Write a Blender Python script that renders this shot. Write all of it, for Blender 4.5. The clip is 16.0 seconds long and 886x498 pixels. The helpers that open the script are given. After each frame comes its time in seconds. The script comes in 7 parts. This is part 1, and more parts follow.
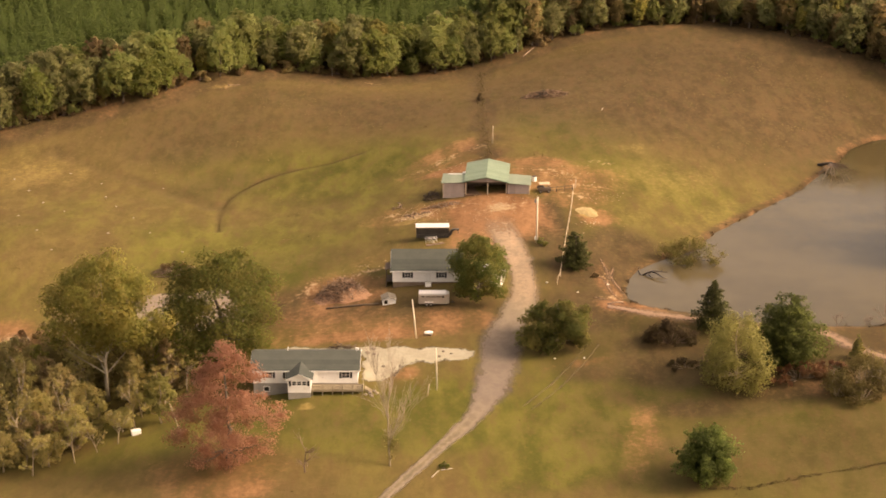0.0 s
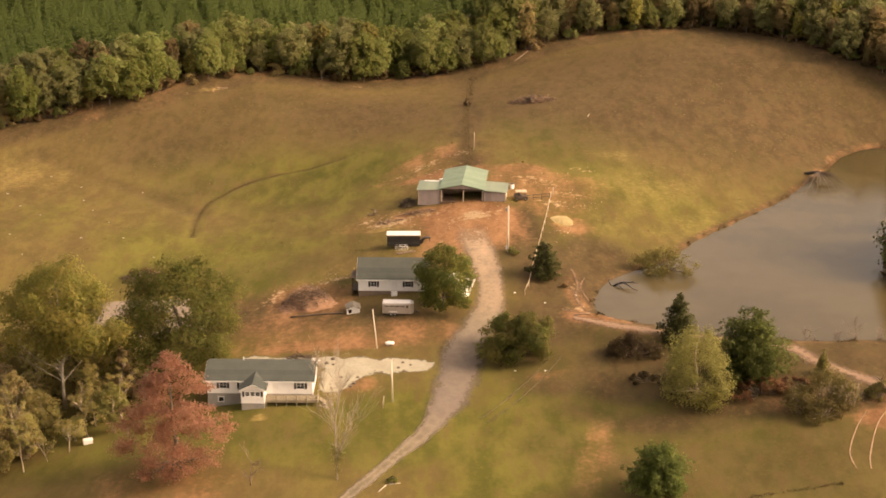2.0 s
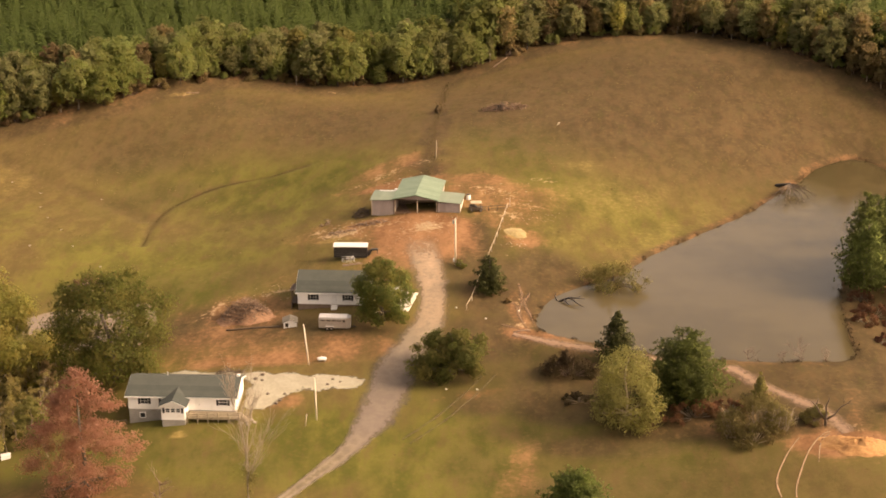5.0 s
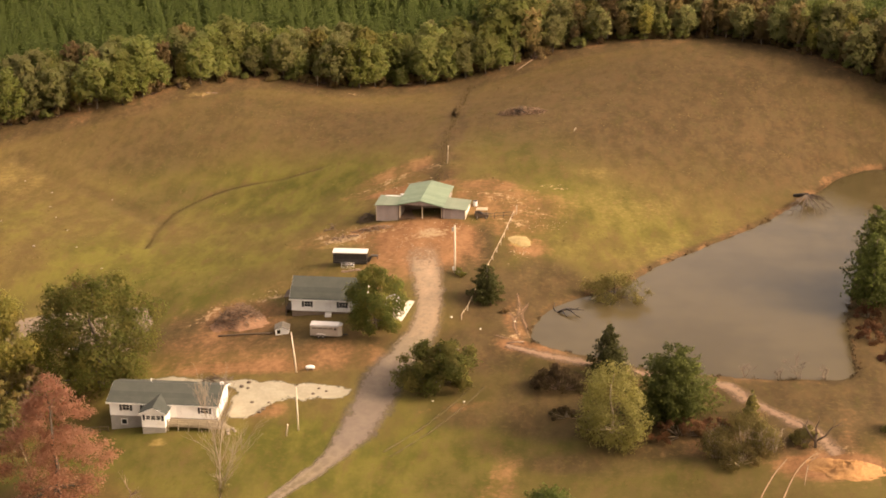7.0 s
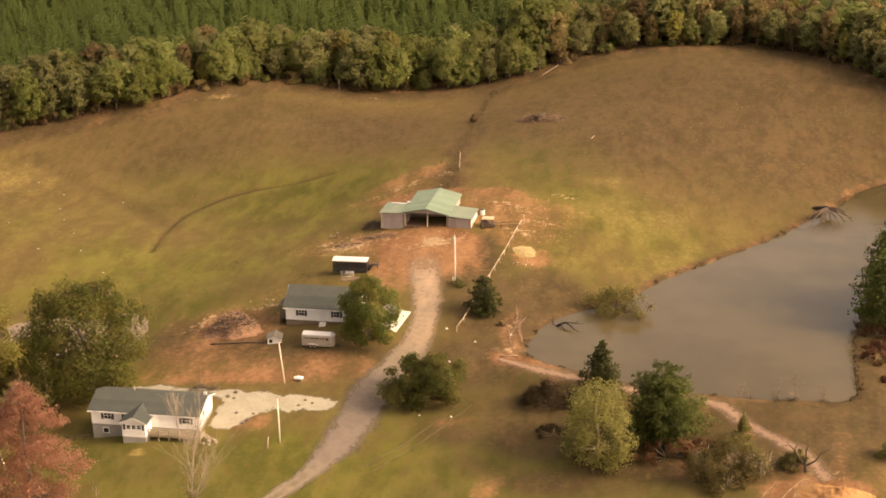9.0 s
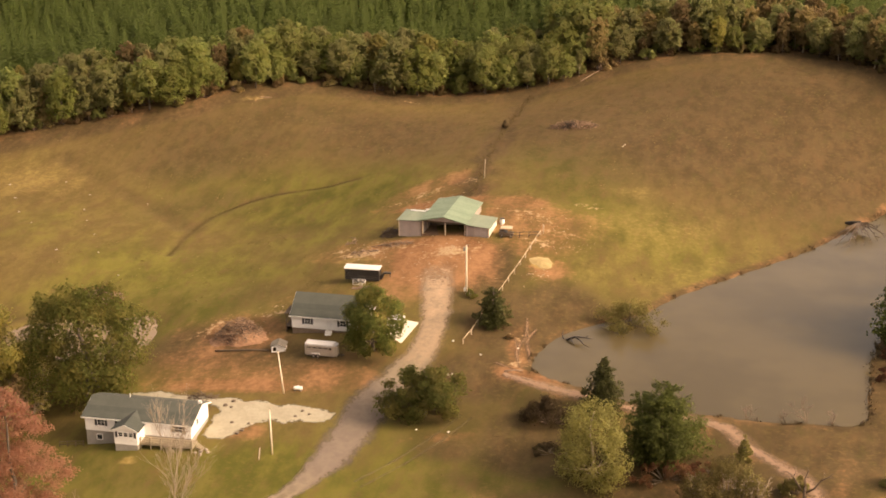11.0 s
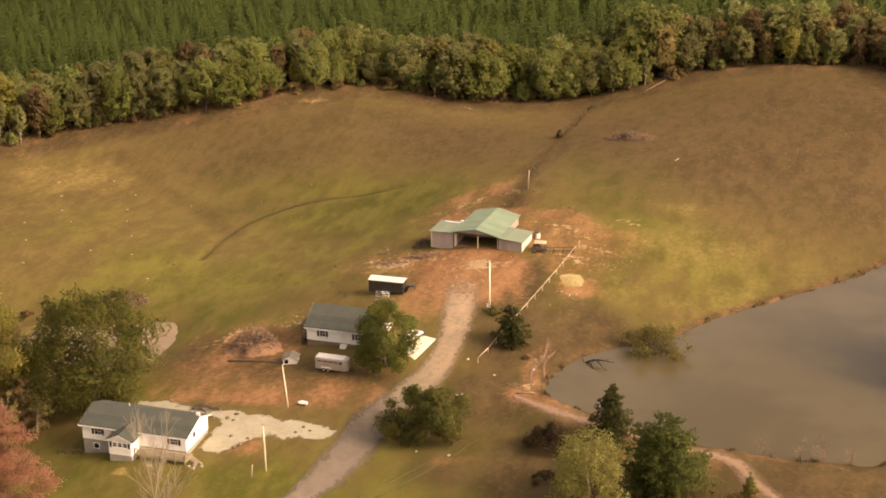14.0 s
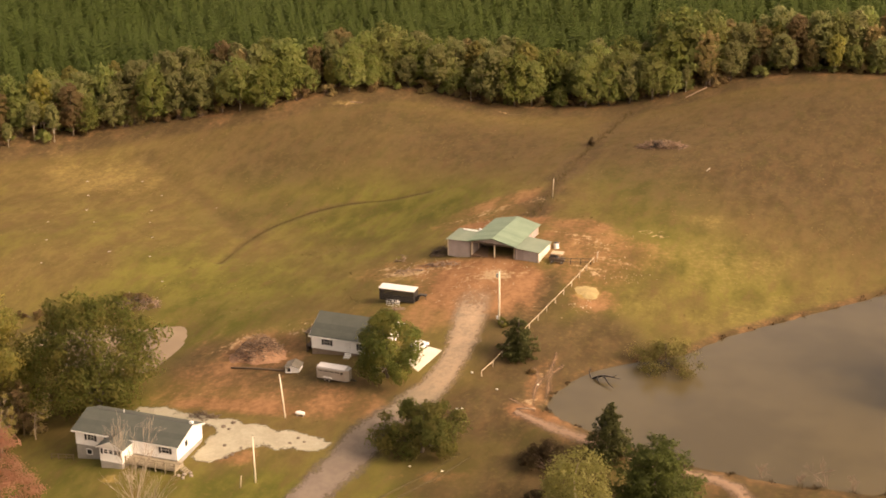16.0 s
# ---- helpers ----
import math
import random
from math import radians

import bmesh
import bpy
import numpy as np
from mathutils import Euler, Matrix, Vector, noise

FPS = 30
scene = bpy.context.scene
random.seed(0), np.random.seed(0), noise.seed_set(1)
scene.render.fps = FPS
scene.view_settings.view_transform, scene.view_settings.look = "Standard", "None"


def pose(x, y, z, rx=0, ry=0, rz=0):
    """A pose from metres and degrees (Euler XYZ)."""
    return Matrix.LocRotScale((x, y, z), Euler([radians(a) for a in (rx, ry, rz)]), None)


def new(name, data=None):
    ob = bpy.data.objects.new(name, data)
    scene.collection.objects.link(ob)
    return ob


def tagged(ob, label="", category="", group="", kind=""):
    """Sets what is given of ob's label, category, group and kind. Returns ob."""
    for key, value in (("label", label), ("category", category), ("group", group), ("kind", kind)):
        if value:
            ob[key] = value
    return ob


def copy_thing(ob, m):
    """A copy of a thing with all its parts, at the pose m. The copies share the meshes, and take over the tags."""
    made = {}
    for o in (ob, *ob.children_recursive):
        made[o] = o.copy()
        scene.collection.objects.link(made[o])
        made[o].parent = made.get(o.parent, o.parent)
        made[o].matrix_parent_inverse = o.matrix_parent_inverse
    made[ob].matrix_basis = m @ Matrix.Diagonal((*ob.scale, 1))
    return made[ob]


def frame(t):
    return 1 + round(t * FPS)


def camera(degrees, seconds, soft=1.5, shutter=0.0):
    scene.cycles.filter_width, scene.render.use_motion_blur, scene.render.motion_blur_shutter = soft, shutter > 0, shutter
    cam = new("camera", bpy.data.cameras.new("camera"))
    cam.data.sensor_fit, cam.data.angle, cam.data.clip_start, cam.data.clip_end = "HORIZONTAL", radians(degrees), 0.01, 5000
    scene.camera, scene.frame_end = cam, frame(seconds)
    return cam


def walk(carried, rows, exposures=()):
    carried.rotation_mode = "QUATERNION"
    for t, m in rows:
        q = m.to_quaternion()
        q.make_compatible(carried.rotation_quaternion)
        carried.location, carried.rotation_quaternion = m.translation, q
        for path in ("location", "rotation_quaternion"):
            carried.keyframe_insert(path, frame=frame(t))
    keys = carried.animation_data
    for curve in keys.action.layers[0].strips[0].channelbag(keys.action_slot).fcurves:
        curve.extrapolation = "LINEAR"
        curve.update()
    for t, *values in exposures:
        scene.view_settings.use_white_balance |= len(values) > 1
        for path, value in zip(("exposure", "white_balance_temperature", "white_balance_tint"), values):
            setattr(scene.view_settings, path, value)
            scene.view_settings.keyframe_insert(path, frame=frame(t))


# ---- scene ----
EXPOSURE, KELVIN, TINT = 1.24, 9800, 23
cam = camera(29.32, 16.0, 1.75)
# seconds, eye, yaw to the left, pitch up, roll (degrees)
FLIGHT = [
    (0, -13.92, -206.68, 115.26, -0.630, -20.533, 0.207),
    (0.5, -10.44, -205.79, 115.33, -0.036, -20.536, 0.194),
    (1, -6.94, -204.73, 115.44, 0.325, -20.538, 0.212),
    (1.5, -3.33, -203.49, 115.70, 0.656, -20.576, 0.203),
    (2, 0.19, -202.37, 116.01, 0.973, -20.636, 0.136),
    (2.5, 3.56, -201.23, 116.29, 1.266, -20.699, 0.137),
    (3, 6.89, -199.96, 116.38, 1.552, -20.708, 0.125),
    (3.5, 10.28, -198.60, 116.28, 1.842, -20.700, 0.105),
    (4, 13.69, -197.14, 116.32, 2.149, -20.722, 0.074),
    (4.5, 17.00, -195.79, 116.33, 2.504, -20.719, 0.024),
    (7, 33.83, -188.05, 116.76, 5.707, -20.888, -0.121),
    (7.5, 37.16, -186.31, 116.70, 6.431, -20.886, -0.102),
    (8, 40.39, -184.39, 116.62, 7.062, -20.903, -0.203),
    (8.5, 43.47, -182.51, 116.59, 7.724, -20.910, -0.228),
    (11, 59.15, -172.56, 116.52, 11.670, -20.965, -0.282),
    (11.5, 62.15, -170.36, 116.57, 12.604, -21.002, -0.303),
    (12, 65.05, -168.19, 116.57, 13.481, -21.017, -0.324),
    (12.5, 67.93, -165.93, 116.47, 14.320, -21.027, -0.327),
    (13, 70.73, -163.58, 116.38, 15.123, -21.035, -0.316),
    (13.5, 73.47, -161.34, 116.34, 15.910, -21.060, -0.342),
    (14, 76.29, -159.08, 116.25, 16.685, -21.062, -0.364),
    (14.5, 79.18, -156.69, 116.18, 17.503, -21.060, -0.391),
    (15, 82.02, -154.16, 116.06, 18.360, -21.082, -0.371),
    (15.5, 84.76, -151.72, 116.17, 19.162, -21.132, -0.414),
    (16, 87.41, -149.38, 116.20, 19.959, -21.144, -0.432),
]
walk(cam, [(t, pose(x, y, z, 90 + pitch, 0, yaw) @ pose(0, 0, 0, 0, 0, roll)) for t, x, y, z, yaw, pitch, roll in FLIGHT],
     exposures=[(0, EXPOSURE, KELVIN, TINT), (7.5, EXPOSURE, KELVIN, TINT), (12, EXPOSURE - 0.05, KELVIN, TINT), (16, EXPOSURE - 0.1, KELVIN, TINT)])
# ---- end of walk ----
SKY_STRENGTH, SUN_STRENGTH = 0.15, 0.66
DRY_DARK, DRY_LIGHT = (0.108, 0.078, 0.029), (0.156, 0.112, 0.042)
LUSH_DARK, LUSH_LIGHT = (0.074, 0.075, 0.016), (0.136, 0.123, 0.030)
BROWN_DARK, BROWN_LIGHT = (0.060, 0.040, 0.021), (0.090, 0.060, 0.031)
SOIL_DARK, SOIL_LIGHT = (0.155, 0.076, 0.036), (0.295, 0.155, 0.080)
ROAD_DARK, ROAD_LIGHT = (0.178, 0.138, 0.092), (0.240, 0.188, 0.130)
# centre x, y, radii, turn, strength
# brown thatch and bare-stemmed grass; tree and cloud shade is painted in here too
BROWN_PATCHES = [
    (38, 30, 40, 20, 0, 0.38), (70, 15, 40, 20, 0, 0.45), (18, 58, 14, 9, 0, 0.55), (60, 190, 70, 46, 0, 0.85),
    (70, 205, 55, 38, 0, 0.85), (10, 205, 40, 26, 0, 0.55), (-60, 192, 45, 16, 25, 0.6), (-30, 178, 35, 12, 0, 0.45), (30, 22, 22, 9, 0, 0.38), (55, 22, 26, 12, 10, 0.45),
    (45, 38, 30, 8, 5, 0.5), (-8, 70, 14, 8, 0, 0.6), (12, 68, 9, 6, 0, 0.45), (12, 104, 7, 14, 0, 0.6), (-45, 14, 20, 8, 0, 0.6), (-30, 36, 14, 8, 0, 0.35), (-14, 32, 8, 8, 0, 0.3), (-30, 100, 14, 8, 0, 0.4), (24, 100, 10, 12, 0, 0.4),
    (-62, 150, 18, 10, 30, 0.45), (-70, 40, 18, 14, 0, 0.1), (28, 50, 10, 7, 0, 0.5), (70, 55, 20, 8, 0, 0.45), (-20, 110, 10, 6, 0, 0.3), (85, 165, 30, 16, 20, 0.6), (88, 74, 16, 26, 0, 1.0), (75, 50, 18, 12, 0, 0.8), (45, 25, 40, 16, 0, 0.45), (26, 57, 9, 6, 0, 1.0), (24, 64, 9, 5, -20, 0.7), (36, 50, 16, 6, 0, 0.7), (50, 45, 14, 7, 0, 0.8), (64, 42, 12, 8, 0, 0.9), (11, 108, 3.2, 12, 0, 1.0), (10, 92, 4, 7, 0, 0.8), (-12, 73, 16, 6, 0, 0.7), (-34, 80, 12, 9, 0, 0.8), (-60, 24, 26, 8, 0, 0.5), (12, 72, 8, 9, 0, 0.5), (0, 30, 10, 4, 40, 0.35), (14, 50, 7, 4, 0, 0.75), (30, 37, 9, 3.5, -5, 0.85), (24, 26, 7, 5, 0, 0.5), (44, 20, 12, 4, 5, 0.5), (10, 60, 8, 6, 0, 0.6), (40, 62, 26, 4, -15, 0.5),
    (-62, 176, 30, 16, 20, 0.62), (-28, 186, 28, 20, 0, 0.7), (-5, 178, 12, 20, 0, 0.5), (-74, 52, 18, 18, 0, 0.1), (17, 90, 11, 13, 0, 1.0), (15, 71, 10, 9, 0, 1.0), (27, 51, 11, 8, 0, 1.0), (36, 36, 15, 5, 0, 0.6), (66, 54, 14, 7, 0, 0.6), (-24, 76, 14, 7, 0, 0.75), (8, 100, 5, 12, 0, 0.8), (24, 98, 8, 10, 0, 0.9), (22, 84, 9, 9, 0, 0.95), (22, 40, 12, 5, -20, 0.5), (14, 52, 10, 5, 0, 0.6), (14, 32, 9, 8, 0, 0.45), (70, 178, 30, 24, 0, 1.0),
    (44, 40, 16, 5, 0, 0.75), (-46, 96, 16, 10, 30, 0.3), (82, 60, 14, 14, 0, 0.9), (78, 186, 24, 20, 0, 0.6), (70, 56, 22, 10, 0, 1.0), (62, 50, 12, 8, 0, 0.7),
]
SOIL_PATCHES = [
    (0, 114, 11, 9, 0, 1.0), (-9, 118, 7, 4, 0, 0.7), (-7, 139, 9, 2.5, 8, 0.8), (10, 133, 8, 3, -10, 0.6), (20, 127, 6, 4, 0, 0.55),
    (-25, 67, 16, 5, 2, 0.52), (-10, 68, 9, 6, 0, 0.55), (-28, 80, 8, 6, 20, 0.55), (84, 72, 10, 14, 0, 0.18), (70, 36, 13, 8, 0, 0.42), (46, 41, 11, 5, 0, 0.34), (-46, 24, 12, 8, 0, 0.46), (20, 82, 2.4, 11, 5, 0.5), (-36, 72, 8, 9, 0, 0.5), (20, 112, 5, 5, 0, 0.6),
    (19.5, 82, 2.5, 9, 10, 0.5), (22, 71.5, 6, 2.5, -20, 0.8), (68, 33.5, 8, 4, 0, 1.0), (74, 46, 10, 7, 0, 0.16), (14, 130, 15, 9, 0, 0.52), (0, 108, 13, 11, 0, 0.72), (-8, 116, 10, 5, 0, 0.62), (17, 121, 8, 8, 0, 0.55), (-4, 139, 10, 4, 8, 0.72), (-9, 151, 14, 4.5, 36, 0.55), (-3, 146, 8, 6, 30, 0.5), (-14, 142, 8, 3, 20, 0.45), (10.5, 138.4, 7, 4, 0, 0.62), (-19, 50, 5, 3, 0, 0.6), (30, 66.5, 12, 2.2, -20, 0.45), (48, 60, 10, 2.4, -14, 0.45), (61, 49.5, 9, 2.4, -53, 0.36), (12, 53, 6, 1.6, 20, 0.42), (-24, 64.5, 15, 3, 0, 0.68), (-30, 74, 12, 6, 0, 0.5), (-30, 85, 9, 7, 0, 0.6), (-6, 98, 7, 8, 0, 0.5), (-16, 117, 12, 7, 0, 0.42), (20, 100, 6, 14, 0, 0.16), (22, 86, 4, 12, 10, 0.24), (69, 51, 10, 6, 0, 0.2), (-14, 97, 14, 7, 0, 0.32), (-34, 86, 10, 8, 0, 0.42), (14, 68, 10, 5, 0, 0.2), (48, 112, 14, 3, 45, 0.4),
    (19.8, 29, 3.4, 11, -12, 0.44), (22, 38, 4, 5, 0, 0.3), (-2, 111, 9, 7, 0, 0.9), (-44, 17, 9, 4, 0, 0.5), (55, 62, 22, 1.4, 0, 0.36), (-90, 76, 8, 8, 0, 0.7), (-20, 96, 10, 4, 0, 0.35),
]
LUSH_PATCHES = [
    (-28, 36, 18, 9, 0, 0.35), (-12, 38, 8, 12, 0, 0.35), (-60, 30, 14, 6, 20, 0.4), (11, 40, 15, 17, 0, 0.4), (27, 47, 13, 8, 0, 0.3), (2, 27, 10, 12, 0, 0.25),
    (-28, 36, 16, 9, 0, 0.22), (14, 166, 12, 14, 0, 0.3), (-10, 36, 8, 10, 0, 0.4), (-40, 120, 18, 30, 0, 0.22), (24, 150, 16, 16, 0, 0.3), (-22, 140, 16, 16, 0, 0.12), (20, 170, 14, 12, 0, 0.2), (34, 186, 16, 10, 0, 0.25), (60, 168, 12, 8, 20, 0.35), (70, 190, 10, 7, 0, 0.25), (-45, 165, 24, 16, 0, 0.2), (8, 30, 8, 10, 20, 0.5), (28, 44, 7, 4, 0, 0.4), (0, 18, 9, 5, 0, 0.4), (40, 33, 9, 4, 0, 0.35), (14, 40, 5, 8, 20, 0.35), (22, 66, 5, 3, 0, 0.3),
    (-20, 150, 14, 14, 0, 0.2), (55, 200, 60, 40, 0, -0.35), (-75, 178, 26, 18, 0, -0.15), (-30, 190, 34, 16, 0, -0.12), (-45, 98, 8, 8, 0, 0.4),
]
# sand and straw; the wide golden ones are sunlight painted on the grass
PALE_AND_SUNLIT_PATCHES = [
    (18.5, 113.5, 2.2, 2.6, 0, 1.0), (-17, 113, 4, 1.5, 0, 0.6), (38, 136, 22, 13, 40, 0.40), (-64, 201.5, 6, 1.3, 20, 0.6),
    (-104, 160, 22, 15, -20, 0.5), (-98, 140, 24, 16, 0, 0.22), (33, 150, 6, 4, 20, 0.5), (44, 139, 9, 5, 30, 0.5), (28, 116, 6, 8, 0, 0.4), (-33.2, 39.4, 1.6, 0.8, 0, 0.9), (47, 122, 20, 7, 45, 0.40), (-40, 100, 12, 4, 30, 0.3), (10, 142, 10, 3, 10, 0.35), (14, 131, 6, 3, 0, 0.4), (-25, 92, 5, 2, 10, 0.45),
]
# bare pale clay with straw and scraps
SCRAP_PATCHES = [
    (1.6, 115.0, 3.2, 2.4, 0, 0.8), (-2.0, 113, 2.6, 1.5, 0, 0.55), (5, 117, 2.4, 1.2, 0, 0.45), (0, 104, 3.2, 6, 0, 0.4), (-9, 117.5, 7, 1.2, 4, 0.6), (-16, 115.6, 5, 1.6, 0, 0.75), (-20.5, 118.4, 3, 1.2, 0, 0.6), (-9, 146.5, 5, 2.2, 34, 0.5), (-2, 151, 4, 1.8, 40, 0.5), (-15, 142, 4, 1.4, 15, 0.5),
    (11, 134, 6, 1.3, -12, 0.55), (15, 131, 5, 1.2, -8, 0.5), (20, 126.5, 5, 1.4, 5, 0.48), (17, 121.5, 4, 2.0, 0, 0.6), (23, 121, 4, 1.4, 10, 0.42), (19.6, 84, 1.3, 7, 8, 0.5), (21, 75, 3.4, 1.2, -20, 0.55), (-24, 91.5, 5, 1.2, 12, 0.6), (-36, 86, 2.0, 6, -20, 0.5),
    (-30.5, 67.6, 12, 0.8, 0, 0.35), (-21.4, 49.5, 2.6, 1.6, 0, 0.6), (68.5, 38, 5, 2.2, -10, 0.5), (24, 140, 4, 2, 0, 0.45), (-64, 201.5, 6, 1.3, 20, 0.42), (-26, 211, 5, 1.2, 0, 0.5), (-88, 78, 6, 2, 10, 0.6),
]
# ---- world and sun ----
SUN = Vector((0.99, -0.12, 0.0)).normalized() * math.cos(radians(35)) + Vector((0, 0, math.sin(radians(35))))
world = bpy.data.worlds.new("sky")
scene.world = world
world.use_nodes = True
_wn = world.node_tree.nodes
sky = _wn.new("ShaderNodeTexSky")
sky.sky_type = "NISHITA"
sky.sun_disc = False
sky.sun_elevation = radians(35)
sky.sun_rotation = math.atan2(SUN.x, SUN.y)
sky.air_density, sky.dust_density, sky.ozone_density = 1.0, 7.0, 1.0
_wn["Background"].inputs["Strength"].default_value = SKY_STRENGTH
# broken cloud: soft lighter and darker parts all over the sky
_cloud, _vary, _tone = _wn.new("ShaderNodeTexNoise"), _wn.new("ShaderNodeMapRange"), _wn.new("ShaderNodeHueSaturation")
_cloud.inputs["Scale"].default_value, _cloud.inputs["Detail"].default_value = 4.0, 3.0
_vary.interpolation_type = "SMOOTHSTEP"
for _key, _v in (("From Min", 0.36), ("From Max", 0.62), ("To Min", 0.55), ("To Max", 1.25)):
    _vary.inputs[_key].default_value = _v
world.node_tree.links.new(_cloud.outputs["Fac"], _vary.inputs["Value"])
world.node_tree.links.new(_vary.outputs[0], _tone.inputs["Value"])
world.node_tree.links.new(sky.outputs[0], _tone.inputs["Color"])
_tone.inputs["Saturation"].default_value = 0.5
world.node_tree.links.new(_tone.outputs[0], _wn["Background"].inputs["Color"])
sun_lamp = new("sun", bpy.data.lights.new("sun", "SUN"))
sun_lamp.data.energy, sun_lamp.data.angle, sun_lamp.data.color = SUN_STRENGTH, radians(1.2), (1.0, 0.89, 0.73)
sun_lamp.matrix_world = Matrix.Translation((0, 100, 150)) @ (-SUN).to_track_quat("-Z", "Y").to_matrix().to_4x4()


# ---- materials ----
def nodes_of(name):
    m = bpy.data.materials.new(name)
    m.use_nodes = True
    nt = m.node_tree
    return m, nt, nt.nodes["Principled BSDF"]


def link(nt, a, b):
    nt.links.new(a, b)


def noise_node(nt, scale, detail=4.0, rough=0.6, coords="Object", stretch=None):
    tc = nt.nodes.new("ShaderNodeTexCoord")
    out = tc.outputs[coords]
    if stretch:
        mp = nt.nodes.new("ShaderNodeMapping")
        mp.inputs["Scale"].default_value = stretch
        link(nt, out, mp.inputs["Vector"])
        out = mp.outputs[0]
    n = nt.nodes.new("ShaderNodeTexNoise")
    n.inputs["Scale"].default_value, n.inputs["Detail"].default_value, n.inputs["Roughness"].default_value = scale, detail, rough
    link(nt, out, n.inputs["Vector"])
    return n.outputs["Fac"]


def math_node(nt, op, a, b=None, clamp=False):
    n = nt.nodes.new("ShaderNodeMath")
    n.operation, n.use_clamp = op, clamp
    for i, v in enumerate((a, b)):
        if v is None:
            continue
        if isinstance(v, (int, float)):
            n.inputs[i].default_value = v
        else:
            link(nt, v, n.inputs[i])
    return n.outputs[0]


def ramp(nt, fac, lo, hi, smooth=True):
    n = nt.nodes.new("ShaderNodeMapRange")
    n.interpolation_type = "SMOOTHSTEP" if smooth else "LINEAR"
    link(nt, fac, n.inputs["Value"])
    n.inputs["From Min"].default_value, n.inputs["From Max"].default_value = lo, hi
    return n.outputs[0]


def mix(nt, fac, a, b):
    n = nt.nodes.new("ShaderNodeMix")
    n.data_type = "RGBA"
    if isinstance(fac, (int, float)):
        n.inputs["Factor"].default_value = fac
    else:
        link(nt, fac, n.inputs["Factor"])
    for v, k in ((a, 6), (b, 7)):
        if isinstance(v, tuple):
            n.inputs[k].default_value = (*v, 1)
        else:
            link(nt, v, n.inputs[k])
    return n.outputs[2]


def bump(nt, bsdf, height, strength, distance):
    n = nt.nodes.new("ShaderNodeBump")
    n.inputs["Strength"].default_value, n.inputs["Distance"].default_value = strength, distance
    link(nt, height, n.inputs["Height"])
    link(nt, n.outputs[0], bsdf.inputs["Normal"])


def plain(name, base, other, rough=0.7, metal=0.0, large=0.6, fine=9.0, relief=0.02, stretch=None, dirt=None):
    """Two tones mixed by large and fine noise, with fine relief."""
    m, nt, b = nodes_of(name)
    big, small = noise_node(nt, large, 3), noise_node(nt, fine, 5, 0.65, stretch=stretch)
    fac = math_node(nt, "ADD", math_node(nt, "MULTIPLY", big, 0.55), math_node(nt, "MULTIPLY", small, 0.45))
    col = mix(nt, ramp(nt, fac, 0.36, 0.64), base, other)
    if dirt:
        col = mix(nt, math_node(nt, "MULTIPLY", ramp(nt, noise_node(nt, large * 2.3, 6, 0.7), 0.56, 0.74), 0.6), col, dirt)
    link(nt, col, b.inputs["Base Color"])
    b.inputs["Roughness"].default_value, b.inputs["Metallic"].default_value = rough, metal
    bump(nt, b, small, 0.5, relief)
    return m


def ribbed(name, base, other, axis, pitch, rough=0.45, metal=0.0, relief=0.02, dirt=None):
    """Sheet or boards with ribs across one axis (0 x, 1 y, 2 z) of the object."""
    m, nt, b = nodes_of(name)
    tc = nt.nodes.new("ShaderNodeTexCoord")
    sep = nt.nodes.new("ShaderNodeSeparateXYZ")
    link(nt, tc.outputs["Object"], sep.inputs[0])
    wave = math_node(nt, "PINGPONG", sep.outputs[axis], pitch / 2)
    rib = ramp(nt, wave, 0.0, pitch * 0.22)
    cell = math_node(nt, "FLOOR", math_node(nt, "DIVIDE", sep.outputs[axis], pitch * 4))
    wn = nt.nodes.new("ShaderNodeTexWhiteNoise")
    wn.noise_dimensions = "1D"
    link(nt, cell, wn.inputs["W"])
    big = noise_node(nt, 0.5, 5, 0.65)
    fac = math_node(nt, "ADD", math_node(nt, "MULTIPLY", big, 0.7), math_node(nt, "MULTIPLY", wn.outputs[0], 0.3))
    col = mix(nt, ramp(nt, fac, 0.3, 0.7), base, other)
    if dirt:
        col = mix(nt, math_node(nt, "MULTIPLY", ramp(nt, noise_node(nt, 1.4, 6, 0.7), 0.55, 0.75), 0.55), col, dirt)
    link(nt, col, b.inputs["Base Color"])
    b.inputs["Roughness"].default_value, b.inputs["Metallic"].default_value = rough, metal
    bump(nt, b, rib, 0.8, relief)
    return m


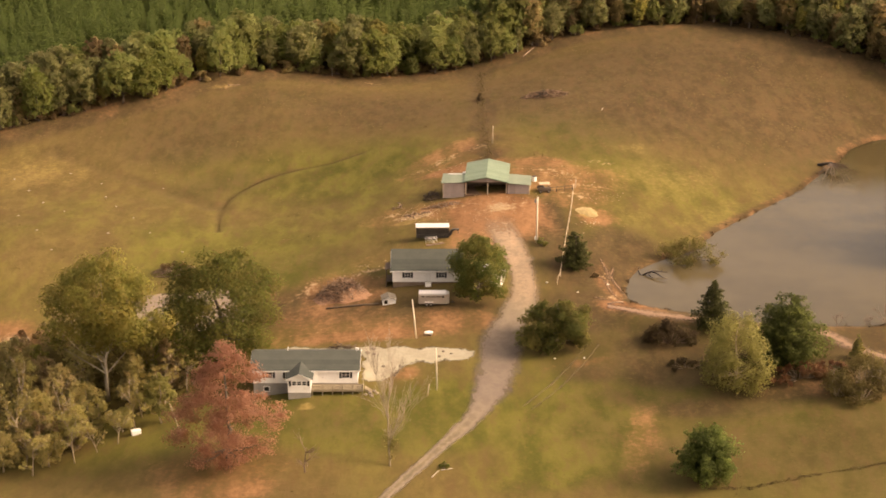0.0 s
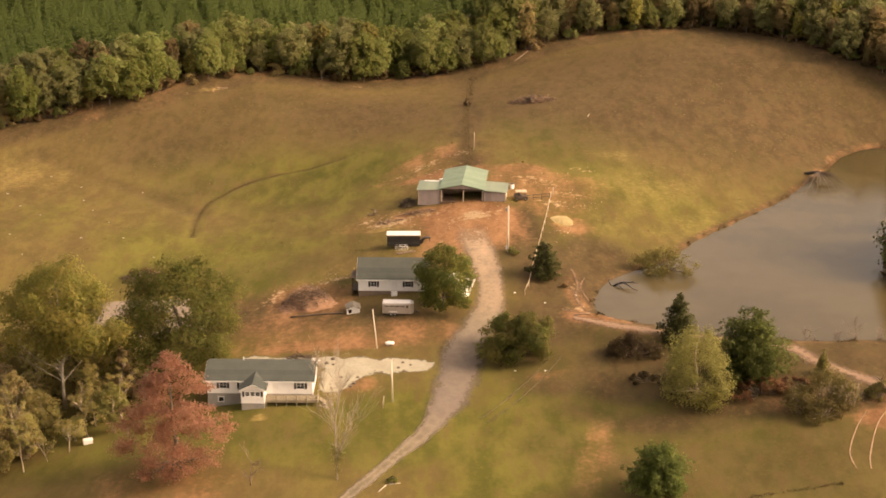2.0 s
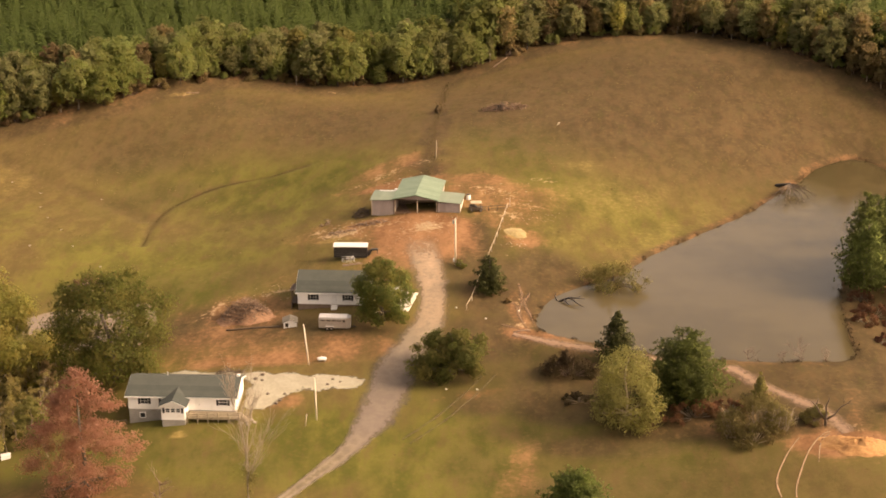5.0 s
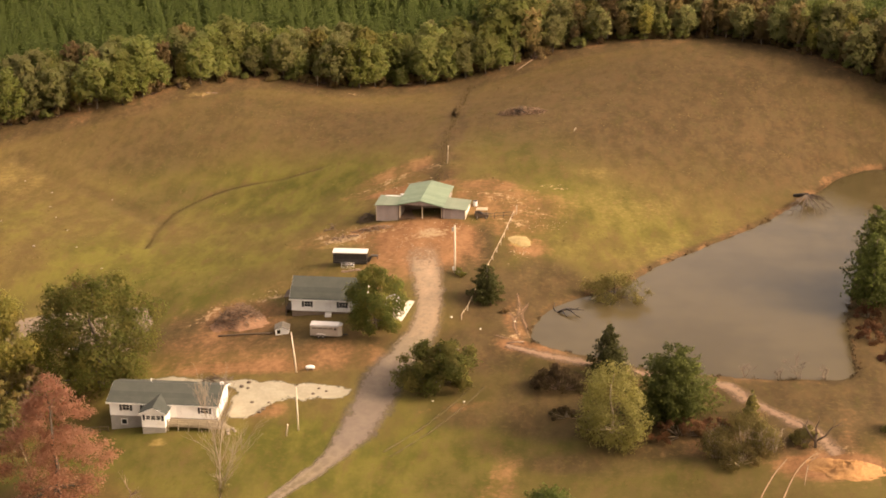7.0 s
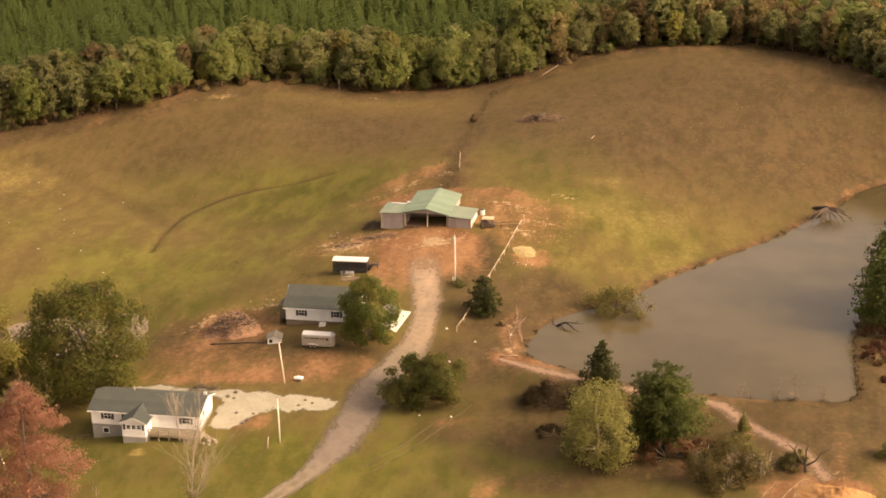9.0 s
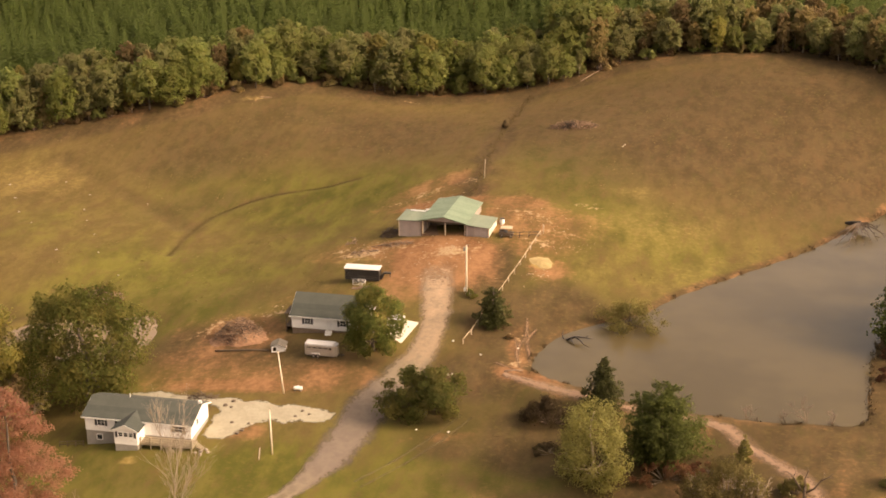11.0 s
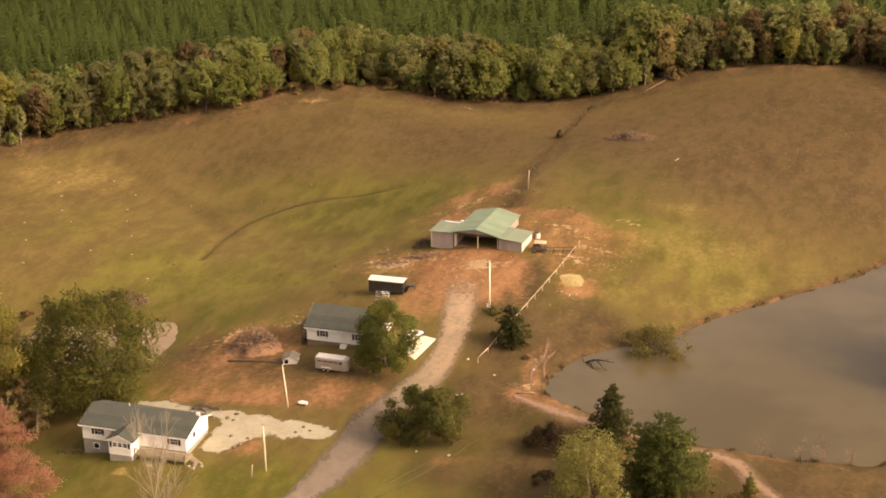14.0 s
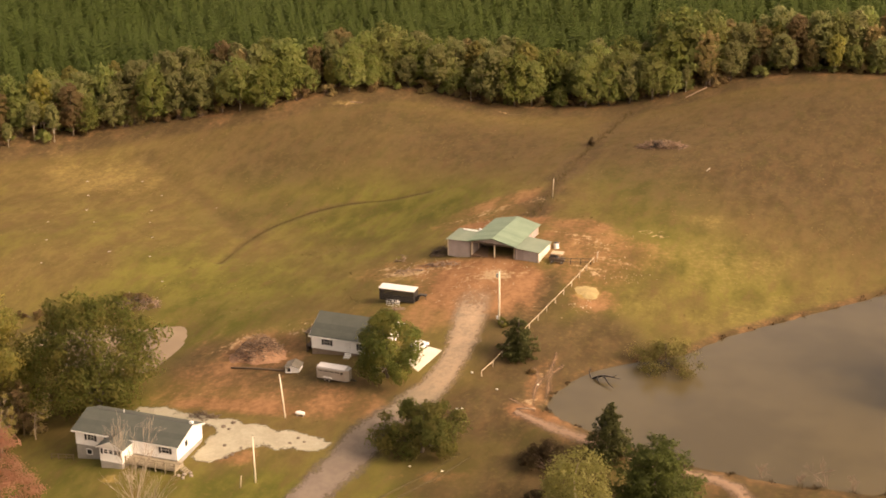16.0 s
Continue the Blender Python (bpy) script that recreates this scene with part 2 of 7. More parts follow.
def foliage(name, dark, light, third=None, rough=0.65, spread=0.6):
    """Leaves: each clump has its own tone between dark and light, with light passing through."""
    m, nt, b = nodes_of(name)
    geo = nt.nodes.new("ShaderNodeNewGeometry")
    info = nt.nodes.new("ShaderNodeObjectInfo")
    rnd = geo.outputs["Random Per Island"]
    col = mix(nt, math_node(nt, "ADD", 0.52 - spread / 2, math_node(nt, "MULTIPLY", rnd, spread)), dark, light)
    patch = ramp(nt, noise_node(nt, 0.35, 3), 0.42, 0.62)
    if third:
        col = mix(nt, math_node(nt, "MULTIPLY", patch, 0.75), col, third)
    tone = nt.nodes.new("ShaderNodeHueSaturation")
    link(nt, math_node(nt, "ADD", 0.49, math_node(nt, "MULTIPLY", info.outputs["Random"], 0.02)), tone.inputs["Hue"])
    link(nt, math_node(nt, "ADD", 0.8, math_node(nt, "MULTIPLY", info.outputs["Random"], 0.4)), tone.inputs["Value"])
    link(nt, col, tone.inputs["Color"])
    link(nt, tone.outputs[0], b.inputs["Base Color"])
    b.inputs["Roughness"].default_value = rough
    b.inputs["Specular IOR Level"].default_value = 0.25
    tr = nt.nodes.new("ShaderNodeBsdfTranslucent")
    link(nt, tone.outputs[0], tr.inputs["Color"])
    ms = nt.nodes.new("ShaderNodeMixShader")
    ms.inputs[0].default_value = 0.72
    link(nt, b.outputs[0], ms.inputs[1])
    link(nt, tr.outputs[0], ms.inputs[2])
    link(nt, ms.outputs[0], nt.nodes["Material Output"].inputs["Surface"])
    return m


def ground_material():
    m, nt, b = nodes_of("pasture")
    at = nt.nodes.new("ShaderNodeAttribute")
    at.attribute_name = "cover"
    sep = nt.nodes.new("ShaderNodeSeparateColor")
    link(nt, at.outputs["Color"], sep.inputs[0])
    soil_m, lush_m, pale_m = sep.outputs
    brown_m = at.outputs["Alpha"]
    big = noise_node(nt, 0.03, 5, 0.6)
    mid = noise_node(nt, 0.16, 5, 0.6, stretch=(1.25, 0.62, 1.0))
    fine = noise_node(nt, 1.1, 6, 0.7)
    grain = noise_node(nt, 5.0, 5, 0.7)
    streak = noise_node(nt, 0.4, 5, 0.62, stretch=(1.3, 0.7, 1.0))
    dry = mix(nt, ramp(nt, math_node(nt, "ADD", math_node(nt, "MULTIPLY", mid, 0.5), math_node(nt, "MULTIPLY", streak, 0.5)), 0.38, 0.62), DRY_DARK, DRY_LIGHT)
    lush = mix(nt, ramp(nt, mid, 0.36, 0.64), LUSH_DARK, LUSH_LIGHT)
    jitter = math_node(nt, "ADD", math_node(nt, "MULTIPLY", math_node(nt, "SUBTRACT", mid, 0.5), 1.25), math_node(nt, "MULTIPLY", math_node(nt, "SUBTRACT", fine, 0.5), 0.7))
    col = mix(nt, ramp(nt, math_node(nt, "ADD", lush_m, math_node(nt, "MULTIPLY", jitter, 0.7)), 0.2, 0.8), dry, lush)
    # dark brown of old grass, also used to paint shade by trees
    thatch_and_shade = mix(nt, ramp(nt, math_node(nt, "ADD", math_node(nt, "MULTIPLY", mid, 0.6), math_node(nt, "MULTIPLY", streak, 0.4)), 0.38, 0.62), BROWN_DARK, BROWN_LIGHT)
    col = mix(nt, math_node(nt, "MULTIPLY", ramp(nt, math_node(nt, "ADD", brown_m, math_node(nt, "MULTIPLY", jitter, 0.6)), 0.1, 0.9), 0.9), col, thatch_and_shade)
    # tufts, thatch and bare flecks
    col = mix(nt, math_node(nt, "MULTIPLY", ramp(nt, fine, 0.48, 0.72), 0.30), col, (0.20, 0.14, 0.05))
    col = mix(nt, math_node(nt, "MULTIPLY", ramp(nt, grain, 0.5, 0.75), 0.2), col, (0.05, 0.05, 0.015))
    fleck = noise_node(nt, 0.30, 7, 0.68, stretch=(1.5, 0.6, 1.0))
    col = mix(nt, math_node(nt, "MULTIPLY", ramp(nt, fleck, 0.48, 0.70), 0.5), col, (0.118, 0.070, 0.034))
    col = mix(nt, math_node(nt, "MULTIPLY", math_node(nt, "SUBTRACT", 1.0, ramp(nt, fleck, 0.28, 0.48)), 0.4), col, (0.066, 0.062, 0.018))
    soil = mix(nt, ramp(nt, math_node(nt, "ADD", math_node(nt, "MULTIPLY", mid, 0.6), math_node(nt, "MULTIPLY", fine, 0.4)), 0.35, 0.65), SOIL_DARK, SOIL_LIGHT)
    col = mix(nt, ramp(nt, math_node(nt, "ADD", soil_m, math_node(nt, "MULTIPLY", jitter, 0.8)), 0.22, 0.85), col, soil)
    # pale sand and straw, also the gold that paints in sunlit grass
    pale = mix(nt, ramp(nt, fine, 0.35, 0.65), (0.225, 0.158, 0.055), (0.31, 0.225, 0.088))
    col = mix(nt, ramp(nt, math_node(nt, "ADD", pale_m, math_node(nt, "MULTIPLY", jitter, 0.55)), 0.25, 1.0), col, pale)
    sc = nt.nodes.new("ShaderNodeAttribute")
    sc.attribute_name = "scrap"
    chalk = mix(nt, ramp(nt, grain, 0.35, 0.65), (0.30, 0.195, 0.11), (0.43, 0.315, 0.195))
    torn = math_node(nt, "ADD", math_node(nt, "MULTIPLY", math_node(nt, "SUBTRACT", fine, 0.5), 2.2), math_node(nt, "MULTIPLY", math_node(nt, "SUBTRACT", mid, 0.5), 0.8))
    col = mix(nt, math_node(nt, "MULTIPLY", ramp(nt, math_node(nt, "ADD", sc.outputs["Fac"], torn), 0.45, 0.8), ramp(nt, sc.outputs["Fac"], 0.02, 0.3)), col, chalk)
    shade = nt.nodes.new("ShaderNodeHueSaturation")
    link(nt, math_node(nt, "ADD", 0.70, math_node(nt, "MULTIPLY", big, 0.6)), shade.inputs["Value"])
    link(nt, col, shade.inputs["Color"])
    link(nt, shade.outputs[0], b.inputs["Base Color"])
    b.inputs["Roughness"].default_value = 0.95
    b.inputs["Specular IOR Level"].default_value = 0.1
    bump(nt, b, math_node(nt, "ADD", fine, math_node(nt, "MULTIPLY", grain, 0.5)), 0.32, 0.18)
    return m


def water_material(name, deep, rough, ripple):
    m, nt, b = nodes_of(name)
    n1, n2 = noise_node(nt, 0.05, 3), noise_node(nt, 2.5, 3, stretch=(1.0, 2.2, 1.0))
    link(nt, mix(nt, ramp(nt, n1, 0.35, 0.65), deep, tuple(v * 1.3 for v in deep)), b.inputs["Base Color"])
    b.inputs["Roughness"].default_value, b.inputs["IOR"].default_value = rough, 1.33
    bump(nt, b, n2, ripple, 0.05)
    return m


def let_through(nt, b, alpha):
    """Loose edges: the ground shows between the stones."""
    tr, ms = nt.nodes.new("ShaderNodeBsdfTransparent"), nt.nodes.new("ShaderNodeMixShader")
    link(nt, alpha, ms.inputs[0])
    link(nt, tr.outputs[0], ms.inputs[1])
    link(nt, b.outputs[0], ms.inputs[2])
    link(nt, ms.outputs[0], nt.nodes["Material Output"].inputs["Surface"])


def loose(name, dark, light, speck, rim, scale=1.0):
    """Clay or stone that thins out to its rim; 'across' is 0 in the middle and 1 at the rim."""
    m, nt, b = nodes_of(name)
    ac = nt.nodes.new("ShaderNodeAttribute")
    ac.attribute_name = "across"
    mid, fine, grain = noise_node(nt, 0.35 * scale, 5, 0.65), noise_node(nt, 1.6 * scale, 6, 0.7), noise_node(nt, 8 * scale, 4, 0.7)
    col = mix(nt, ramp(nt, math_node(nt, "ADD", math_node(nt, "MULTIPLY", mid, 0.5), math_node(nt, "MULTIPLY", fine, 0.5)), 0.36, 0.64), dark, light)
    col = mix(nt, math_node(nt, "MULTIPLY", ramp(nt, grain, 0.5, 0.72), 0.45), col, speck)
    link(nt, col, b.inputs["Base Color"])
    b.inputs["Roughness"].default_value = 0.95
    bump(nt, b, math_node(nt, "ADD", fine, grain), 0.6, 0.05)
    a = math_node(nt, "ABSOLUTE", ac.outputs["Fac"])
    wob = math_node(nt, "ADD", math_node(nt, "MULTIPLY", math_node(nt, "SUBTRACT", fine, 0.5), 1.6), math_node(nt, "MULTIPLY", math_node(nt, "SUBTRACT", mid, 0.5), 1.4))
    let_through(nt, b, math_node(nt, "SUBTRACT", 1.0, ramp(nt, math_node(nt, "ADD", a, wob), rim, 1.0)))
    return m


def road_material():
    """Grey-tan gravel; 'across' runs from -1 to 1 over the width, 'worn' tells where only two wheel tracks are bare."""
    m, nt, b = nodes_of("gravel_road")
    ac, wo = nt.nodes.new("ShaderNodeAttribute"), nt.nodes.new("ShaderNodeAttribute")
    ac.attribute_name, wo.attribute_name = "across", "worn"
    mid, fine, grain = noise_node(nt, 0.5, 5, 0.65), noise_node(nt, 2.2, 5, 0.7), noise_node(nt, 14, 4, 0.7)
    gravel = mix(nt, ramp(nt, math_node(nt, "ADD", math_node(nt, "MULTIPLY", mid, 0.75), math_node(nt, "MULTIPLY", fine, 0.25)), 0.34, 0.66), ROAD_DARK, ROAD_LIGHT)
    gravel = mix(nt, math_node(nt, "MULTIPLY", ramp(nt, grain, 0.45, 0.7), 0.06), gravel, (0.5, 0.42, 0.33))
    a = math_node(nt, "ABSOLUTE", ac.outputs["Fac"])
    wob = math_node(nt, "ADD", math_node(nt, "MULTIPLY", math_node(nt, "SUBTRACT", fine, 0.5), 0.8), math_node(nt, "MULTIPLY", math_node(nt, "SUBTRACT", mid, 0.5), 1.0))
    middle = math_node(nt, "SUBTRACT", 1.0, ramp(nt, math_node(nt, "ADD", a, wob), 0.1, 0.35))
    grass = mix(nt, ramp(nt, mid, 0.4, 0.6), (0.055, 0.050, 0.018), (0.12, 0.095, 0.035))
    col = mix(nt, math_node(nt, "MULTIPLY", math_node(nt, "MULTIPLY", middle, wo.outputs["Fac"]), 0.8), gravel, grass)
    cl = nt.nodes.new("ShaderNodeAttribute")
    cl.attribute_name = "clay"
    clay = mix(nt, ramp(nt, fine, 0.35, 0.65), (0.37, 0.24, 0.15), (0.47, 0.32, 0.21))
    col = mix(nt, math_node(nt, "MULTIPLY", cl.outputs["Fac"], ramp(nt, mid, 0.2, 0.75)), col, clay)
    # greyer, mauve gravel where 'clay' goes below 0
    mauve_gravel = mix(nt, ramp(nt, mid, 0.35, 0.65), (0.138, 0.106, 0.084), (0.182, 0.142, 0.114))
    col = mix(nt, math_node(nt, "MULTIPLY", cl.outputs["Fac"], -1.0, True), col, mauve_gravel)
    tail = nt.nodes.new("ShaderNodeAttribute")
    tail.attribute_name = "tail"
    let_through(nt, b, math_node(nt, "MULTIPLY", math_node(nt, "SUBTRACT", 1.0, ramp(nt, math_node(nt, "ADD", a, wob), 0.4, 1.05)), ramp(nt, math_node(nt, "ADD", tail.outputs["Fac"], wob), 0.0, 0.8)))
    link(nt, col, b.inputs["Base Color"])
    b.inputs["Roughness"].default_value = 0.95
    bump(nt, b, math_node(nt, "ADD", fine, grain), 0.6, 0.04)
    return m
# ---- shared shapes ----
def part(name, bm, material, parent=None, label="", smooth=False):
    """Links a bmesh as one mesh object under a thing or a part."""
    me = bpy.data.meshes.new(name)
    bm.normal_update()
    bm.to_mesh(me)
    bm.free()
    me.materials.append(material)
    if smooth:
        me.polygons.foreach_set("use_smooth", [True] * len(me.polygons))
    ob = new(name, me)
    ob.parent = parent
    if label:
        tagged(ob, label)
    return ob


def raw(name, verts, faces, material, parent=None, smooth=False):
    me = bpy.data.meshes.new(name)
    me.from_pydata(verts, [], faces)
    me.materials.append(material)
    if smooth:
        me.polygons.foreach_set("use_smooth", [True] * len(me.polygons))
    ob = new(name, me)
    ob.parent = parent
    return ob


def thing(name, x, y, z, turn=0.0, label="", category="", group="", kind=""):
    ob = new(name)
    ob.matrix_world = pose(x, y, z, 0, 0, turn)
    ob.empty_display_size = 0.3
    return tagged(ob, label, category, group, kind)


def box(bm, x0, x1, y0, y1, z0, z1, bevel=0.0):
    vs = [bm.verts.new((x, y, z)) for z in (z0, z1) for y in (y0, y1) for x in (x0, x1)]
    fs = [bm.faces.new([vs[i] for i in q]) for q in ((0, 2, 3, 1), (4, 5, 7, 6), (0, 1, 5, 4), (2, 6, 7, 3), (0, 4, 6, 2), (1, 3, 7, 5))]
    if bevel:
        bmesh.ops.bevel(bm, geom=list({e for f in fs for e in f.edges}), offset=bevel, segments=1, affect="EDGES")
    return bm


def boxes(*items, bevel=0.0):
    bm = bmesh.new()
    for it in items:
        box(bm, *it, bevel=bevel)
    return bm


def prism(bm, outline, axis, a, b):
    """An outline of (u, v) drawn out along an axis from a to b. axis 0: (y, z), 1: (x, z), 2: (x, y)."""
    def at(p, w):
        return {0: (w, p[0], p[1]), 1: (p[0], w, p[1]), 2: (p[0], p[1], w)}[axis]
    lo, hi = [bm.verts.new(at(p, a)) for p in outline], [bm.verts.new(at(p, b)) for p in outline]
    bm.faces.new(lo)
    bm.faces.new(hi[::-1])
    for i in range(len(outline)):
        j = (i + 1) % len(outline)
        bm.faces.new((lo[i], hi[i], hi[j], lo[j]))
    bmesh.ops.recalc_face_normals(bm, faces=bm.faces)
    return bm


def pierced(bm, axis, along, up, thick, holes):
    """A wall panel with openings. axis 0: along x, 1: along y. along, up, thick: (from, to). holes: (a0, a1, z0, z1)."""
    cuts_a = sorted({*along, *[v for h in holes for v in h[:2]]})
    cuts_z = sorted({*up, *[v for h in holes for v in h[2:]]})
    for a0, a1 in zip(cuts_a, cuts_a[1:]):
        for z0, z1 in zip(cuts_z, cuts_z[1:]):
            am, zm = (a0 + a1) / 2, (z0 + z1) / 2
            if any(h[0] < am < h[1] and h[2] < zm < h[3] for h in holes):
                continue
            box(bm, *((a0, a1, *thick) if axis == 0 else (*thick, a0, a1)), z0, z1)
    bmesh.ops.remove_doubles(bm, verts=bm.verts, dist=1e-4)
    seen = {}
    for f in list(bm.faces):
        key = frozenset(f.verts)
        seen.setdefault(key, []).append(f)
    bmesh.ops.delete(bm, geom=[f for fs in seen.values() if len(fs) > 1 for f in fs], context="FACES_ONLY")
    return bm


def tube_arrays(paths, sides=5):
    """Tapered tubes through rows of (x, y, z, radius): vertices and faces."""
    verts, faces = [], []
    for path in paths:
        p = np.array(path, float)
        d = np.gradient(p[:, :3], axis=0)
        d /= np.linalg.norm(d, axis=1, keepdims=True) + 1e-9
        ref = np.where(np.abs(d[:, 2:3]) > 0.9, [[1.0, 0, 0]], [[0, 0, 1.0]])
        u = np.cross(d, ref)
        u /= np.linalg.norm(u, axis=1, keepdims=True) + 1e-9
        v = np.cross(d, u)
        base = len(verts)
        for i in range(len(p)):
            for k in range(sides):
                a = 2 * math.pi * k / sides
                verts.append(tuple(p[i, :3] + p[i, 3] * (math.cos(a) * u[i] + math.sin(a) * v[i])))
        for i in range(len(p) - 1):
            for k in range(sides):
                j = (k + 1) % sides
                faces.append((base + i * sides + k, base + i * sides + j, base + (i + 1) * sides + j, base + (i + 1) * sides + k))
        faces.append(tuple(base + k for k in range(sides))[::-1])
        faces.append(tuple(base + (len(p) - 1) * sides + k for k in range(sides)))
    return verts, faces


def tubes(name, paths, material, parent=None, sides=5, label=""):
    v, f = tube_arrays(paths, sides)
    ob = raw(name, v, f, material, parent, smooth=True)
    return tagged(ob, label) if label else ob


def cylinder(bm, p, q, r, sides=12, r2=None):
    v, f = tube_arrays([[(*p, r), (*q, r if r2 is None else r2)]], sides)
    vs = [bm.verts.new(c) for c in v]
    for face in f:
        bm.faces.new([vs[i] for i in face])
    bmesh.ops.recalc_face_normals(bm, faces=bm.faces)
    return bm


def fbm(x, y, size, seed, octaves=3):
    """Smooth noise from about -1 to 1."""
    out, amp = np.zeros_like(x, float), 1.0
    for o in range(octaves):
        lat = np.random.RandomState(seed + o).uniform(-1, 1, (64, 64))
        u, v = x / size * 2**o, y / size * 2**o
        i, j = np.floor(u).astype(int), np.floor(v).astype(int)
        a, b = u - i, v - j
        a, b = a * a * (3 - 2 * a), b * b * (3 - 2 * b)
        g = lambda m, n: lat[m % 64, n % 64]
        out += amp * (g(i, j) * (1 - a) * (1 - b) + g(i + 1, j) * a * (1 - b) + g(i, j + 1) * (1 - a) * b + g(i + 1, j + 1) * a * b)
        amp *= 0.5
    return out


def smooth_line(points, step=1.0, closed=False):
    """A Catmull-Rom curve through plan points."""
    p = [np.array(q, float) for q in points]
    n, out = len(p), []
    for i in range(n if closed else n - 1):
        a, b, c, d = (p[(i + k) % n] for k in (-1, 0, 1, 2)) if closed else (p[max(i - 1, 0)], p[i], p[i + 1], p[min(i + 2, n - 1)])
        for t in np.linspace(0, 1, max(2, int(np.linalg.norm(c - b) / step)), endpoint=False):
            out.append(0.5 * (2 * b + (c - a) * t + (2 * a - 5 * b + 4 * c - d) * t**2 + (3 * b - a - 3 * c + d) * t**3))
    if not closed:
        out.append(p[-1])
    return np.array(out)


def inside_distance(x, y, poly):
    """Distance to a closed outline, positive inside."""
    x, y = np.asarray(x, float), np.asarray(y, float)
    best, ins = np.full(x.shape, 1e9), np.zeros(x.shape, bool)
    for (ax, ay), (bx, by) in zip(poly, np.roll(poly, -1, axis=0)):
        dx, dy = bx - ax, by - ay
        t = np.clip(((x - ax) * dx + (y - ay) * dy) / (dx * dx + dy * dy + 1e-12), 0, 1)
        best = np.minimum(best, np.hypot(x - ax - t * dx, y - ay - t * dy))
        cross = (ay > y) != (by > y)
        ins ^= cross & (x < ax + (y - ay) / (dy if abs(dy) > 1e-12 else 1e-12) * dx)
    return np.where(ins, best, -best)


def line_distance(x, y, line):
    best = np.full(np.shape(x), 1e9)
    for (ax, ay), (bx, by) in zip(line, line[1:]):
        dx, dy = bx - ax, by - ay
        t = np.clip(((x - ax) * dx + (y - ay) * dy) / (dx * dx + dy * dy + 1e-12), 0, 1)
        best = np.minimum(best, np.hypot(x - ax - t * dx, y - ay - t * dy))
    return best


# ---- the lie of the land ----
# swells of 30 m on a 40 m grid, from south-west to north-east
SWELLS = [
    [0.2, -0.3, -2.7, 0.4, -1.0, -2.0, -2.0],
    [0.5, -3.7, 2.9, -2.4, -1.5, 4.8, -0.9],
    [-1.7, -8.2, 0.4, -0.6, 1.0, -1.3, -3.1],
    [-0.3, 4.6, -3.4, 3.3, -3.5, -3.0, 0.3],
    [-4.0, -4.4, -6.9, 3.3, -0.4, -3.1, -4.5],
    [-2.6, 0.6, 1.5, -1.6, 0.9, -1.6, -5.2],
    [-2.8, 2.8, -4.4, -4.8, 2.6, 0.9, 5.0],
    [-6.0, 0.4, -1.0, 0.4, -0.6, -6.3, -0.1],
    [6.7, 1.2, 0.8, -1.7, 3.4, 1.6, 1.3],
]
POND = smooth_line([(95, 174), (85.5, 168), (79, 157), (72, 146), (66, 136.5), (56, 124.5), (45, 111.5), (41.5, 106), (38.5, 100.5), (34.5, 97), (30.2, 94), (26.4, 90), (23.6, 84), (22.4, 78),
                    (23.4, 73.8), (27, 71.2), (32, 69.2), (43, 64.5), (55, 63), (65, 63), (74.5, 64.5), (76, 75), (76.5, 86), (79, 100), (84, 118), (95, 140), (101, 160)], 2.0, True)
POOL_LEVEL = -5.0
POOL = smooth_line([(-57, 91), (-51.3, 94.3), (-48.6, 92.5), (-46.4, 87), (-46.4, 80), (-47.5, 74.5), (-54, 72.5), (-63, 74), (-72, 78), (-72, 85), (-65, 90)], 2.0, True)
GULLY = smooth_line([(-56.5, 121), (-57.5, 133), (-56.5, 144.5), (-53, 151), (-48.5, 155.5), (-42.5, 158), (-36.5, 159), (-28, 162)], 0.8)
SWALE = smooth_line([(-101, 171), (-84, 158), (-70, 147.5), (-60, 138)], 3.0)
FENCE_ROW = smooth_line([(0.4, 217), (-0.6, 187), (-0.8, 163), (-0.2, 143)], 0.8)
EDGE = smooth_line([(-165, 128), (-145, 150), (-132, 165.5), (-125.7, 170.9), (-119.7, 176.4), (-114.4, 181.6), (-105.5, 186.4), (-95, 190.0), (-81, 194.6), (-71, 202.6), (-61, 208.4), (-55.9, 212.6), (-49.5, 214.6), (-38, 214.2),
                    (-32.3, 213.9), (-21.7, 217.4), (-15.6, 218.4), (-6, 220.6), (3, 224), (10, 227.4), (17.5, 232), (24, 234.4), (31.7, 235.8), (45.9, 237.6), (54.3, 239.6), (64.7, 238.4), (76, 231), (85.2, 221.8),
                    (93, 213.4), (101, 204.3), (115, 188), (135, 165)], 1.0)
DRAIN = smooth_line([(44.5, 163), (49, 155.5), (57, 152.5), (66.5, 150.5), (73, 150)], 2.0)


def ease(v, a, b):
    t = np.clip((v - a) / (b - a), 0, 1)
    return t * t * (3 - 2 * t)


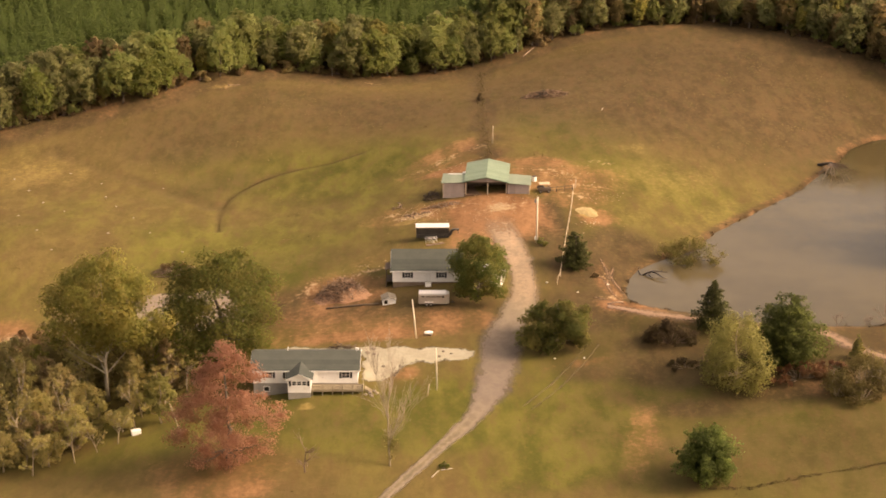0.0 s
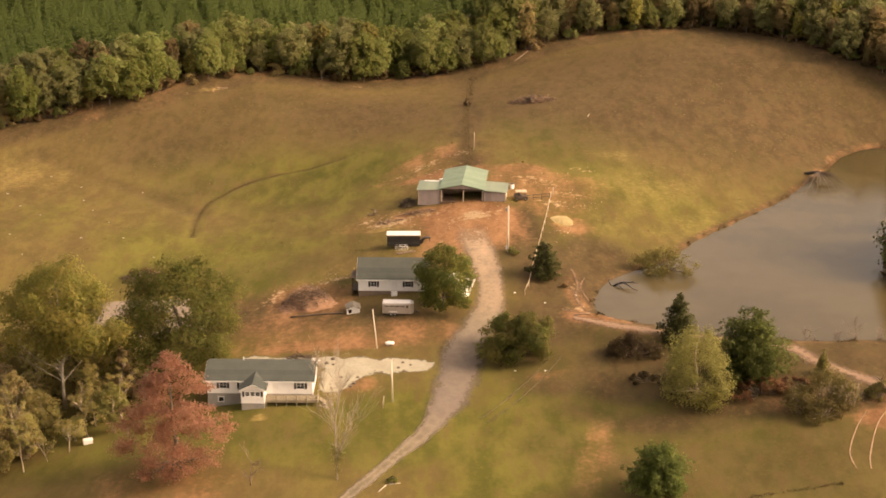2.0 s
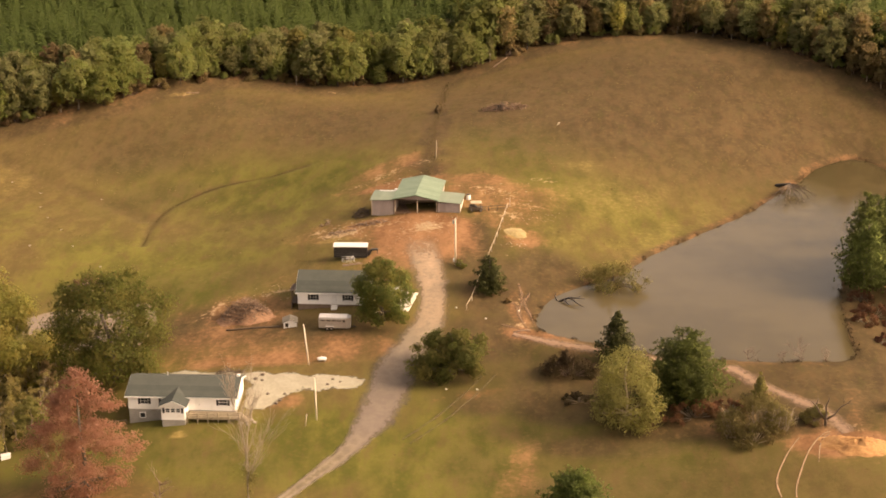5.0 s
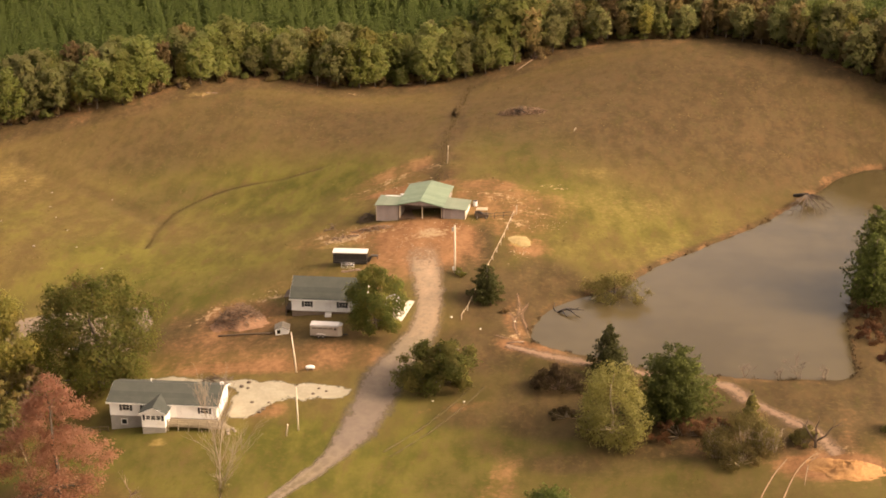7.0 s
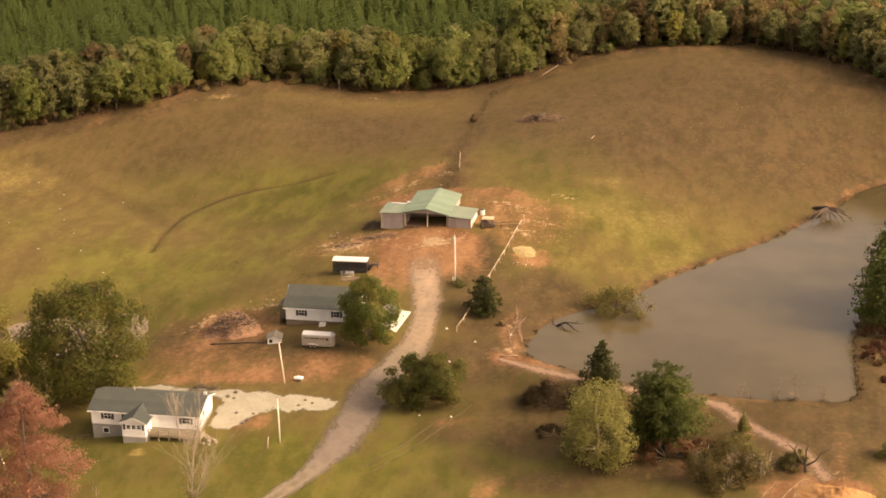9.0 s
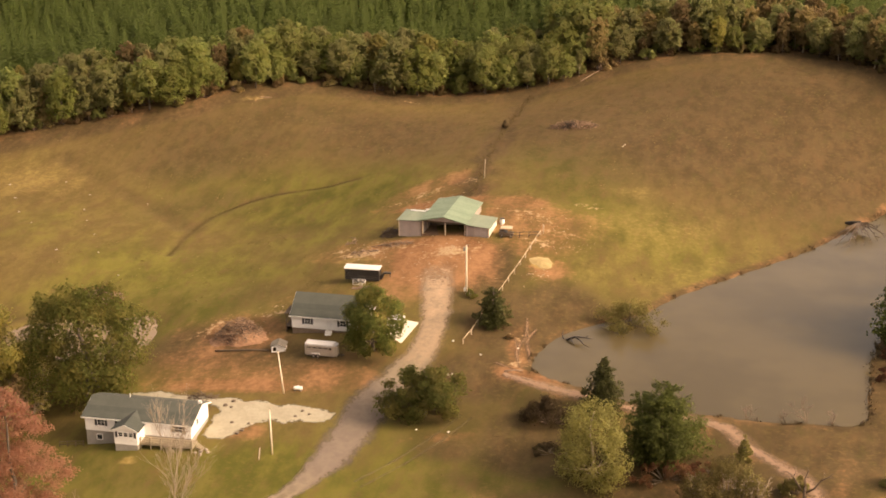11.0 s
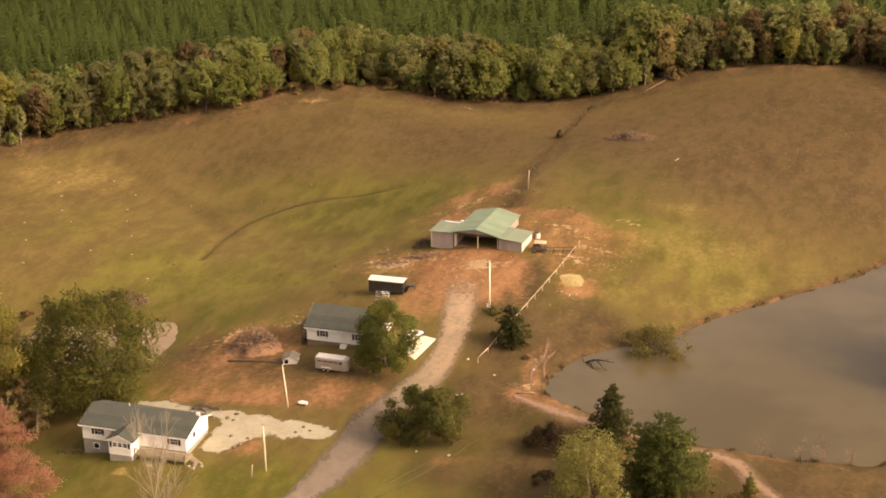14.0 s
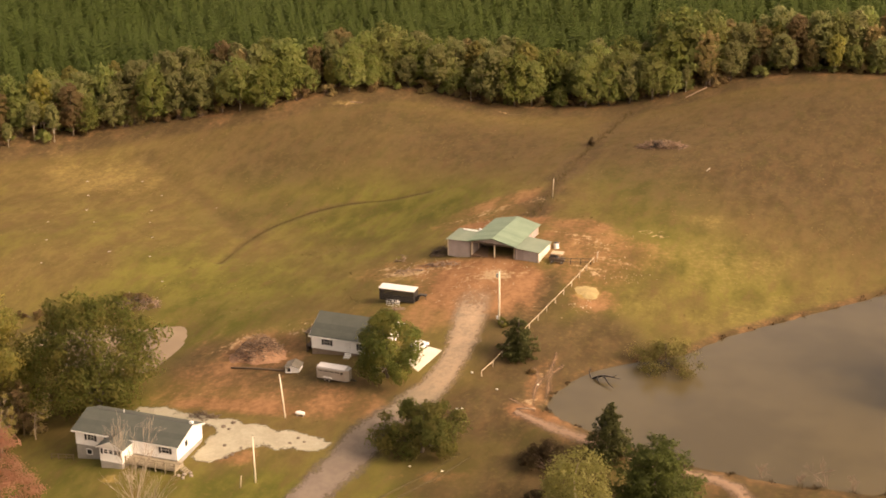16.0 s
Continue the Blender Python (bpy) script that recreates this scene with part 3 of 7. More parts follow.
def relief(x, y):
    """Height of the ground."""
    x, y = np.atleast_1d(np.asarray(x, float)), np.atleast_1d(np.asarray(y, float))
    z = -4.57 + 2.13 * np.clip(x, -200, 200) / 100 + 6.87 * np.clip(y, -60, 330) / 100
    for j, row in enumerate(SWELLS):
        for i, w in enumerate(row):
            z = z + w * np.exp(-((x - (40 * i - 120)) ** 2 + (y - (40 * j - 10)) ** 2) / 1800.0)
    z = z + 0.55 * np.exp(-(((x + 34.5) / 9.0) ** 2 + ((y - 41.5) / 3.6) ** 2))
    near = (x > -140) & (x < 130) & (y > 0) & (y < 250)
    xs, ys, zs = x[near], y[near], z[near]
    for poly, level, reach in ((POND, 0.0, 9.0), (POOL, POOL_LEVEL, 7.0)):
        d = inside_distance(xs, ys, poly)
        bank = level + 0.12 + 0.10 * np.clip(-d, 0, 30)
        zs = np.where(d > 0, np.minimum(level - 0.05 - 0.3 * d, level - 0.05), zs * ease(-d, 0, reach) + bank * (1 - ease(-d, 0, reach)))
        zs = np.where(d > 0, np.maximum(zs, level - 1.6), zs)
        zs = np.where((d <= 0) & (d > -12), np.maximum(zs, level + 0.10 - 0.4 * np.clip(-d - 3, 0, 12)), zs)
    zs = zs - 0.4 * np.exp(-(line_distance(xs, ys, GULLY) / 0.75) ** 2) - 0.3 * np.exp(-(line_distance(xs, ys, SWALE) / 2.2) ** 2)
    zs = zs + 0.10 * fbm(xs, ys, 9.0, 5) * ease(np.abs(inside_distance(xs, ys, POND)), 0.5, 5)
    z[near] = zs
    return z


def spaced(lo, hi, step, far):
    """Even steps from lo to hi, then ever longer ones outwards."""
    d, g, out = step, 0.0, []
    while g < far:
        d *= 1.25
        g += d
        out.append(g)
    return np.r_[lo - np.array(out[::-1]), np.arange(lo, hi + step / 2, step), hi + np.array(out)]


GX, GY = spaced(-135, 118, 1.0, 4200), spaced(2, 246, 1.0, 4200)
GZ = relief(*[v.ravel() for v in np.meshgrid(GX, GY)]).reshape(len(GY), len(GX))


def land(x, y):
    """Height of the ground sheet itself, between its corners."""
    x, y = np.atleast_1d(np.asarray(x, float)), np.atleast_1d(np.asarray(y, float))
    i, j = np.clip(np.searchsorted(GX, x) - 1, 0, len(GX) - 2), np.clip(np.searchsorted(GY, y) - 1, 0, len(GY) - 2)
    a, b = (x - GX[i]) / (GX[i + 1] - GX[i]), (y - GY[j]) / (GY[j + 1] - GY[j])
    return GZ[j, i] * (1 - a) * (1 - b) + GZ[j, i + 1] * a * (1 - b) + GZ[j + 1, i] * (1 - a) * b + GZ[j + 1, i + 1] * a * b


def land1(x, y):
    return float(land(x, y)[0])


def blob(x, y, cx, cy, rx, ry, turn=0.0, soft=0.5):
    c, s = math.cos(radians(turn)), math.sin(radians(turn))
    u, v = ((x - cx) * c + (y - cy) * s) / rx, (-(x - cx) * s + (y - cy) * c) / ry
    return 1 - ease(np.hypot(u, v), 1 - soft, 1 + soft)


def build_ground():
    xs, ys = GX, GY
    x, y = [v.ravel() for v in np.meshgrid(xs, ys)]
    z = GZ.ravel()
    nx, ny = len(xs), len(ys)
    idx = np.arange(nx * ny).reshape(ny, nx)
    faces = np.stack([idx[:-1, :-1], idx[:-1, 1:], idx[1:, 1:], idx[1:, :-1]], -1).reshape(-1, 4)
    ob = raw("ground", np.stack([x, y, z], 1).tolist(), faces.tolist(), ground_material(), smooth=True)
    n1, n2 = fbm(x, y, 22, 11), fbm(x, y, 60, 21)
    soil = np.zeros_like(x)
    for cx, cy, rx, ry, turn, amt in SOIL_PATCHES:
        soil = np.maximum(soil, amt * blob(x, y, cx, cy, rx, ry, turn))
    inner = np.clip(line_distance(x, y, EDGE), 0, 40)
    soil = np.maximum(soil, 0.24 * (1 - ease(inner, 2, 12)))
    wood = np.array([y > np.interp(x, EDGE[:, 0], EDGE[:, 1])])[0]
    soil = np.where(wood, 0.35, soil)
    d = inside_distance(x, y, POND)
    soil = np.maximum(soil, np.where((x + 0.4 * y > 95) & (y > 105), 0.45, 0.3) * (1 - ease(np.abs(d), 0.8, 4.5)))
    soil = soil * (1 - 0.6 * (1 - ease(line_distance(x, y, FENCE_ROW), 0.5, 2.6)))
    lush = 0.38 + 0.22 * n1 + 0.18 * n2
    for cx, cy, rx, ry, turn, amt in LUSH_PATCHES:
        lush = lush + amt * blob(x, y, cx, cy, rx, ry, turn, 0.7)
    pale = np.zeros_like(x)
    for cx, cy, rx, ry, turn, amt in PALE_AND_SUNLIT_PATCHES:
        pale = np.maximum(pale, amt * blob(x, y, cx, cy, rx, ry, turn, 0.9 if rx > 5 else 0.5))
    brown = np.zeros_like(x)
    for cx, cy, rx, ry, turn, amt in BROWN_PATCHES:
        brown = np.maximum(brown, amt * blob(x, y, cx, cy, rx, ry, turn, 0.75))
    brown = np.maximum(brown, 0.95 * (1 - ease(inner, 2, 14)))
    for line, amt, reach in ((GULLY, 0.6, 1.3), (SWALE, 0.5, 5.0), (DRAIN, 0.6, 3.0), (FENCE_ROW, 0.95, 7.0)):
        brown = np.maximum(brown, amt * (1 - ease(line_distance(x, y, line) + 0.3 * reach * fbm(x, y, 5.0, 61), 0.3, reach)))
    scrap = np.zeros_like(x)
    for cx, cy, rx, ry, turn, amt in SCRAP_PATCHES:
        scrap = np.maximum(scrap, amt * blob(x, y, cx, cy, rx, ry, turn, 0.7))
    brown = np.maximum(brown, 0.9 * (1 - ease(np.abs(d), 0.6, 3.2)))
    cover = np.stack([soil, np.clip(lush, 0, 1), pale, np.clip(brown + 0.12 * n1, 0, 1)], 1)
    at = ob.data.color_attributes.new("cover", "FLOAT_COLOR", "POINT")
    at.data.foreach_set("color", cover.astype(np.float32).ravel())
    ob.data.attributes.new("scrap", "FLOAT", "POINT").data.foreach_set("value", scrap.astype(np.float32))
    tagged(ob, "rolling autumn pasture of dry and green grass with red clay", "ground", kind="structure")


def strip(name, line, widths, material, lift, lanes=9, label="", worn=None, clay=None, fade=4.0):
    """A road draped on the land along a plan line, with its own width along the way."""
    pts = smooth_line(line, 0.8)
    s = np.r_[0, np.cumsum(np.hypot(*np.diff(pts, axis=0).T))]
    wid = np.interp(s / s[-1], np.linspace(0, 1, len(widths)), widths)
    wid = wid * (1 + 0.10 * fbm(s, s * 0, 6, 31))
    d = np.gradient(pts, axis=0)
    d /= np.linalg.norm(d, axis=1, keepdims=True)
    nrm = np.stack([-d[:, 1], d[:, 0]], 1)
    verts, acr, wrn = [], [], []
    for i in range(len(pts)):
        for k in range(lanes):
            a = 2 * k / (lanes - 1) - 1
            p = pts[i] + nrm[i] * a * wid[i] / 2
            verts.append((p[0], p[1], 0.0))
            acr.append(a)
            wrn.append(0.0 if worn is None else float(np.interp(s[i] / s[-1], worn[0], worn[1])))
    v = np.array(verts)
    v[:, 2] = land(v[:, 0], v[:, 1]) + lift - 0.05 * np.abs(np.array(acr)) ** 3
    faces = [(i * lanes + k, (i + 1) * lanes + k, (i + 1) * lanes + k + 1, i * lanes + k + 1) for i in range(len(pts) - 1) for k in range(lanes - 1)]
    ob = raw(name, v.tolist(), faces, material, smooth=True)
    way = np.repeat(s / s[-1], lanes)
    cly = np.interp(way, *clay) if clay else np.zeros(len(way))
    tail = np.minimum(way * s[-1] / 4, (1 - way) * s[-1] / fade)
    for key, val in (("across", acr), ("worn", wrn), ("clay", cly), ("tail", tail)):
        ob.data.attributes.new(key, "FLOAT", "POINT").data.foreach_set("value", np.array(val, np.float32))
    return tagged(ob, label, "road", kind="structure")


def sheet(name, outline, material, lift, step, ragged, label, category, fade=1.6, curved=True):
    """A patch of loose stone with a ragged edge, draped on the land."""
    poly = smooth_line(outline, 1.0, True) if curved else np.array(outline, float)
    xs, ys = np.arange(poly[:, 0].min() - 1, poly[:, 0].max() + 1, step), np.arange(poly[:, 1].min() - 1, poly[:, 1].max() + 1, step)
    X, Y = np.meshgrid(xs, ys)
    d = inside_distance(X, Y, poly) + ragged * fbm(X, Y, 2.6, 41)
    z = land(X.ravel(), Y.ravel()).reshape(X.shape) + lift * ease(d, -0.4, 0.6) - 0.02
    keep = d > -0.3
    ids = -np.ones(X.shape, int)
    ok = keep[:-1, :-1] & keep[1:, :-1] & keep[:-1, 1:] & keep[1:, 1:]
    use = np.zeros(X.shape, bool)
    for a, b in ((0, 0), (0, 1), (1, 0), (1, 1)):
        use[a:ok.shape[0] + a, b:ok.shape[1] + b] |= ok
    ids[use] = np.arange(use.sum())
    verts = np.stack([X[use], Y[use], z[use]], 1).tolist()
    faces = [(ids[j, i], ids[j, i + 1], ids[j + 1, i + 1], ids[j + 1, i]) for j, i in zip(*np.nonzero(ok))]
    ob = raw(name, verts, faces, material, smooth=True)
    ob.data.attributes.new("across", "FLOAT", "POINT").data.foreach_set("value", np.clip(1 - (d[use] + 0.3) / fade, 0, 1).astype(np.float32))
    return tagged(ob, label, category, kind="structure")


def pool(name, outline, level, material, label):
    d = np.roll(outline, -1, axis=0) - np.roll(outline, 1, axis=0)
    d /= np.linalg.norm(d, axis=1, keepdims=True)
    side = np.stack([d[:, 1], -d[:, 0]], 1)
    area = np.sum(outline[:, 0] * np.roll(outline[:, 1], -1) - outline[:, 1] * np.roll(outline[:, 0], -1))
    wide = outline + side * (0.9 if area > 0 else -0.9)
    bm = bmesh.new()
    bm.faces.new([bm.verts.new((p[0], p[1], level)) for p in wide])
    bmesh.ops.recalc_face_normals(bm, faces=bm.faces)
    if bm.faces[:][0].normal.z < 0:
        bmesh.ops.reverse_faces(bm, faces=bm.faces)
    bmesh.ops.triangulate(bm, faces=bm.faces)
    return tagged(part(name, bm, material), label, "water", kind="structure")


# ---- plants ----
def leaf_cloud(rng, centres, radii, count, size, flat=0.7, hollow=0.55, squash=0.85, core=None, lump=0.55, scatter=0.22, up=0.15):
    """Small leaf sprays over the outer part of many clumps: vertices, four-sided faces and the way each one is turned."""
    centres, radii = np.array(centres, float), np.array(radii, float)
    pick = rng.choice(len(centres), count, p=radii**2 / (radii**2).sum())
    d = rng.normal(size=(count, 3))
    d[:, 2] = np.where(rng.uniform(0, 1, count) < 0.35, np.abs(d[:, 2]), d[:, 2])
    d /= np.linalg.norm(d, axis=1, keepdims=True)
    r = radii[pick] * (hollow + (1 - hollow) * rng.uniform(0, 1, count) ** 0.6) * rng.uniform(0.82, 1.12, count)
    p = centres[pick] + d * r[:, None] * [1, 1, squash]
    mid = np.array(core if core is not None else centres.mean(0))
    out = p - mid
    out /= np.linalg.norm(out, axis=1, keepdims=True) + 1e-6
    n = d * flat + rng.normal(size=(count, 3)) * (1 - flat) + [0, 0, 0.2]
    n /= np.linalg.norm(n, axis=1, keepdims=True)
    turned = lump * d + 0.55 * out + scatter * rng.normal(size=(count, 3)) + [0, 0, up]
    turned /= np.linalg.norm(turned, axis=1, keepdims=True)
    n = np.where((n * turned).sum(1, keepdims=True) < 0, -n, n)
    u = np.cross(n, rng.normal(size=(count, 3)))
    u /= np.linalg.norm(u, axis=1, keepdims=True)
    v = np.cross(n, u)
    a, b = size * rng.uniform(0.6, 1.3, (count, 1)), size * rng.uniform(0.4, 0.9, (count, 1))
    quad = np.stack([p - u * a, p - v * b, p + u * a, p + v * b * 0.8 - u * a * 0.2], 1).reshape(-1, 3)
    return quad, np.arange(4 * count).reshape(-1, 4), np.repeat(turned, 4, axis=0)


def leafy(name, cloud, material, parent, floor=0.1):
    """Leaf sprays as one mesh, shaded as soft clumps."""
    v, f, n = cloud
    v[:, 2] = np.maximum(v[:, 2], floor)
    ob = raw(name, v.tolist(), f.tolist(), material, parent, smooth=True)
    ob.data.normals_split_custom_set_from_vertices(n.tolist())
    return ob


def limbs(rng, height, radius, targets, lean=(0, 0)):
    """A trunk with limbs that reach for the given points."""
    top = np.array([lean[0], lean[1], height])
    ts = np.linspace(0, 1, 7)
    wob = rng.normal(0, 0.02 * height, (7, 2)) * (ts[:, None] > 0.1)
    trunk = [(top[0] * t**1.5 + wob[i, 0], top[1] * t**1.5 + wob[i, 1], height * t, radius * (1.35 if i == 0 else 1.0) * (1 - 0.8 * t)) for i, t in enumerate(ts)]
    paths = [trunk]
    for c in targets:
        f = np.clip((c[2] / height) * rng.uniform(0.45, 0.7), 0.18, 0.85)
        i = f * 6
        k = int(i)
        a = np.array(trunk[k]) * (1 - (i - k)) + np.array(trunk[min(k + 1, 6)]) * (i - k)
        m = a[:3] * 0.45 + np.array(c) * 0.55 + [0, 0, -0.06 * height * rng.uniform(0, 1)]
        r = a[3] * rng.uniform(0.35, 0.55)
        paths.append([(*a[:3], r), (*(a[:3] * 0.75 + m * 0.25), r * 0.85), (*m, r * 0.6), (*c, r * 0.18)])
    return paths


def envelope(rng, n, width, low, high, shape):
    """Clump centres and radii within a crown. shape: half-width over height from 0 to 1."""
    cs, rs = [], []
    lobes = rng.uniform(0, 6.28, 3)
    for k in range(n):
        h = (k + rng.uniform(0, 1)) / n
        a = k * 2.4 + rng.uniform(-0.6, 0.6)
        w = width / 2 * shape(h) * (1 + 0.16 * math.sin(2 * a + lobes[0] + 3 * h) + 0.10 * math.sin(3 * a + lobes[1] - 5 * h))
        rr = max(0.145 * width * rng.uniform(0.6, 1.35) * (0.45 + 0.55 * shape(h)), 0.25)
        d = max(w - rr * 0.7, 0) * rng.choice([rng.uniform(0.8, 1.12), rng.uniform(0.25, 0.8)], p=[0.72, 0.28])
        cs.append((d * math.cos(a), d * math.sin(a), low + (high - low) * h + rng.uniform(-0.04, 0.04) * (high - low)))
        rs.append(rr)
    return cs, rs


BALL = lambda h: math.sqrt(max(0.0, 1 - (2 * min(max(h, 0.0), 1.0) - 0.9) ** 2 / 1.6))
ROUND = lambda h: math.sqrt(max(0.0, 1 - (2 * min(max(h, 0.0), 1.0) - 0.85) ** 2 / 1.35))
EGG = lambda h: (0.55 + 1.2 * h) * (1 - h) ** 0.55 if h < 1 else 0.05
TIERED = lambda h: (0.62 + 1.9 * h) if h < 0.2 else 1.0 - 0.78 * ((h - 0.2) / 0.8) ** 2.2
CONE = lambda h: 1.02 - h * 0.95


def tree(name, x, y, height, width, low, shape, bark, leaves, label, seed, clumps=26, count=4200, size=0.30, trunk=0.28, squash=0.85, hollow=0.6, group="", category="tree", lean=(0, 0), sink=0.1, flat=0.72, lump=0.55, scatter=0.22, up=0.15):
    rng = np.random.RandomState(seed)
    t = thing(name, x, y, land1(x, y) - sink, 0, label, category, group)
    cs, rs = envelope(rng, clumps, width, low, height - 0.12 * width, shape)
    cs = [(c[0] + lean[0] * c[2] / height, c[1] + lean[1] * c[2] / height, c[2]) for c in cs]
    pick = [c for k, c in enumerate(cs) if k % 2 == 0][:14]
    tubes("trunk", limbs(rng, height * 0.86, trunk, pick, lean), bark, t, 7)
    leafy("crown", leaf_cloud(rng, cs, rs, count, size, hollow=hollow, squash=squash, flat=flat, core=(0, 0, low + 0.35 * (height - low)), lump=lump, scatter=scatter, up=up), leaves, t, 0.15)
    return t


def bare_tree(name, x, y, height, spread, bark, label, seed, stems=1, twigs=1, depth=2, group="", category="tree", leaves=None, leaf_count=0, lean=(0, 0), thin=0.012, stout=1.0):
    rng = np.random.RandomState(seed)
    t = thing(name, x, y, land1(x, y) - 0.1, 0, label, category, group)
    paths, tips = [], []

    def grow(p, d, length, r, depth):
        q, path = np.array(p, float), [(*p, r)]
        for k in range(4):
            d = d + rng.normal(0, 0.13, 3) + [0, 0, 0.04]
            d = d / np.linalg.norm(d)
            q = q + d * length / 4
            path.append((*q, max(r * (1 - 0.19 * (k + 1)), thin)))
        paths.append(path)
        if depth == 0:
            tips.append(tuple(q))
            return
        for k in range(3 + twigs):
            f = rng.uniform(0.12, 1.0)
            j = min(int(f * 4), 3)
            a = np.array(path[j][:3]) * (1 - (f * 4 - j)) + np.array(path[j + 1][:3]) * (f * 4 - j)
            side = rng.normal(size=3)
            side -= side @ d * d
            side /= np.linalg.norm(side)
            nd = d * rng.uniform(0.5, 1.0) + side * spread * rng.uniform(0.6, 1.1)
            grow(a, nd / np.linalg.norm(nd), length * rng.uniform(0.38, 0.58), max(r * 0.45, thin * 1.2), depth - 1)

    for s in range(stems):
        d = np.array([lean[0], lean[1], 1.0]) + (rng.normal(0, 0.28, 3) if stems > 1 else 0)
        grow((rng.normal(0, 0.15) * (stems > 1), rng.normal(0, 0.15) * (stems > 1), 0), d / np.linalg.norm(d), height * 0.72 * rng.uniform(0.8, 1.0), (0.02 + height * 0.012) * stout, depth)
    for q in paths:
        for i, c in enumerate(q):
            if c[2] < 0:
                q[i] = (c[0], c[1], 0.02, c[3])
    tubes("brushwood" if stems > 1 else "trunk", paths, bark, t, 4)
    if leaf_count:
        leafy("foliage", leaf_cloud(rng, tips, [0.5] * len(tips), leaf_count, 0.16, hollow=0.0), leaves, t)
    return t


def conifer(name, x, y, height, width, low, bark, leaves, label, seed, count=3200, size=0.26, ragged=0.25, group="", taper=1.0, trunk=0.2):
    """Needles on whorled boughs round a straight trunk."""
    rng = np.random.RandomState(seed)
    t = thing(name, x, y, land1(x, y) - 0.1, 0, label, "tree", group)
    paths = [[(0, 0, 0, trunk * 1.3), (0, 0, height * 0.4, trunk * 0.8), (0, 0, height * 0.97, 0.03)]]
    cs, rs = [], []
    levels = int((height - low) / 0.55)
    for k in range(levels):
        h = k / levels
        reach = width / 2 * (1 - h) ** taper * (1 if h > 0.08 else 0.75)
        for b in range(7 if h < 0.8 else 4):
            a = k * 1.3 + b * 2 * math.pi / 7 + rng.uniform(-0.25, 0.25)
            w = reach * rng.uniform(1 - ragged * 1.6, 1 + ragged * 0.5)
            z = low + (height - low) * h + rng.uniform(-0.2, 0.2)
            for f in (0.45, 0.75, 1.0):
                cs.append((w * f * math.cos(a), w * f * math.sin(a), z + 0.10 * w * f))
                rs.append(0.12 * width * (1.15 - 0.4 * f) * (1.1 - 0.6 * h))
            if b % 2 == 0 and k % 2 == 0:
                paths.append([(0, 0, z - 0.1, 0.05), (w * 0.9 * math.cos(a), w * 0.9 * math.sin(a), z + 0.08 * w, 0.012)])
    tubes("trunk", paths, bark, t, 5)
    leafy("crown", leaf_cloud(rng, cs, rs, count, size, hollow=0.2, flat=0.45, core=(0, 0, low + 0.3 * (height - low))), leaves, t)
    return t


def shrub(name, x, y, height, width, leaves, bark, label, seed, count=1600, size=0.22, depth=None, clumps=14, group="", hollow=0.25):
    rng = np.random.RandomState(seed)
    t = thing(name, x, y, land1(x, y) - 0.1, 0, label, "bush", group)
    cs, rs = [], []
    for k in range(clumps):
        a, r = rng.uniform(0, 2 * math.pi), math.sqrt(rng.uniform(0, 1))
        px, py = r * width / 2 * 0.8 * math.cos(a), r * (depth or width) / 2 * 0.8 * math.sin(a)
        top = height * (1 - 0.55 * r * r) * rng.uniform(0.6, 1.0)
        rr = min(width, height) * rng.uniform(0.16, 0.28)
        cs.append((px, py, max(top - rr, rr * 0.5)))
        rs.append(rr)
    tubes("brushwood", [[(c[0] * 0.2, c[1] * 0.2, 0, 0.05), (c[0] * 0.6, c[1] * 0.6, c[2] * 0.5, 0.035), (*c, 0.012)] for c in cs], bark, t, 4)
    leafy("foliage", leaf_cloud(rng, cs, rs, count, size, hollow=hollow), leaves, t, 0.08)
    return t

# ---- surfaces ----
M_ROAD = road_material()
M_STONE = loose("white_crushed_stone", (0.29, 0.26, 0.19), (0.37, 0.34, 0.255), (0.24, 0.18, 0.12), 0.45)
M_SLAB = plain("pale_concrete", (0.62, 0.57, 0.46), (0.74, 0.69, 0.58), 0.9, dirt=(0.45, 0.33, 0.22))
M_WATER = water_material("pond_water", (0.072, 0.055, 0.027), 0.07, 0.14)
M_MUD_WATER = water_material("muddy_water", (0.21, 0.155, 0.10), 0.25, 0.03)
M_SIDING = ribbed("white_lap_siding", (0.84, 0.83, 0.80), (0.78, 0.77, 0.74), 2, 0.2, 0.55, relief=0.012, dirt=(0.55, 0.50, 0.43))
M_WHITE = plain("white_paint", (0.80, 0.79, 0.76), (0.70, 0.69, 0.66), 0.5, dirt=(0.50, 0.46, 0.40))
M_SHINGLE = ribbed("grey_green_shingles", (0.042, 0.050, 0.043), (0.062, 0.070, 0.058), 1, 0.28, 0.92, relief=0.01, dirt=(0.085, 0.084, 0.068))
M_DOGROOF = plain("faded_shingles", (0.13, 0.115, 0.09), (0.19, 0.17, 0.135), 0.9)
M_BLOCK = plain("grey_block", (0.23, 0.22, 0.20), (0.32, 0.30, 0.27), 0.9, dirt=(0.30, 0.20, 0.13))
M_SKIRT = plain("brown_skirting", (0.15, 0.11, 0.08), (0.22, 0.16, 0.12), 0.85, dirt=(0.30, 0.18, 0.10))
M_SHUTTER = plain("black_shutter", (0.014, 0.015, 0.016), (0.028, 0.028, 0.03), 0.5)
M_DECK = plain("weathered_deck_wood", (0.23, 0.185, 0.125), (0.33, 0.275, 0.19), 0.85, fine=14, stretch=(1, 8, 8), dirt=(0.18, 0.13, 0.09))
M_POLE = plain("bleached_pole_wood", (0.42, 0.33, 0.24), (0.60, 0.50, 0.38), 0.85, fine=8, stretch=(6, 6, 0.5))
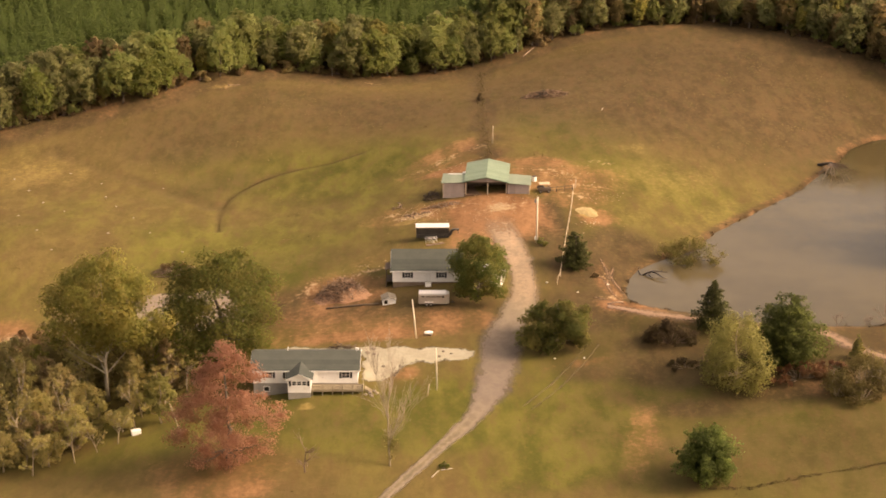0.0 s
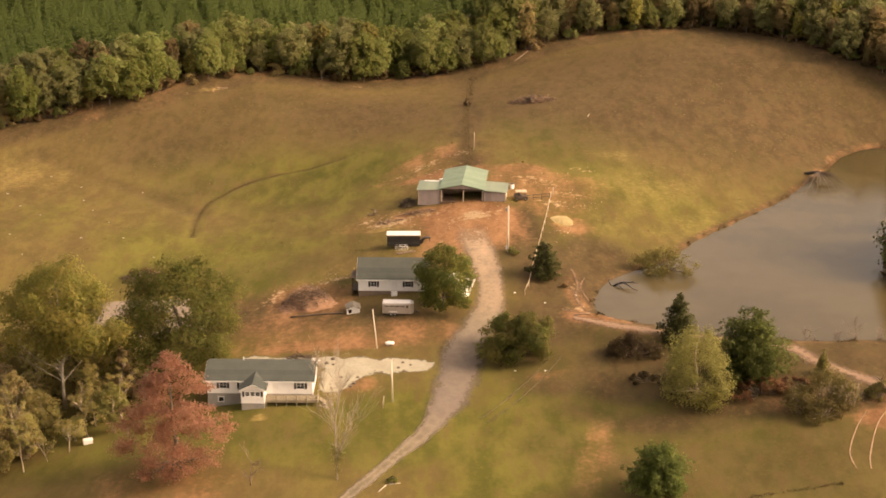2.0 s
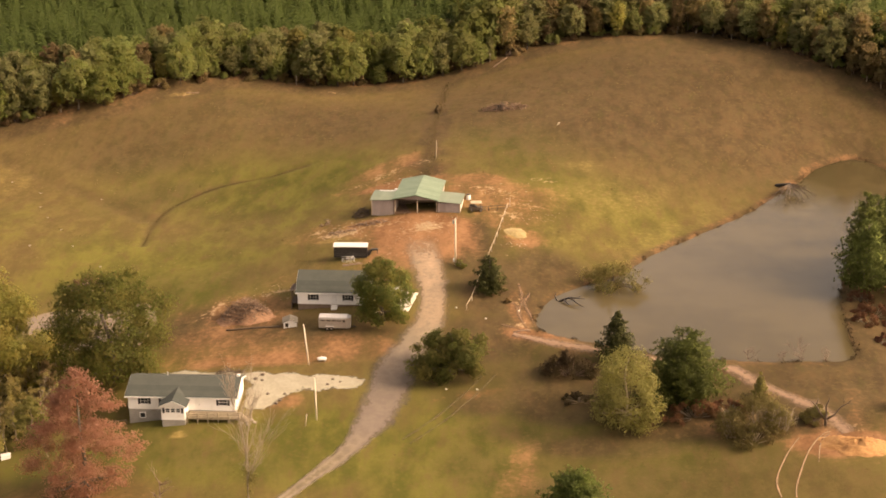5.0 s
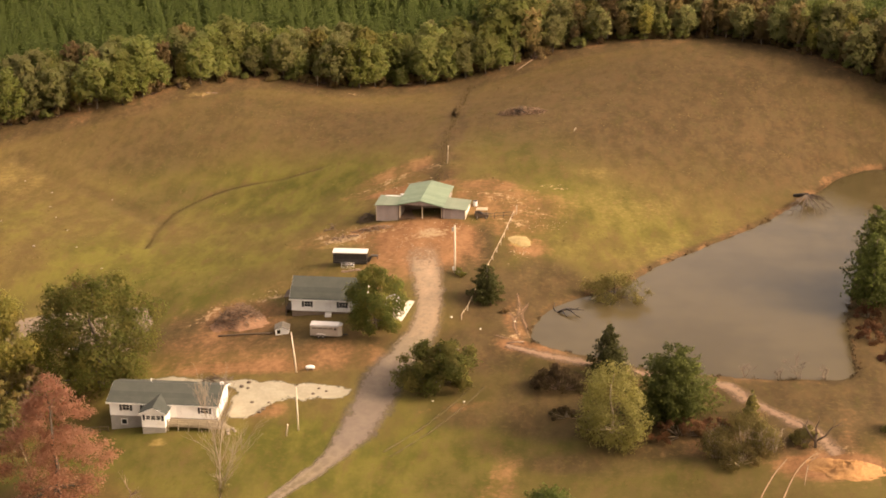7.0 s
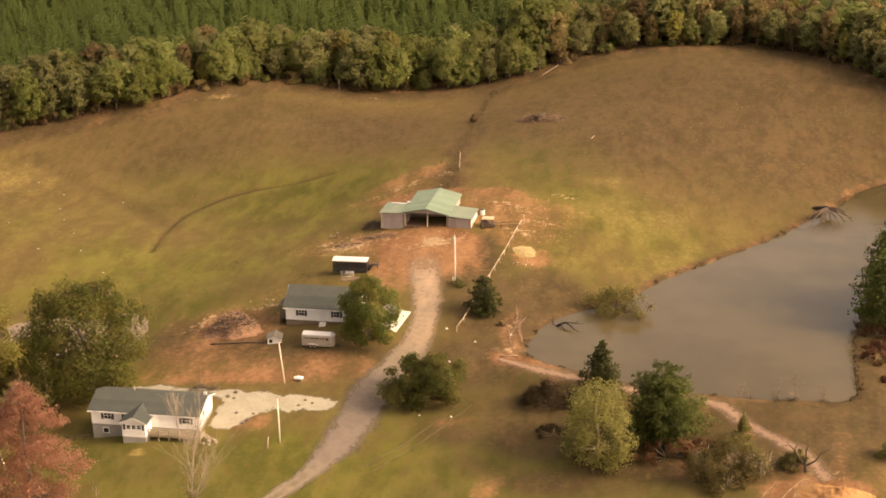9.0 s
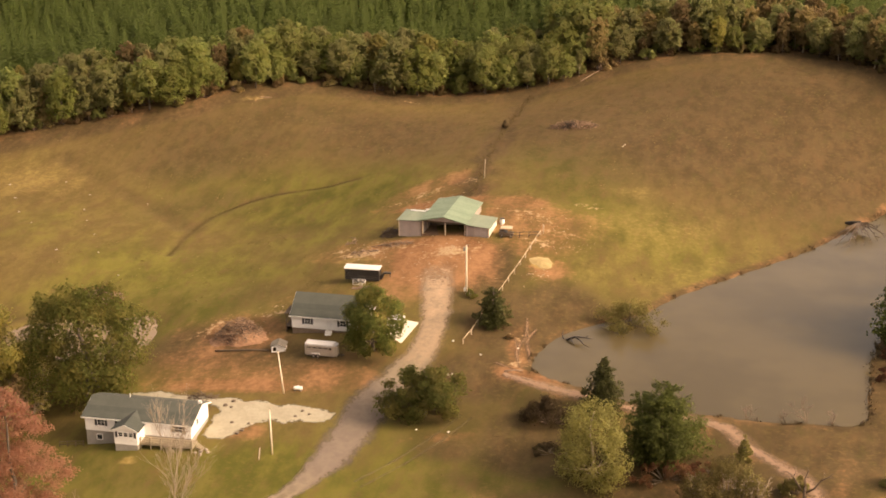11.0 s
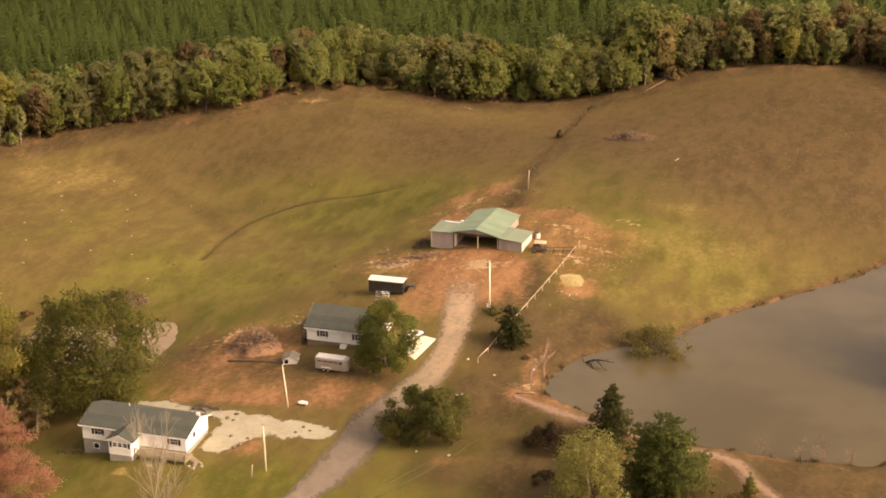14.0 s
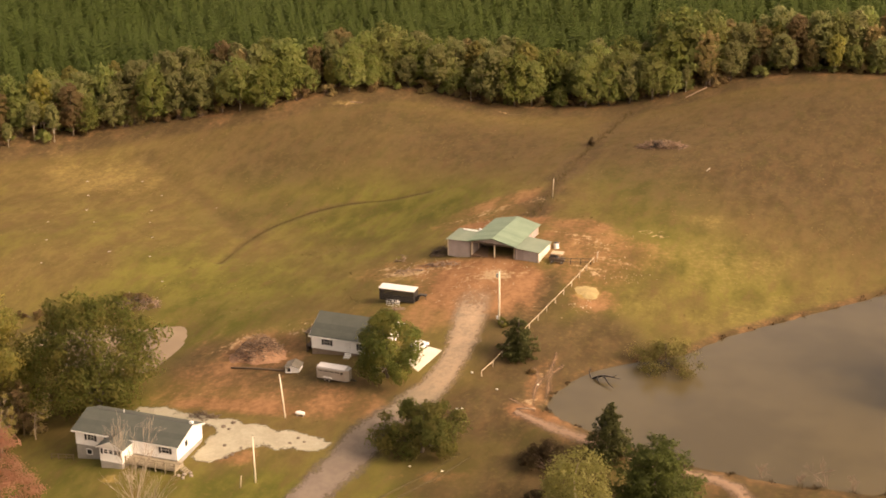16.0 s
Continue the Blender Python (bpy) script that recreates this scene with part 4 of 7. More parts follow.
M_RAIL = plain("pale_rail_wood", (0.38, 0.29, 0.19), (0.52, 0.42, 0.30), 0.85, fine=8)
M_DARKWOOD = plain("dark_wood", (0.07, 0.05, 0.035), (0.13, 0.09, 0.06), 0.85)
M_BLACKWOOD = plain("wet_black_wood", (0.022, 0.017, 0.013), (0.045, 0.034, 0.026), 0.7)
M_ROOTWOOD = plain("dry_root_wood", (0.155, 0.095, 0.062), (0.29, 0.19, 0.13), 0.9)
M_RUBBLE = plain("grey_rubble", (0.22, 0.18, 0.14), (0.38, 0.32, 0.26), 0.9)
# pole wood with its colour raised to offset the shaded side
M_PALEPOLE = plain("lightened_pole_wood", (0.60, 0.51, 0.39), (0.74, 0.65, 0.52), 0.85, fine=8, stretch=(6, 6, 0.5))
M_STRAW = plain("pale_straw", (0.32, 0.22, 0.14), (0.47, 0.36, 0.25), 0.95)
M_PALETWIG = plain("pale_grey_twigs", (0.34, 0.27, 0.19), (0.46, 0.38, 0.28), 0.9)
M_BARN_ROOF = ribbed("green_tin_roof", (0.140, 0.205, 0.143), (0.185, 0.255, 0.180), 1, 0.23, 0.65, 0.0, 0.02, dirt=(0.21, 0.23, 0.16))
M_LEAN_ROOF = ribbed("faded_green_tin_roof", (0.150, 0.195, 0.145), (0.195, 0.24, 0.175), 0, 0.23, 0.65, 0.0, 0.02, dirt=(0.27, 0.23, 0.16))
M_BARN_WALL = ribbed("grey_barn_sheet", (0.25, 0.21, 0.20), (0.34, 0.29, 0.275), 0, 0.3, 0.6, 0.0, 0.02, dirt=(0.36, 0.22, 0.14))
M_BARN_SUNNY_SIDE = ribbed("sunlit_barn_sheet", (0.62, 0.58, 0.50), (0.72, 0.68, 0.60), 1, 0.3, 0.5, 0.0, 0.02, dirt=(0.45, 0.33, 0.22))
M_ALU = plain("brushed_aluminium", (0.40, 0.38, 0.35), (0.50, 0.48, 0.45), 0.42, 0.7, relief=0.004, dirt=(0.36, 0.30, 0.24))
M_TRAILER_TOP = plain("white_trailer_top", (0.62, 0.59, 0.56), (0.72, 0.69, 0.66), 0.45)
M_BLACK = plain("black_steel", (0.016, 0.015, 0.015), (0.035, 0.032, 0.03), 0.5)
M_RUBBER = plain("rubber", (0.02, 0.02, 0.02), (0.035, 0.033, 0.03), 0.85)
M_GLASS = plain("dark_glass", (0.02, 0.024, 0.028), (0.03, 0.034, 0.038), 0.06)
M_CAR = plain("white_car_paint", (0.78, 0.78, 0.77), (0.74, 0.74, 0.73), 0.25, relief=0.001)
M_SAND = plain("yellow_sand", (0.27, 0.20, 0.09), (0.36, 0.275, 0.13), 0.95, fine=6, relief=0.06)
M_CLAY = plain("orange_clay", (0.34, 0.168, 0.066), (0.46, 0.25, 0.105), 0.95, large=0.4, fine=2.5, relief=0.22, dirt=(0.26, 0.13, 0.065))
M_ROOTS = plain("dark_clay_and_roots", (0.22, 0.115, 0.068), (0.35, 0.195, 0.115), 0.95, large=0.6, fine=2.2, relief=0.25, dirt=(0.12, 0.08, 0.05))
M_ROCK = plain("pale_rock", (0.45, 0.42, 0.36), (0.62, 0.58, 0.50), 0.9)
M_DARKROCK = plain("dark_rock", (0.10, 0.075, 0.055), (0.17, 0.13, 0.10), 0.9)
M_DARKDIRT = plain("barn_dirt", (0.13, 0.075, 0.045), (0.2, 0.12, 0.075), 0.95)
M_BARK = plain("grey_brown_bark", (0.10, 0.08, 0.06), (0.17, 0.14, 0.11), 0.9, fine=12, stretch=(4, 4, 0.8), relief=0.05)
M_PALEBARK = plain("pale_bark", (0.34, 0.29, 0.22), (0.50, 0.44, 0.35), 0.85, fine=6, dirt=(0.2, 0.16, 0.11))
M_TWIG = plain("grey_twigs", (0.25, 0.20, 0.15), (0.36, 0.29, 0.22), 0.9)
M_DEADWOOD = plain("dead_wood", (0.15, 0.10, 0.075), (0.30, 0.21, 0.15), 0.9)
L_OAK = foliage("oak_leaves", (0.180, 0.212, 0.064), (0.250, 0.280, 0.084), (0.255, 0.245, 0.080))
L_DARK = foliage("dark_oak_leaves", (0.085, 0.108, 0.026), (0.200, 0.225, 0.058), (0.240, 0.210, 0.058))
L_OLIVE = foliage("olive_leaves", (0.270, 0.255, 0.080), (0.380, 0.355, 0.116), (0.370, 0.305, 0.110))
L_WILLOW = foliage("willow_leaves", (0.170, 0.160, 0.052), (0.310, 0.285, 0.095), (0.290, 0.235, 0.090))
L_YELLOW = foliage("yellow_green_leaves", (0.200, 0.190, 0.066), (0.400, 0.370, 0.146), (0.32, 0.30, 0.10))
L_PINE = foliage("pine_needles", (0.068, 0.090, 0.026), (0.175, 0.210, 0.062), (0.140, 0.166, 0.046))
L_CEDAR = foliage("cedar_needles", (0.055, 0.064, 0.024), (0.135, 0.142, 0.050))
L_RUST = foliage("rust_red_needles", (0.430, 0.225, 0.140), (0.660, 0.395, 0.255), (0.570, 0.325, 0.205))
L_BROWN = foliage("brown_leaves", (0.190, 0.125, 0.064), (0.315, 0.212, 0.110), (0.235, 0.185, 0.074))
L_FAR = foliage("plantation_needles", (0.120, 0.166, 0.048), (0.162, 0.208, 0.062), (0.128, 0.158, 0.048), spread=0.4)
# woods' edge leaves, colour raised to stand in for haze and fill light
L_LIT_WOOD_GREEN = foliage("lit_woodland_green_leaves", (0.250, 0.285, 0.100), (0.305, 0.340, 0.118), (0.300, 0.285, 0.108), spread=0.5)
L_LIT_WOOD_GREY = foliage("lit_woodland_grey_leaves", (0.270, 0.276, 0.120), (0.318, 0.325, 0.140), (0.315, 0.285, 0.132), spread=0.5)
L_LIT_WOOD_BROWN = foliage("lit_woodland_brown_leaves", (0.285, 0.205, 0.104), (0.365, 0.272, 0.138), (0.31, 0.255, 0.114), spread=0.5)
L_SCRUB = foliage("twiggy_scrub_leaves", (0.145, 0.128, 0.048), (0.285, 0.245, 0.094), (0.21, 0.16, 0.066))
L_DIM_BROWN = foliage("dark_brown_brush_leaves", (0.078, 0.055, 0.032), (0.165, 0.118, 0.064), (0.125, 0.098, 0.044))
L_RED_BRUSH = foliage("red_brown_brush_leaves", (0.150, 0.068, 0.042), (0.255, 0.122, 0.074), (0.19, 0.105, 0.05))
L_BANK_PINE = foliage("shaded_pine_needles", (0.072, 0.092, 0.028), (0.168, 0.195, 0.058), (0.130, 0.148, 0.042))
L_SYCAMORE = foliage("thin_golden_green_leaves", (0.160, 0.168, 0.043), (0.325, 0.310, 0.088), (0.350, 0.275, 0.084))
# thicket leaves, colour lightened to make up for the big trees' shade
L_THICKET = foliage("lightened_olive_brush_leaves", (0.330, 0.292, 0.116), (0.500, 0.440, 0.180), (0.450, 0.355, 0.160))
L_DUN = foliage("lightened_dun_brush_leaves", (0.345, 0.250, 0.136), (0.515, 0.390, 0.215), (0.44, 0.37, 0.17))
L_STRAW = foliage("straw_tufts", (0.17, 0.125, 0.052), (0.27, 0.205, 0.09))
L_TUFT = foliage("brown_tufts", (0.075, 0.055, 0.024), (0.13, 0.097, 0.040))
L_YARD_OAK = foliage("yard_oak_leaves", (0.080, 0.100, 0.026), (0.190, 0.215, 0.060), (0.225, 0.200, 0.058))
L_WEED = foliage("dark_weeds", (0.075, 0.058, 0.026), (0.14, 0.105, 0.045))

# ---- ground, road, water ----
build_ground()
strip("road", [(-27, -4), (-23.4, 6), (-19, 14.8), (-14.4, 22.4), (-10.4, 29), (-6.6, 35.4), (-4.1, 41.6), (-2.4, 48.4), (-1.5, 55), (-0.6, 61.6), (1.8, 69), (3.9, 77.2), (4.0, 86), (2.8, 94.4), (1.1, 103.4), (-0.3, 112)],
      (2.5, 2.4, 2.4, 2.6, 3.9, 7.0, 9.4, 7.4, 6.2, 6.4, 7.0, 9.0), M_ROAD, 0.08, label="grey gravel farm road with two worn wheel tracks", fade=18.0, worn=((0, 0.3, 0.42, 1), (0.8, 0.6, 0, 0)), clay=((0, 0.34, 0.43, 0.6, 0.72, 1), (0, 0, -0.85, -0.7, 0.6, 1)))
sheet("pavement", [(-41.4, 62.6), (-37.6, 62.8), (-32.7, 61), (-27, 60), (-21.6, 59.8), (-15.6, 59), (-11.4, 58.6), (-7, 58), (-5.2, 56.4), (-6.2, 55), (-10.4, 54.2), (-15.4, 53.4), (-18, 52.2), (-19.2, 50.4), (-19.4, 47.6), (-22, 46.8), (-24.2, 47.4), (-24.6, 54), (-25, 56.6), (-33, 57.6), (-41, 60.4)],
      M_STONE, 0.09, 0.3, 0.7, "ragged yard of white crushed stone beside the house", "pavement", 1.7)
pool("water", POND, 0.0, M_WATER, "still grey farm pond reflecting the cloudy sky")
pool("water", POOL, POOL_LEVEL, M_MUD_WATER, "small tan muddy pool below the oak")


# ---- houses ----
def window(parent, x, y, z, w, h, shutters=True, panes=2, face=-1):
    """A sash window in a wall that runs along x, its outside towards -y; x, z: its middle."""
    win = part("window", boxes((x - w / 2 - 0.07, x - w / 2, y - 0.05, y + 0.12, z - h / 2 - 0.07, z + h / 2 + 0.07), (x + w / 2, x + w / 2 + 0.07, y - 0.05, y + 0.12, z - h / 2 - 0.07, z + h / 2 + 0.07),
                               (x - w / 2, x + w / 2, y - 0.05, y + 0.12, z + h / 2, z + h / 2 + 0.07), (x - w / 2, x + w / 2, y - 0.05, y + 0.12, z - h / 2 - 0.07, z - h / 2)), M_WHITE, parent, "white window frame")
    part("pane", boxes((x - w / 2, x + w / 2, y + 0.05, y + 0.07, z - h / 2, z + h / 2)), M_GLASS, win, "dark glass")
    bars = [(x - w / 2, x + w / 2, y + 0.02, y + 0.047, z - 0.03, z + 0.03)]
    bars += [(x - w / 2 + w * k / panes - 0.02, x - w / 2 + w * k / panes + 0.02, y + 0.022, y + 0.046, z - h / 2, z + h / 2) for k in range(1, panes)]
    part("muntin", boxes(*bars), M_WHITE, win)
    if shutters:
        for s in (-1, 1):
            cx = x + s * (w / 2 + 0.27)
            bm = boxes((cx - 0.19, cx + 0.19, y - 0.045, y - 0.003, z - h / 2 - 0.06, z + h / 2 + 0.06))
            for k in range(8):
                zz = z - h / 2 + (k + 0.5) * h / 8
                box(bm, cx - 0.14, cx + 0.14, y - 0.06, y - 0.045, zz - 0.03, zz + 0.03)
            part("shutter", bm, M_SHUTTER, win, "black louvred shutter")
    return win


def gable_roof(parent, x0, x1, y0, y1, z, rise, thick, material, trim, ridge=None):
    """A roof with its ridge along x; x0.. y1 are the eaves."""
    ym = (y0 + y1) / 2 if ridge is None else ridge
    for name, ya, yb in (("roof", y0, ym), ("roof", y1, ym)):
        bm = bmesh.new()
        prism(bm, [(ya, z), (yb, z + rise), (yb, z + rise + thick), (ya, z + thick)], 0, x0, x1)
        roof = part(name, bm, material, parent)
        bm = bmesh.new()
        s = -1 if ya < yb else 1
        box(bm, x0, x1, min(ya + s * 0.003, ya + s * 0.03), max(ya + s * 0.003, ya + s * 0.03), z - 0.14, z + thick * 0.8)
        part("fascia", bm, trim, roof, "white fascia board")
        for xa in (x0, x1):
            e = 0.03 if xa == x1 else -0.03
            bm = bmesh.new()
            prism(bm, [(ya, z - 0.10), (yb, z + rise - 0.10), (yb, z + rise + thick * 0.7), (ya, z + thick * 0.7)], 0, min(xa + e * 0.1, xa + e), max(xa + e * 0.1, xa + e))
            part("bargeboard", bm, trim, roof, "white bargeboard")
    part("ridge_cap", prism(bmesh.new(), [(ym - 0.16, z + rise + thick - 0.055), (ym, z + rise + thick + 0.015), (ym + 0.16, z + rise + thick - 0.055), (ym, z + rise + thick - 0.03)], 0, x0, x1), material, parent)


def house_by_road():
    """Long white house; origin at the front left corner of the wall, z 0 at the floor line."""
    X0, Y0, Z0 = -42.1, 45.1, -2.45
    h = thing("house", X0, Y0, Z0, 0, "long white single-storey house with grey-green shingle roof and front deck", "house")
    L, D, E, R = 17.1, 7.9, 2.30, 4.45
    g = -3.2
    part("wall", pierced(bmesh.new(), 0, (0, L), (0, E), (0, 0.15), [(2.05, 3.15, 0.95, 1.95), (5.35, 5.85, 0.95, 1.95), (14.55, 15.75, 0.95, 1.95), (10.6, 11.5, 0.0, 2.05)]), M_SIDING, h, "white lap siding")
    part("wall", pierced(bmesh.new(), 0, (0, L), (0, E), (D - 0.15, D), [(3.0, 4.2, 0.95, 1.95), (12.0, 13.2, 0.95, 1.95)]), M_SIDING, h)
    rise = 1.42
    for xa, xb, holes in ((0, 0.15, []), (L - 0.15, L, [(2.5, 3.3, 1.05, 2.0)])):
        part("wall", pierced(bmesh.new(), 1, (0.15, D - 0.15), (0, E), (xa, xb), holes), M_SIDING, h)
        bm = prism(bmesh.new(), [(0.0, E), (D, E), (R, E + rise * R / (R + 0.45))], 0, xa, xb)
        part("gable", bm, M_SIDING, h, "white siding gable")
    part("foundation", boxes((0.06, L - 0.06, 0.06, D - 0.06, g, -0.003)), M_BLOCK, h, "grey block basement wall")
    part("floor", boxes((0.16, L - 0.16, 0.16, D - 0.16, 0.0, 0.06)), M_SKIRT, h)
    gable_roof(h, -0.45, L + 0.4, -0.45, D + 0.3, E, rise, 0.12, M_SHINGLE, M_WHITE, R)
    window(h, 2.6, 0, 1.45, 1.1, 1.0)
    window(h, 5.6, 0, 1.45, 0.5, 1.0, panes=1)
    window(h, 15.15, 0, 1.45, 1.2, 1.0)
    for x in (3.6, 12.6):
        win = window(h, x, D - 0.12, 1.45, 1.2, 1.0, False)
    door = part("door", boxes((10.6, 11.5, 0.05, 0.10, 0.0, 2.05)), M_WHITE, h, "white front door")
    part("handle", cylinder(bmesh.new(), (11.38, 0.0, 1.0), (11.38, 0.05, 1.0), 0.035, 8), M_BLACK, door)
    # gable window and basement window
    gw = part("window", boxes((L - 0.10, L + 0.04, 2.44, 2.5, 0.98, 2.07), (L - 0.10, L + 0.04, 3.3, 3.36, 0.98, 2.07), (L - 0.10, L + 0.04, 2.5, 3.3, 2.0, 2.07), (L - 0.10, L + 0.04, 2.5, 3.3, 0.98, 1.05)), M_WHITE, h, "white window frame")
    part("pane", boxes((L - 0.08, L - 0.06, 2.5, 3.3, 1.05, 2.0)), M_GLASS, gw, "dark glass")
    bw = part("window", boxes((1.7, 1.8, -0.02, 0.07, -1.55, -0.55), (2.6, 2.7, -0.02, 0.07, -1.55, -0.55), (1.8, 2.6, -0.02, 0.07, -0.65, -0.55), (1.8, 2.6, -0.02, 0.07, -1.55, -1.45)), M_WHITE, h, "white basement window frame")
    part("pane", boxes((1.8, 2.6, 0.02, 0.055, -1.45, -0.65)), M_GLASS, bw)
    # porch room
    px0, px1, py = 5.9, 9.6, -3.0
    pf, pe, pr = -0.32, 2.12, 0.92
    pm = (px0 + px1) / 2
    porch = part("porch", pierced(bmesh.new(), 0, (px0, px1), (pf, pe), (py, py + 0.13), [(pm - 1.25, pm + 1.25, pf + 1.2, pf + 2.1)]), M_SIDING, h, "white gabled entrance porch")
    for xa in (px0, px1 - 0.13):
        part("wall", boxes((xa, xa + 0.13, py + 0.13, -0.002, pf, pe)), M_SIDING, porch)
    part("gable", prism(bmesh.new(), [(px0, pe), (px1, pe), (pm, pe + pr * 0.86)], 1, py, py + 0.13), M_SIDING, porch)
    part("foundation", boxes((px0 + 0.05, px1 - 0.05, py + 0.05, 0.05, g, pf - 0.002)), M_BLOCK, porch, "grey block base")
    for s in (-1, 1):
        xe = pm + s * ((px1 - px0) / 2 + 0.4)
        bm = prism(bmesh.new(), [(xe, pe - 0.12), (pm, pe + pr), (pm, pe + pr + 0.11), (xe, pe)], 1, py - 0.35, 2.3)
        roof = part("roof", bm, M_SHINGLE, porch, "grey-green shingle slope")
        bm = prism(bmesh.new(), [(xe, pe - 0.24), (pm, pe + pr - 0.12), (pm, pe + pr + 0.08), (xe, pe - 0.03)], 1, py - 0.39, py - 0.353)
        part("bargeboard", bm, M_WHITE, roof, "white bargeboard")
    for k in (-1, 0, 1):
        x, z = pm + k * 0.83, pf + 1.65
        win = part("window", boxes((x - 0.41, x - 0.30, py - 0.03, py + 0.1, z - 0.4, z + 0.4), (x + 0.30, x + 0.41, py - 0.03, py + 0.1, z - 0.4, z + 0.4), (x - 0.30, x + 0.30, py - 0.03, py + 0.1, z + 0.32, z + 0.4), (x - 0.30, x + 0.30, py - 0.03, py + 0.1, z - 0.4, z - 0.32)), M_WHITE, porch, "white window frame")
        part("pane", boxes((x - 0.30, x + 0.30, py + 0.04, py + 0.06, z - 0.32, z + 0.32)), M_GLASS, win)
        part("muntin", boxes((x - 0.3, x + 0.3, py + 0.0, py + 0.036, z - 0.025, z + 0.025)), M_WHITE, win)
    for s in (-1, 1):
        x = pm + s * 1.48
        part("shutter", boxes((x - 0.17, x + 0.17, py - 0.045, py - 0.003, pf + 1.2, pf + 2.1)), M_SHUTTER, porch, "black shutter")
    # vents on the roof
    for x in (5.4,):
        part("vent_pipe", cylinder(bmesh.new(), (x, R + 0.9, E + rise - 0.5), (x, R + 0.9, E + rise + 0.35), 0.07, 10), M_WHITE, h, "white roof vent pipe")
    part("vent_box", boxes((16.6, 17.1, R + 0.6, R + 1.0, E + rise - 0.4, E + rise + 0.25), bevel=0.03), M_WHITE, h, "white roof vent")
    # deck
    d = thing("deck", X0 + 9.75, Y0 - 2.35, Z0, 0, "weathered wooden front deck with railing on posts", "deck")
    dl, dd, dz = 8.3, 2.3, -0.12
    for k in range(16):
        part("deck_board", boxes((0, dl, k * dd / 16 + 0.005, (k + 1) * dd / 16 - 0.005, dz - 0.05, dz)), M_DECK, d)
    part("rim_joist", boxes((0, dl, -0.05, -0.002, dz - 0.28, dz - 0.01)), M_DECK, d)
    part("rim_joist", boxes((dl + 0.002, dl + 0.05, -0.05, dd, dz - 0.28, dz - 0.01)), M_DECK, d)
    for k in range(6):
        x = 0.08 + k * (dl - 0.16) / 5
        gz = land1(X0 + 9.75 + x, Y0 - 2.25) - Z0 - 0.1
        part("post", boxes((x - 0.07, x + 0.07, -0.19, -0.052, gz, dz + 0.98)), M_DECK, d)
    for zz in (0.92, 0.5, 0.12):
        part("rail", boxes((0, dl, -0.045, -0.005, dz + zz, dz + zz + 0.09)), M_DECK, d)
        part("rail", boxes((dl + 0.005, dl + 0.045, 0, dd, dz + zz, dz + zz + 0.09)), M_DECK, d)
    for k in range(42):
        x = 0.12 + k * (dl - 0.24) / 41
        part("baluster", boxes((x - 0.018, x + 0.018, -0.003, 0.03, dz + 0.005, dz + 0.94)), M_DECK, d)
    st = thing("steps", X0 + 18.25, Y0 - 1.6, Z0 - 1.0, 0, "wooden deck steps with pale stones at their foot", "steps")
    gz = land1(X0 + 18.9, Y0 - 1.0) - Z0 + 1.0
    for k in range(4):
        part("tread", boxes((k * 0.28, k * 0.28 + 0.3, 0, 1.1, 0.7 - k * 0.2, 0.75 - k * 0.2)), M_DECK, st)
    for y in (0.0, 1.06):
        part("stringer", prism(bmesh.new(), [(0, 0.7), (1.2, -0.1), (1.2, gz - 0.1), (0.9, gz - 0.1), (0, 0.4)], 1, y, y + 0.04), M_DECK, st)


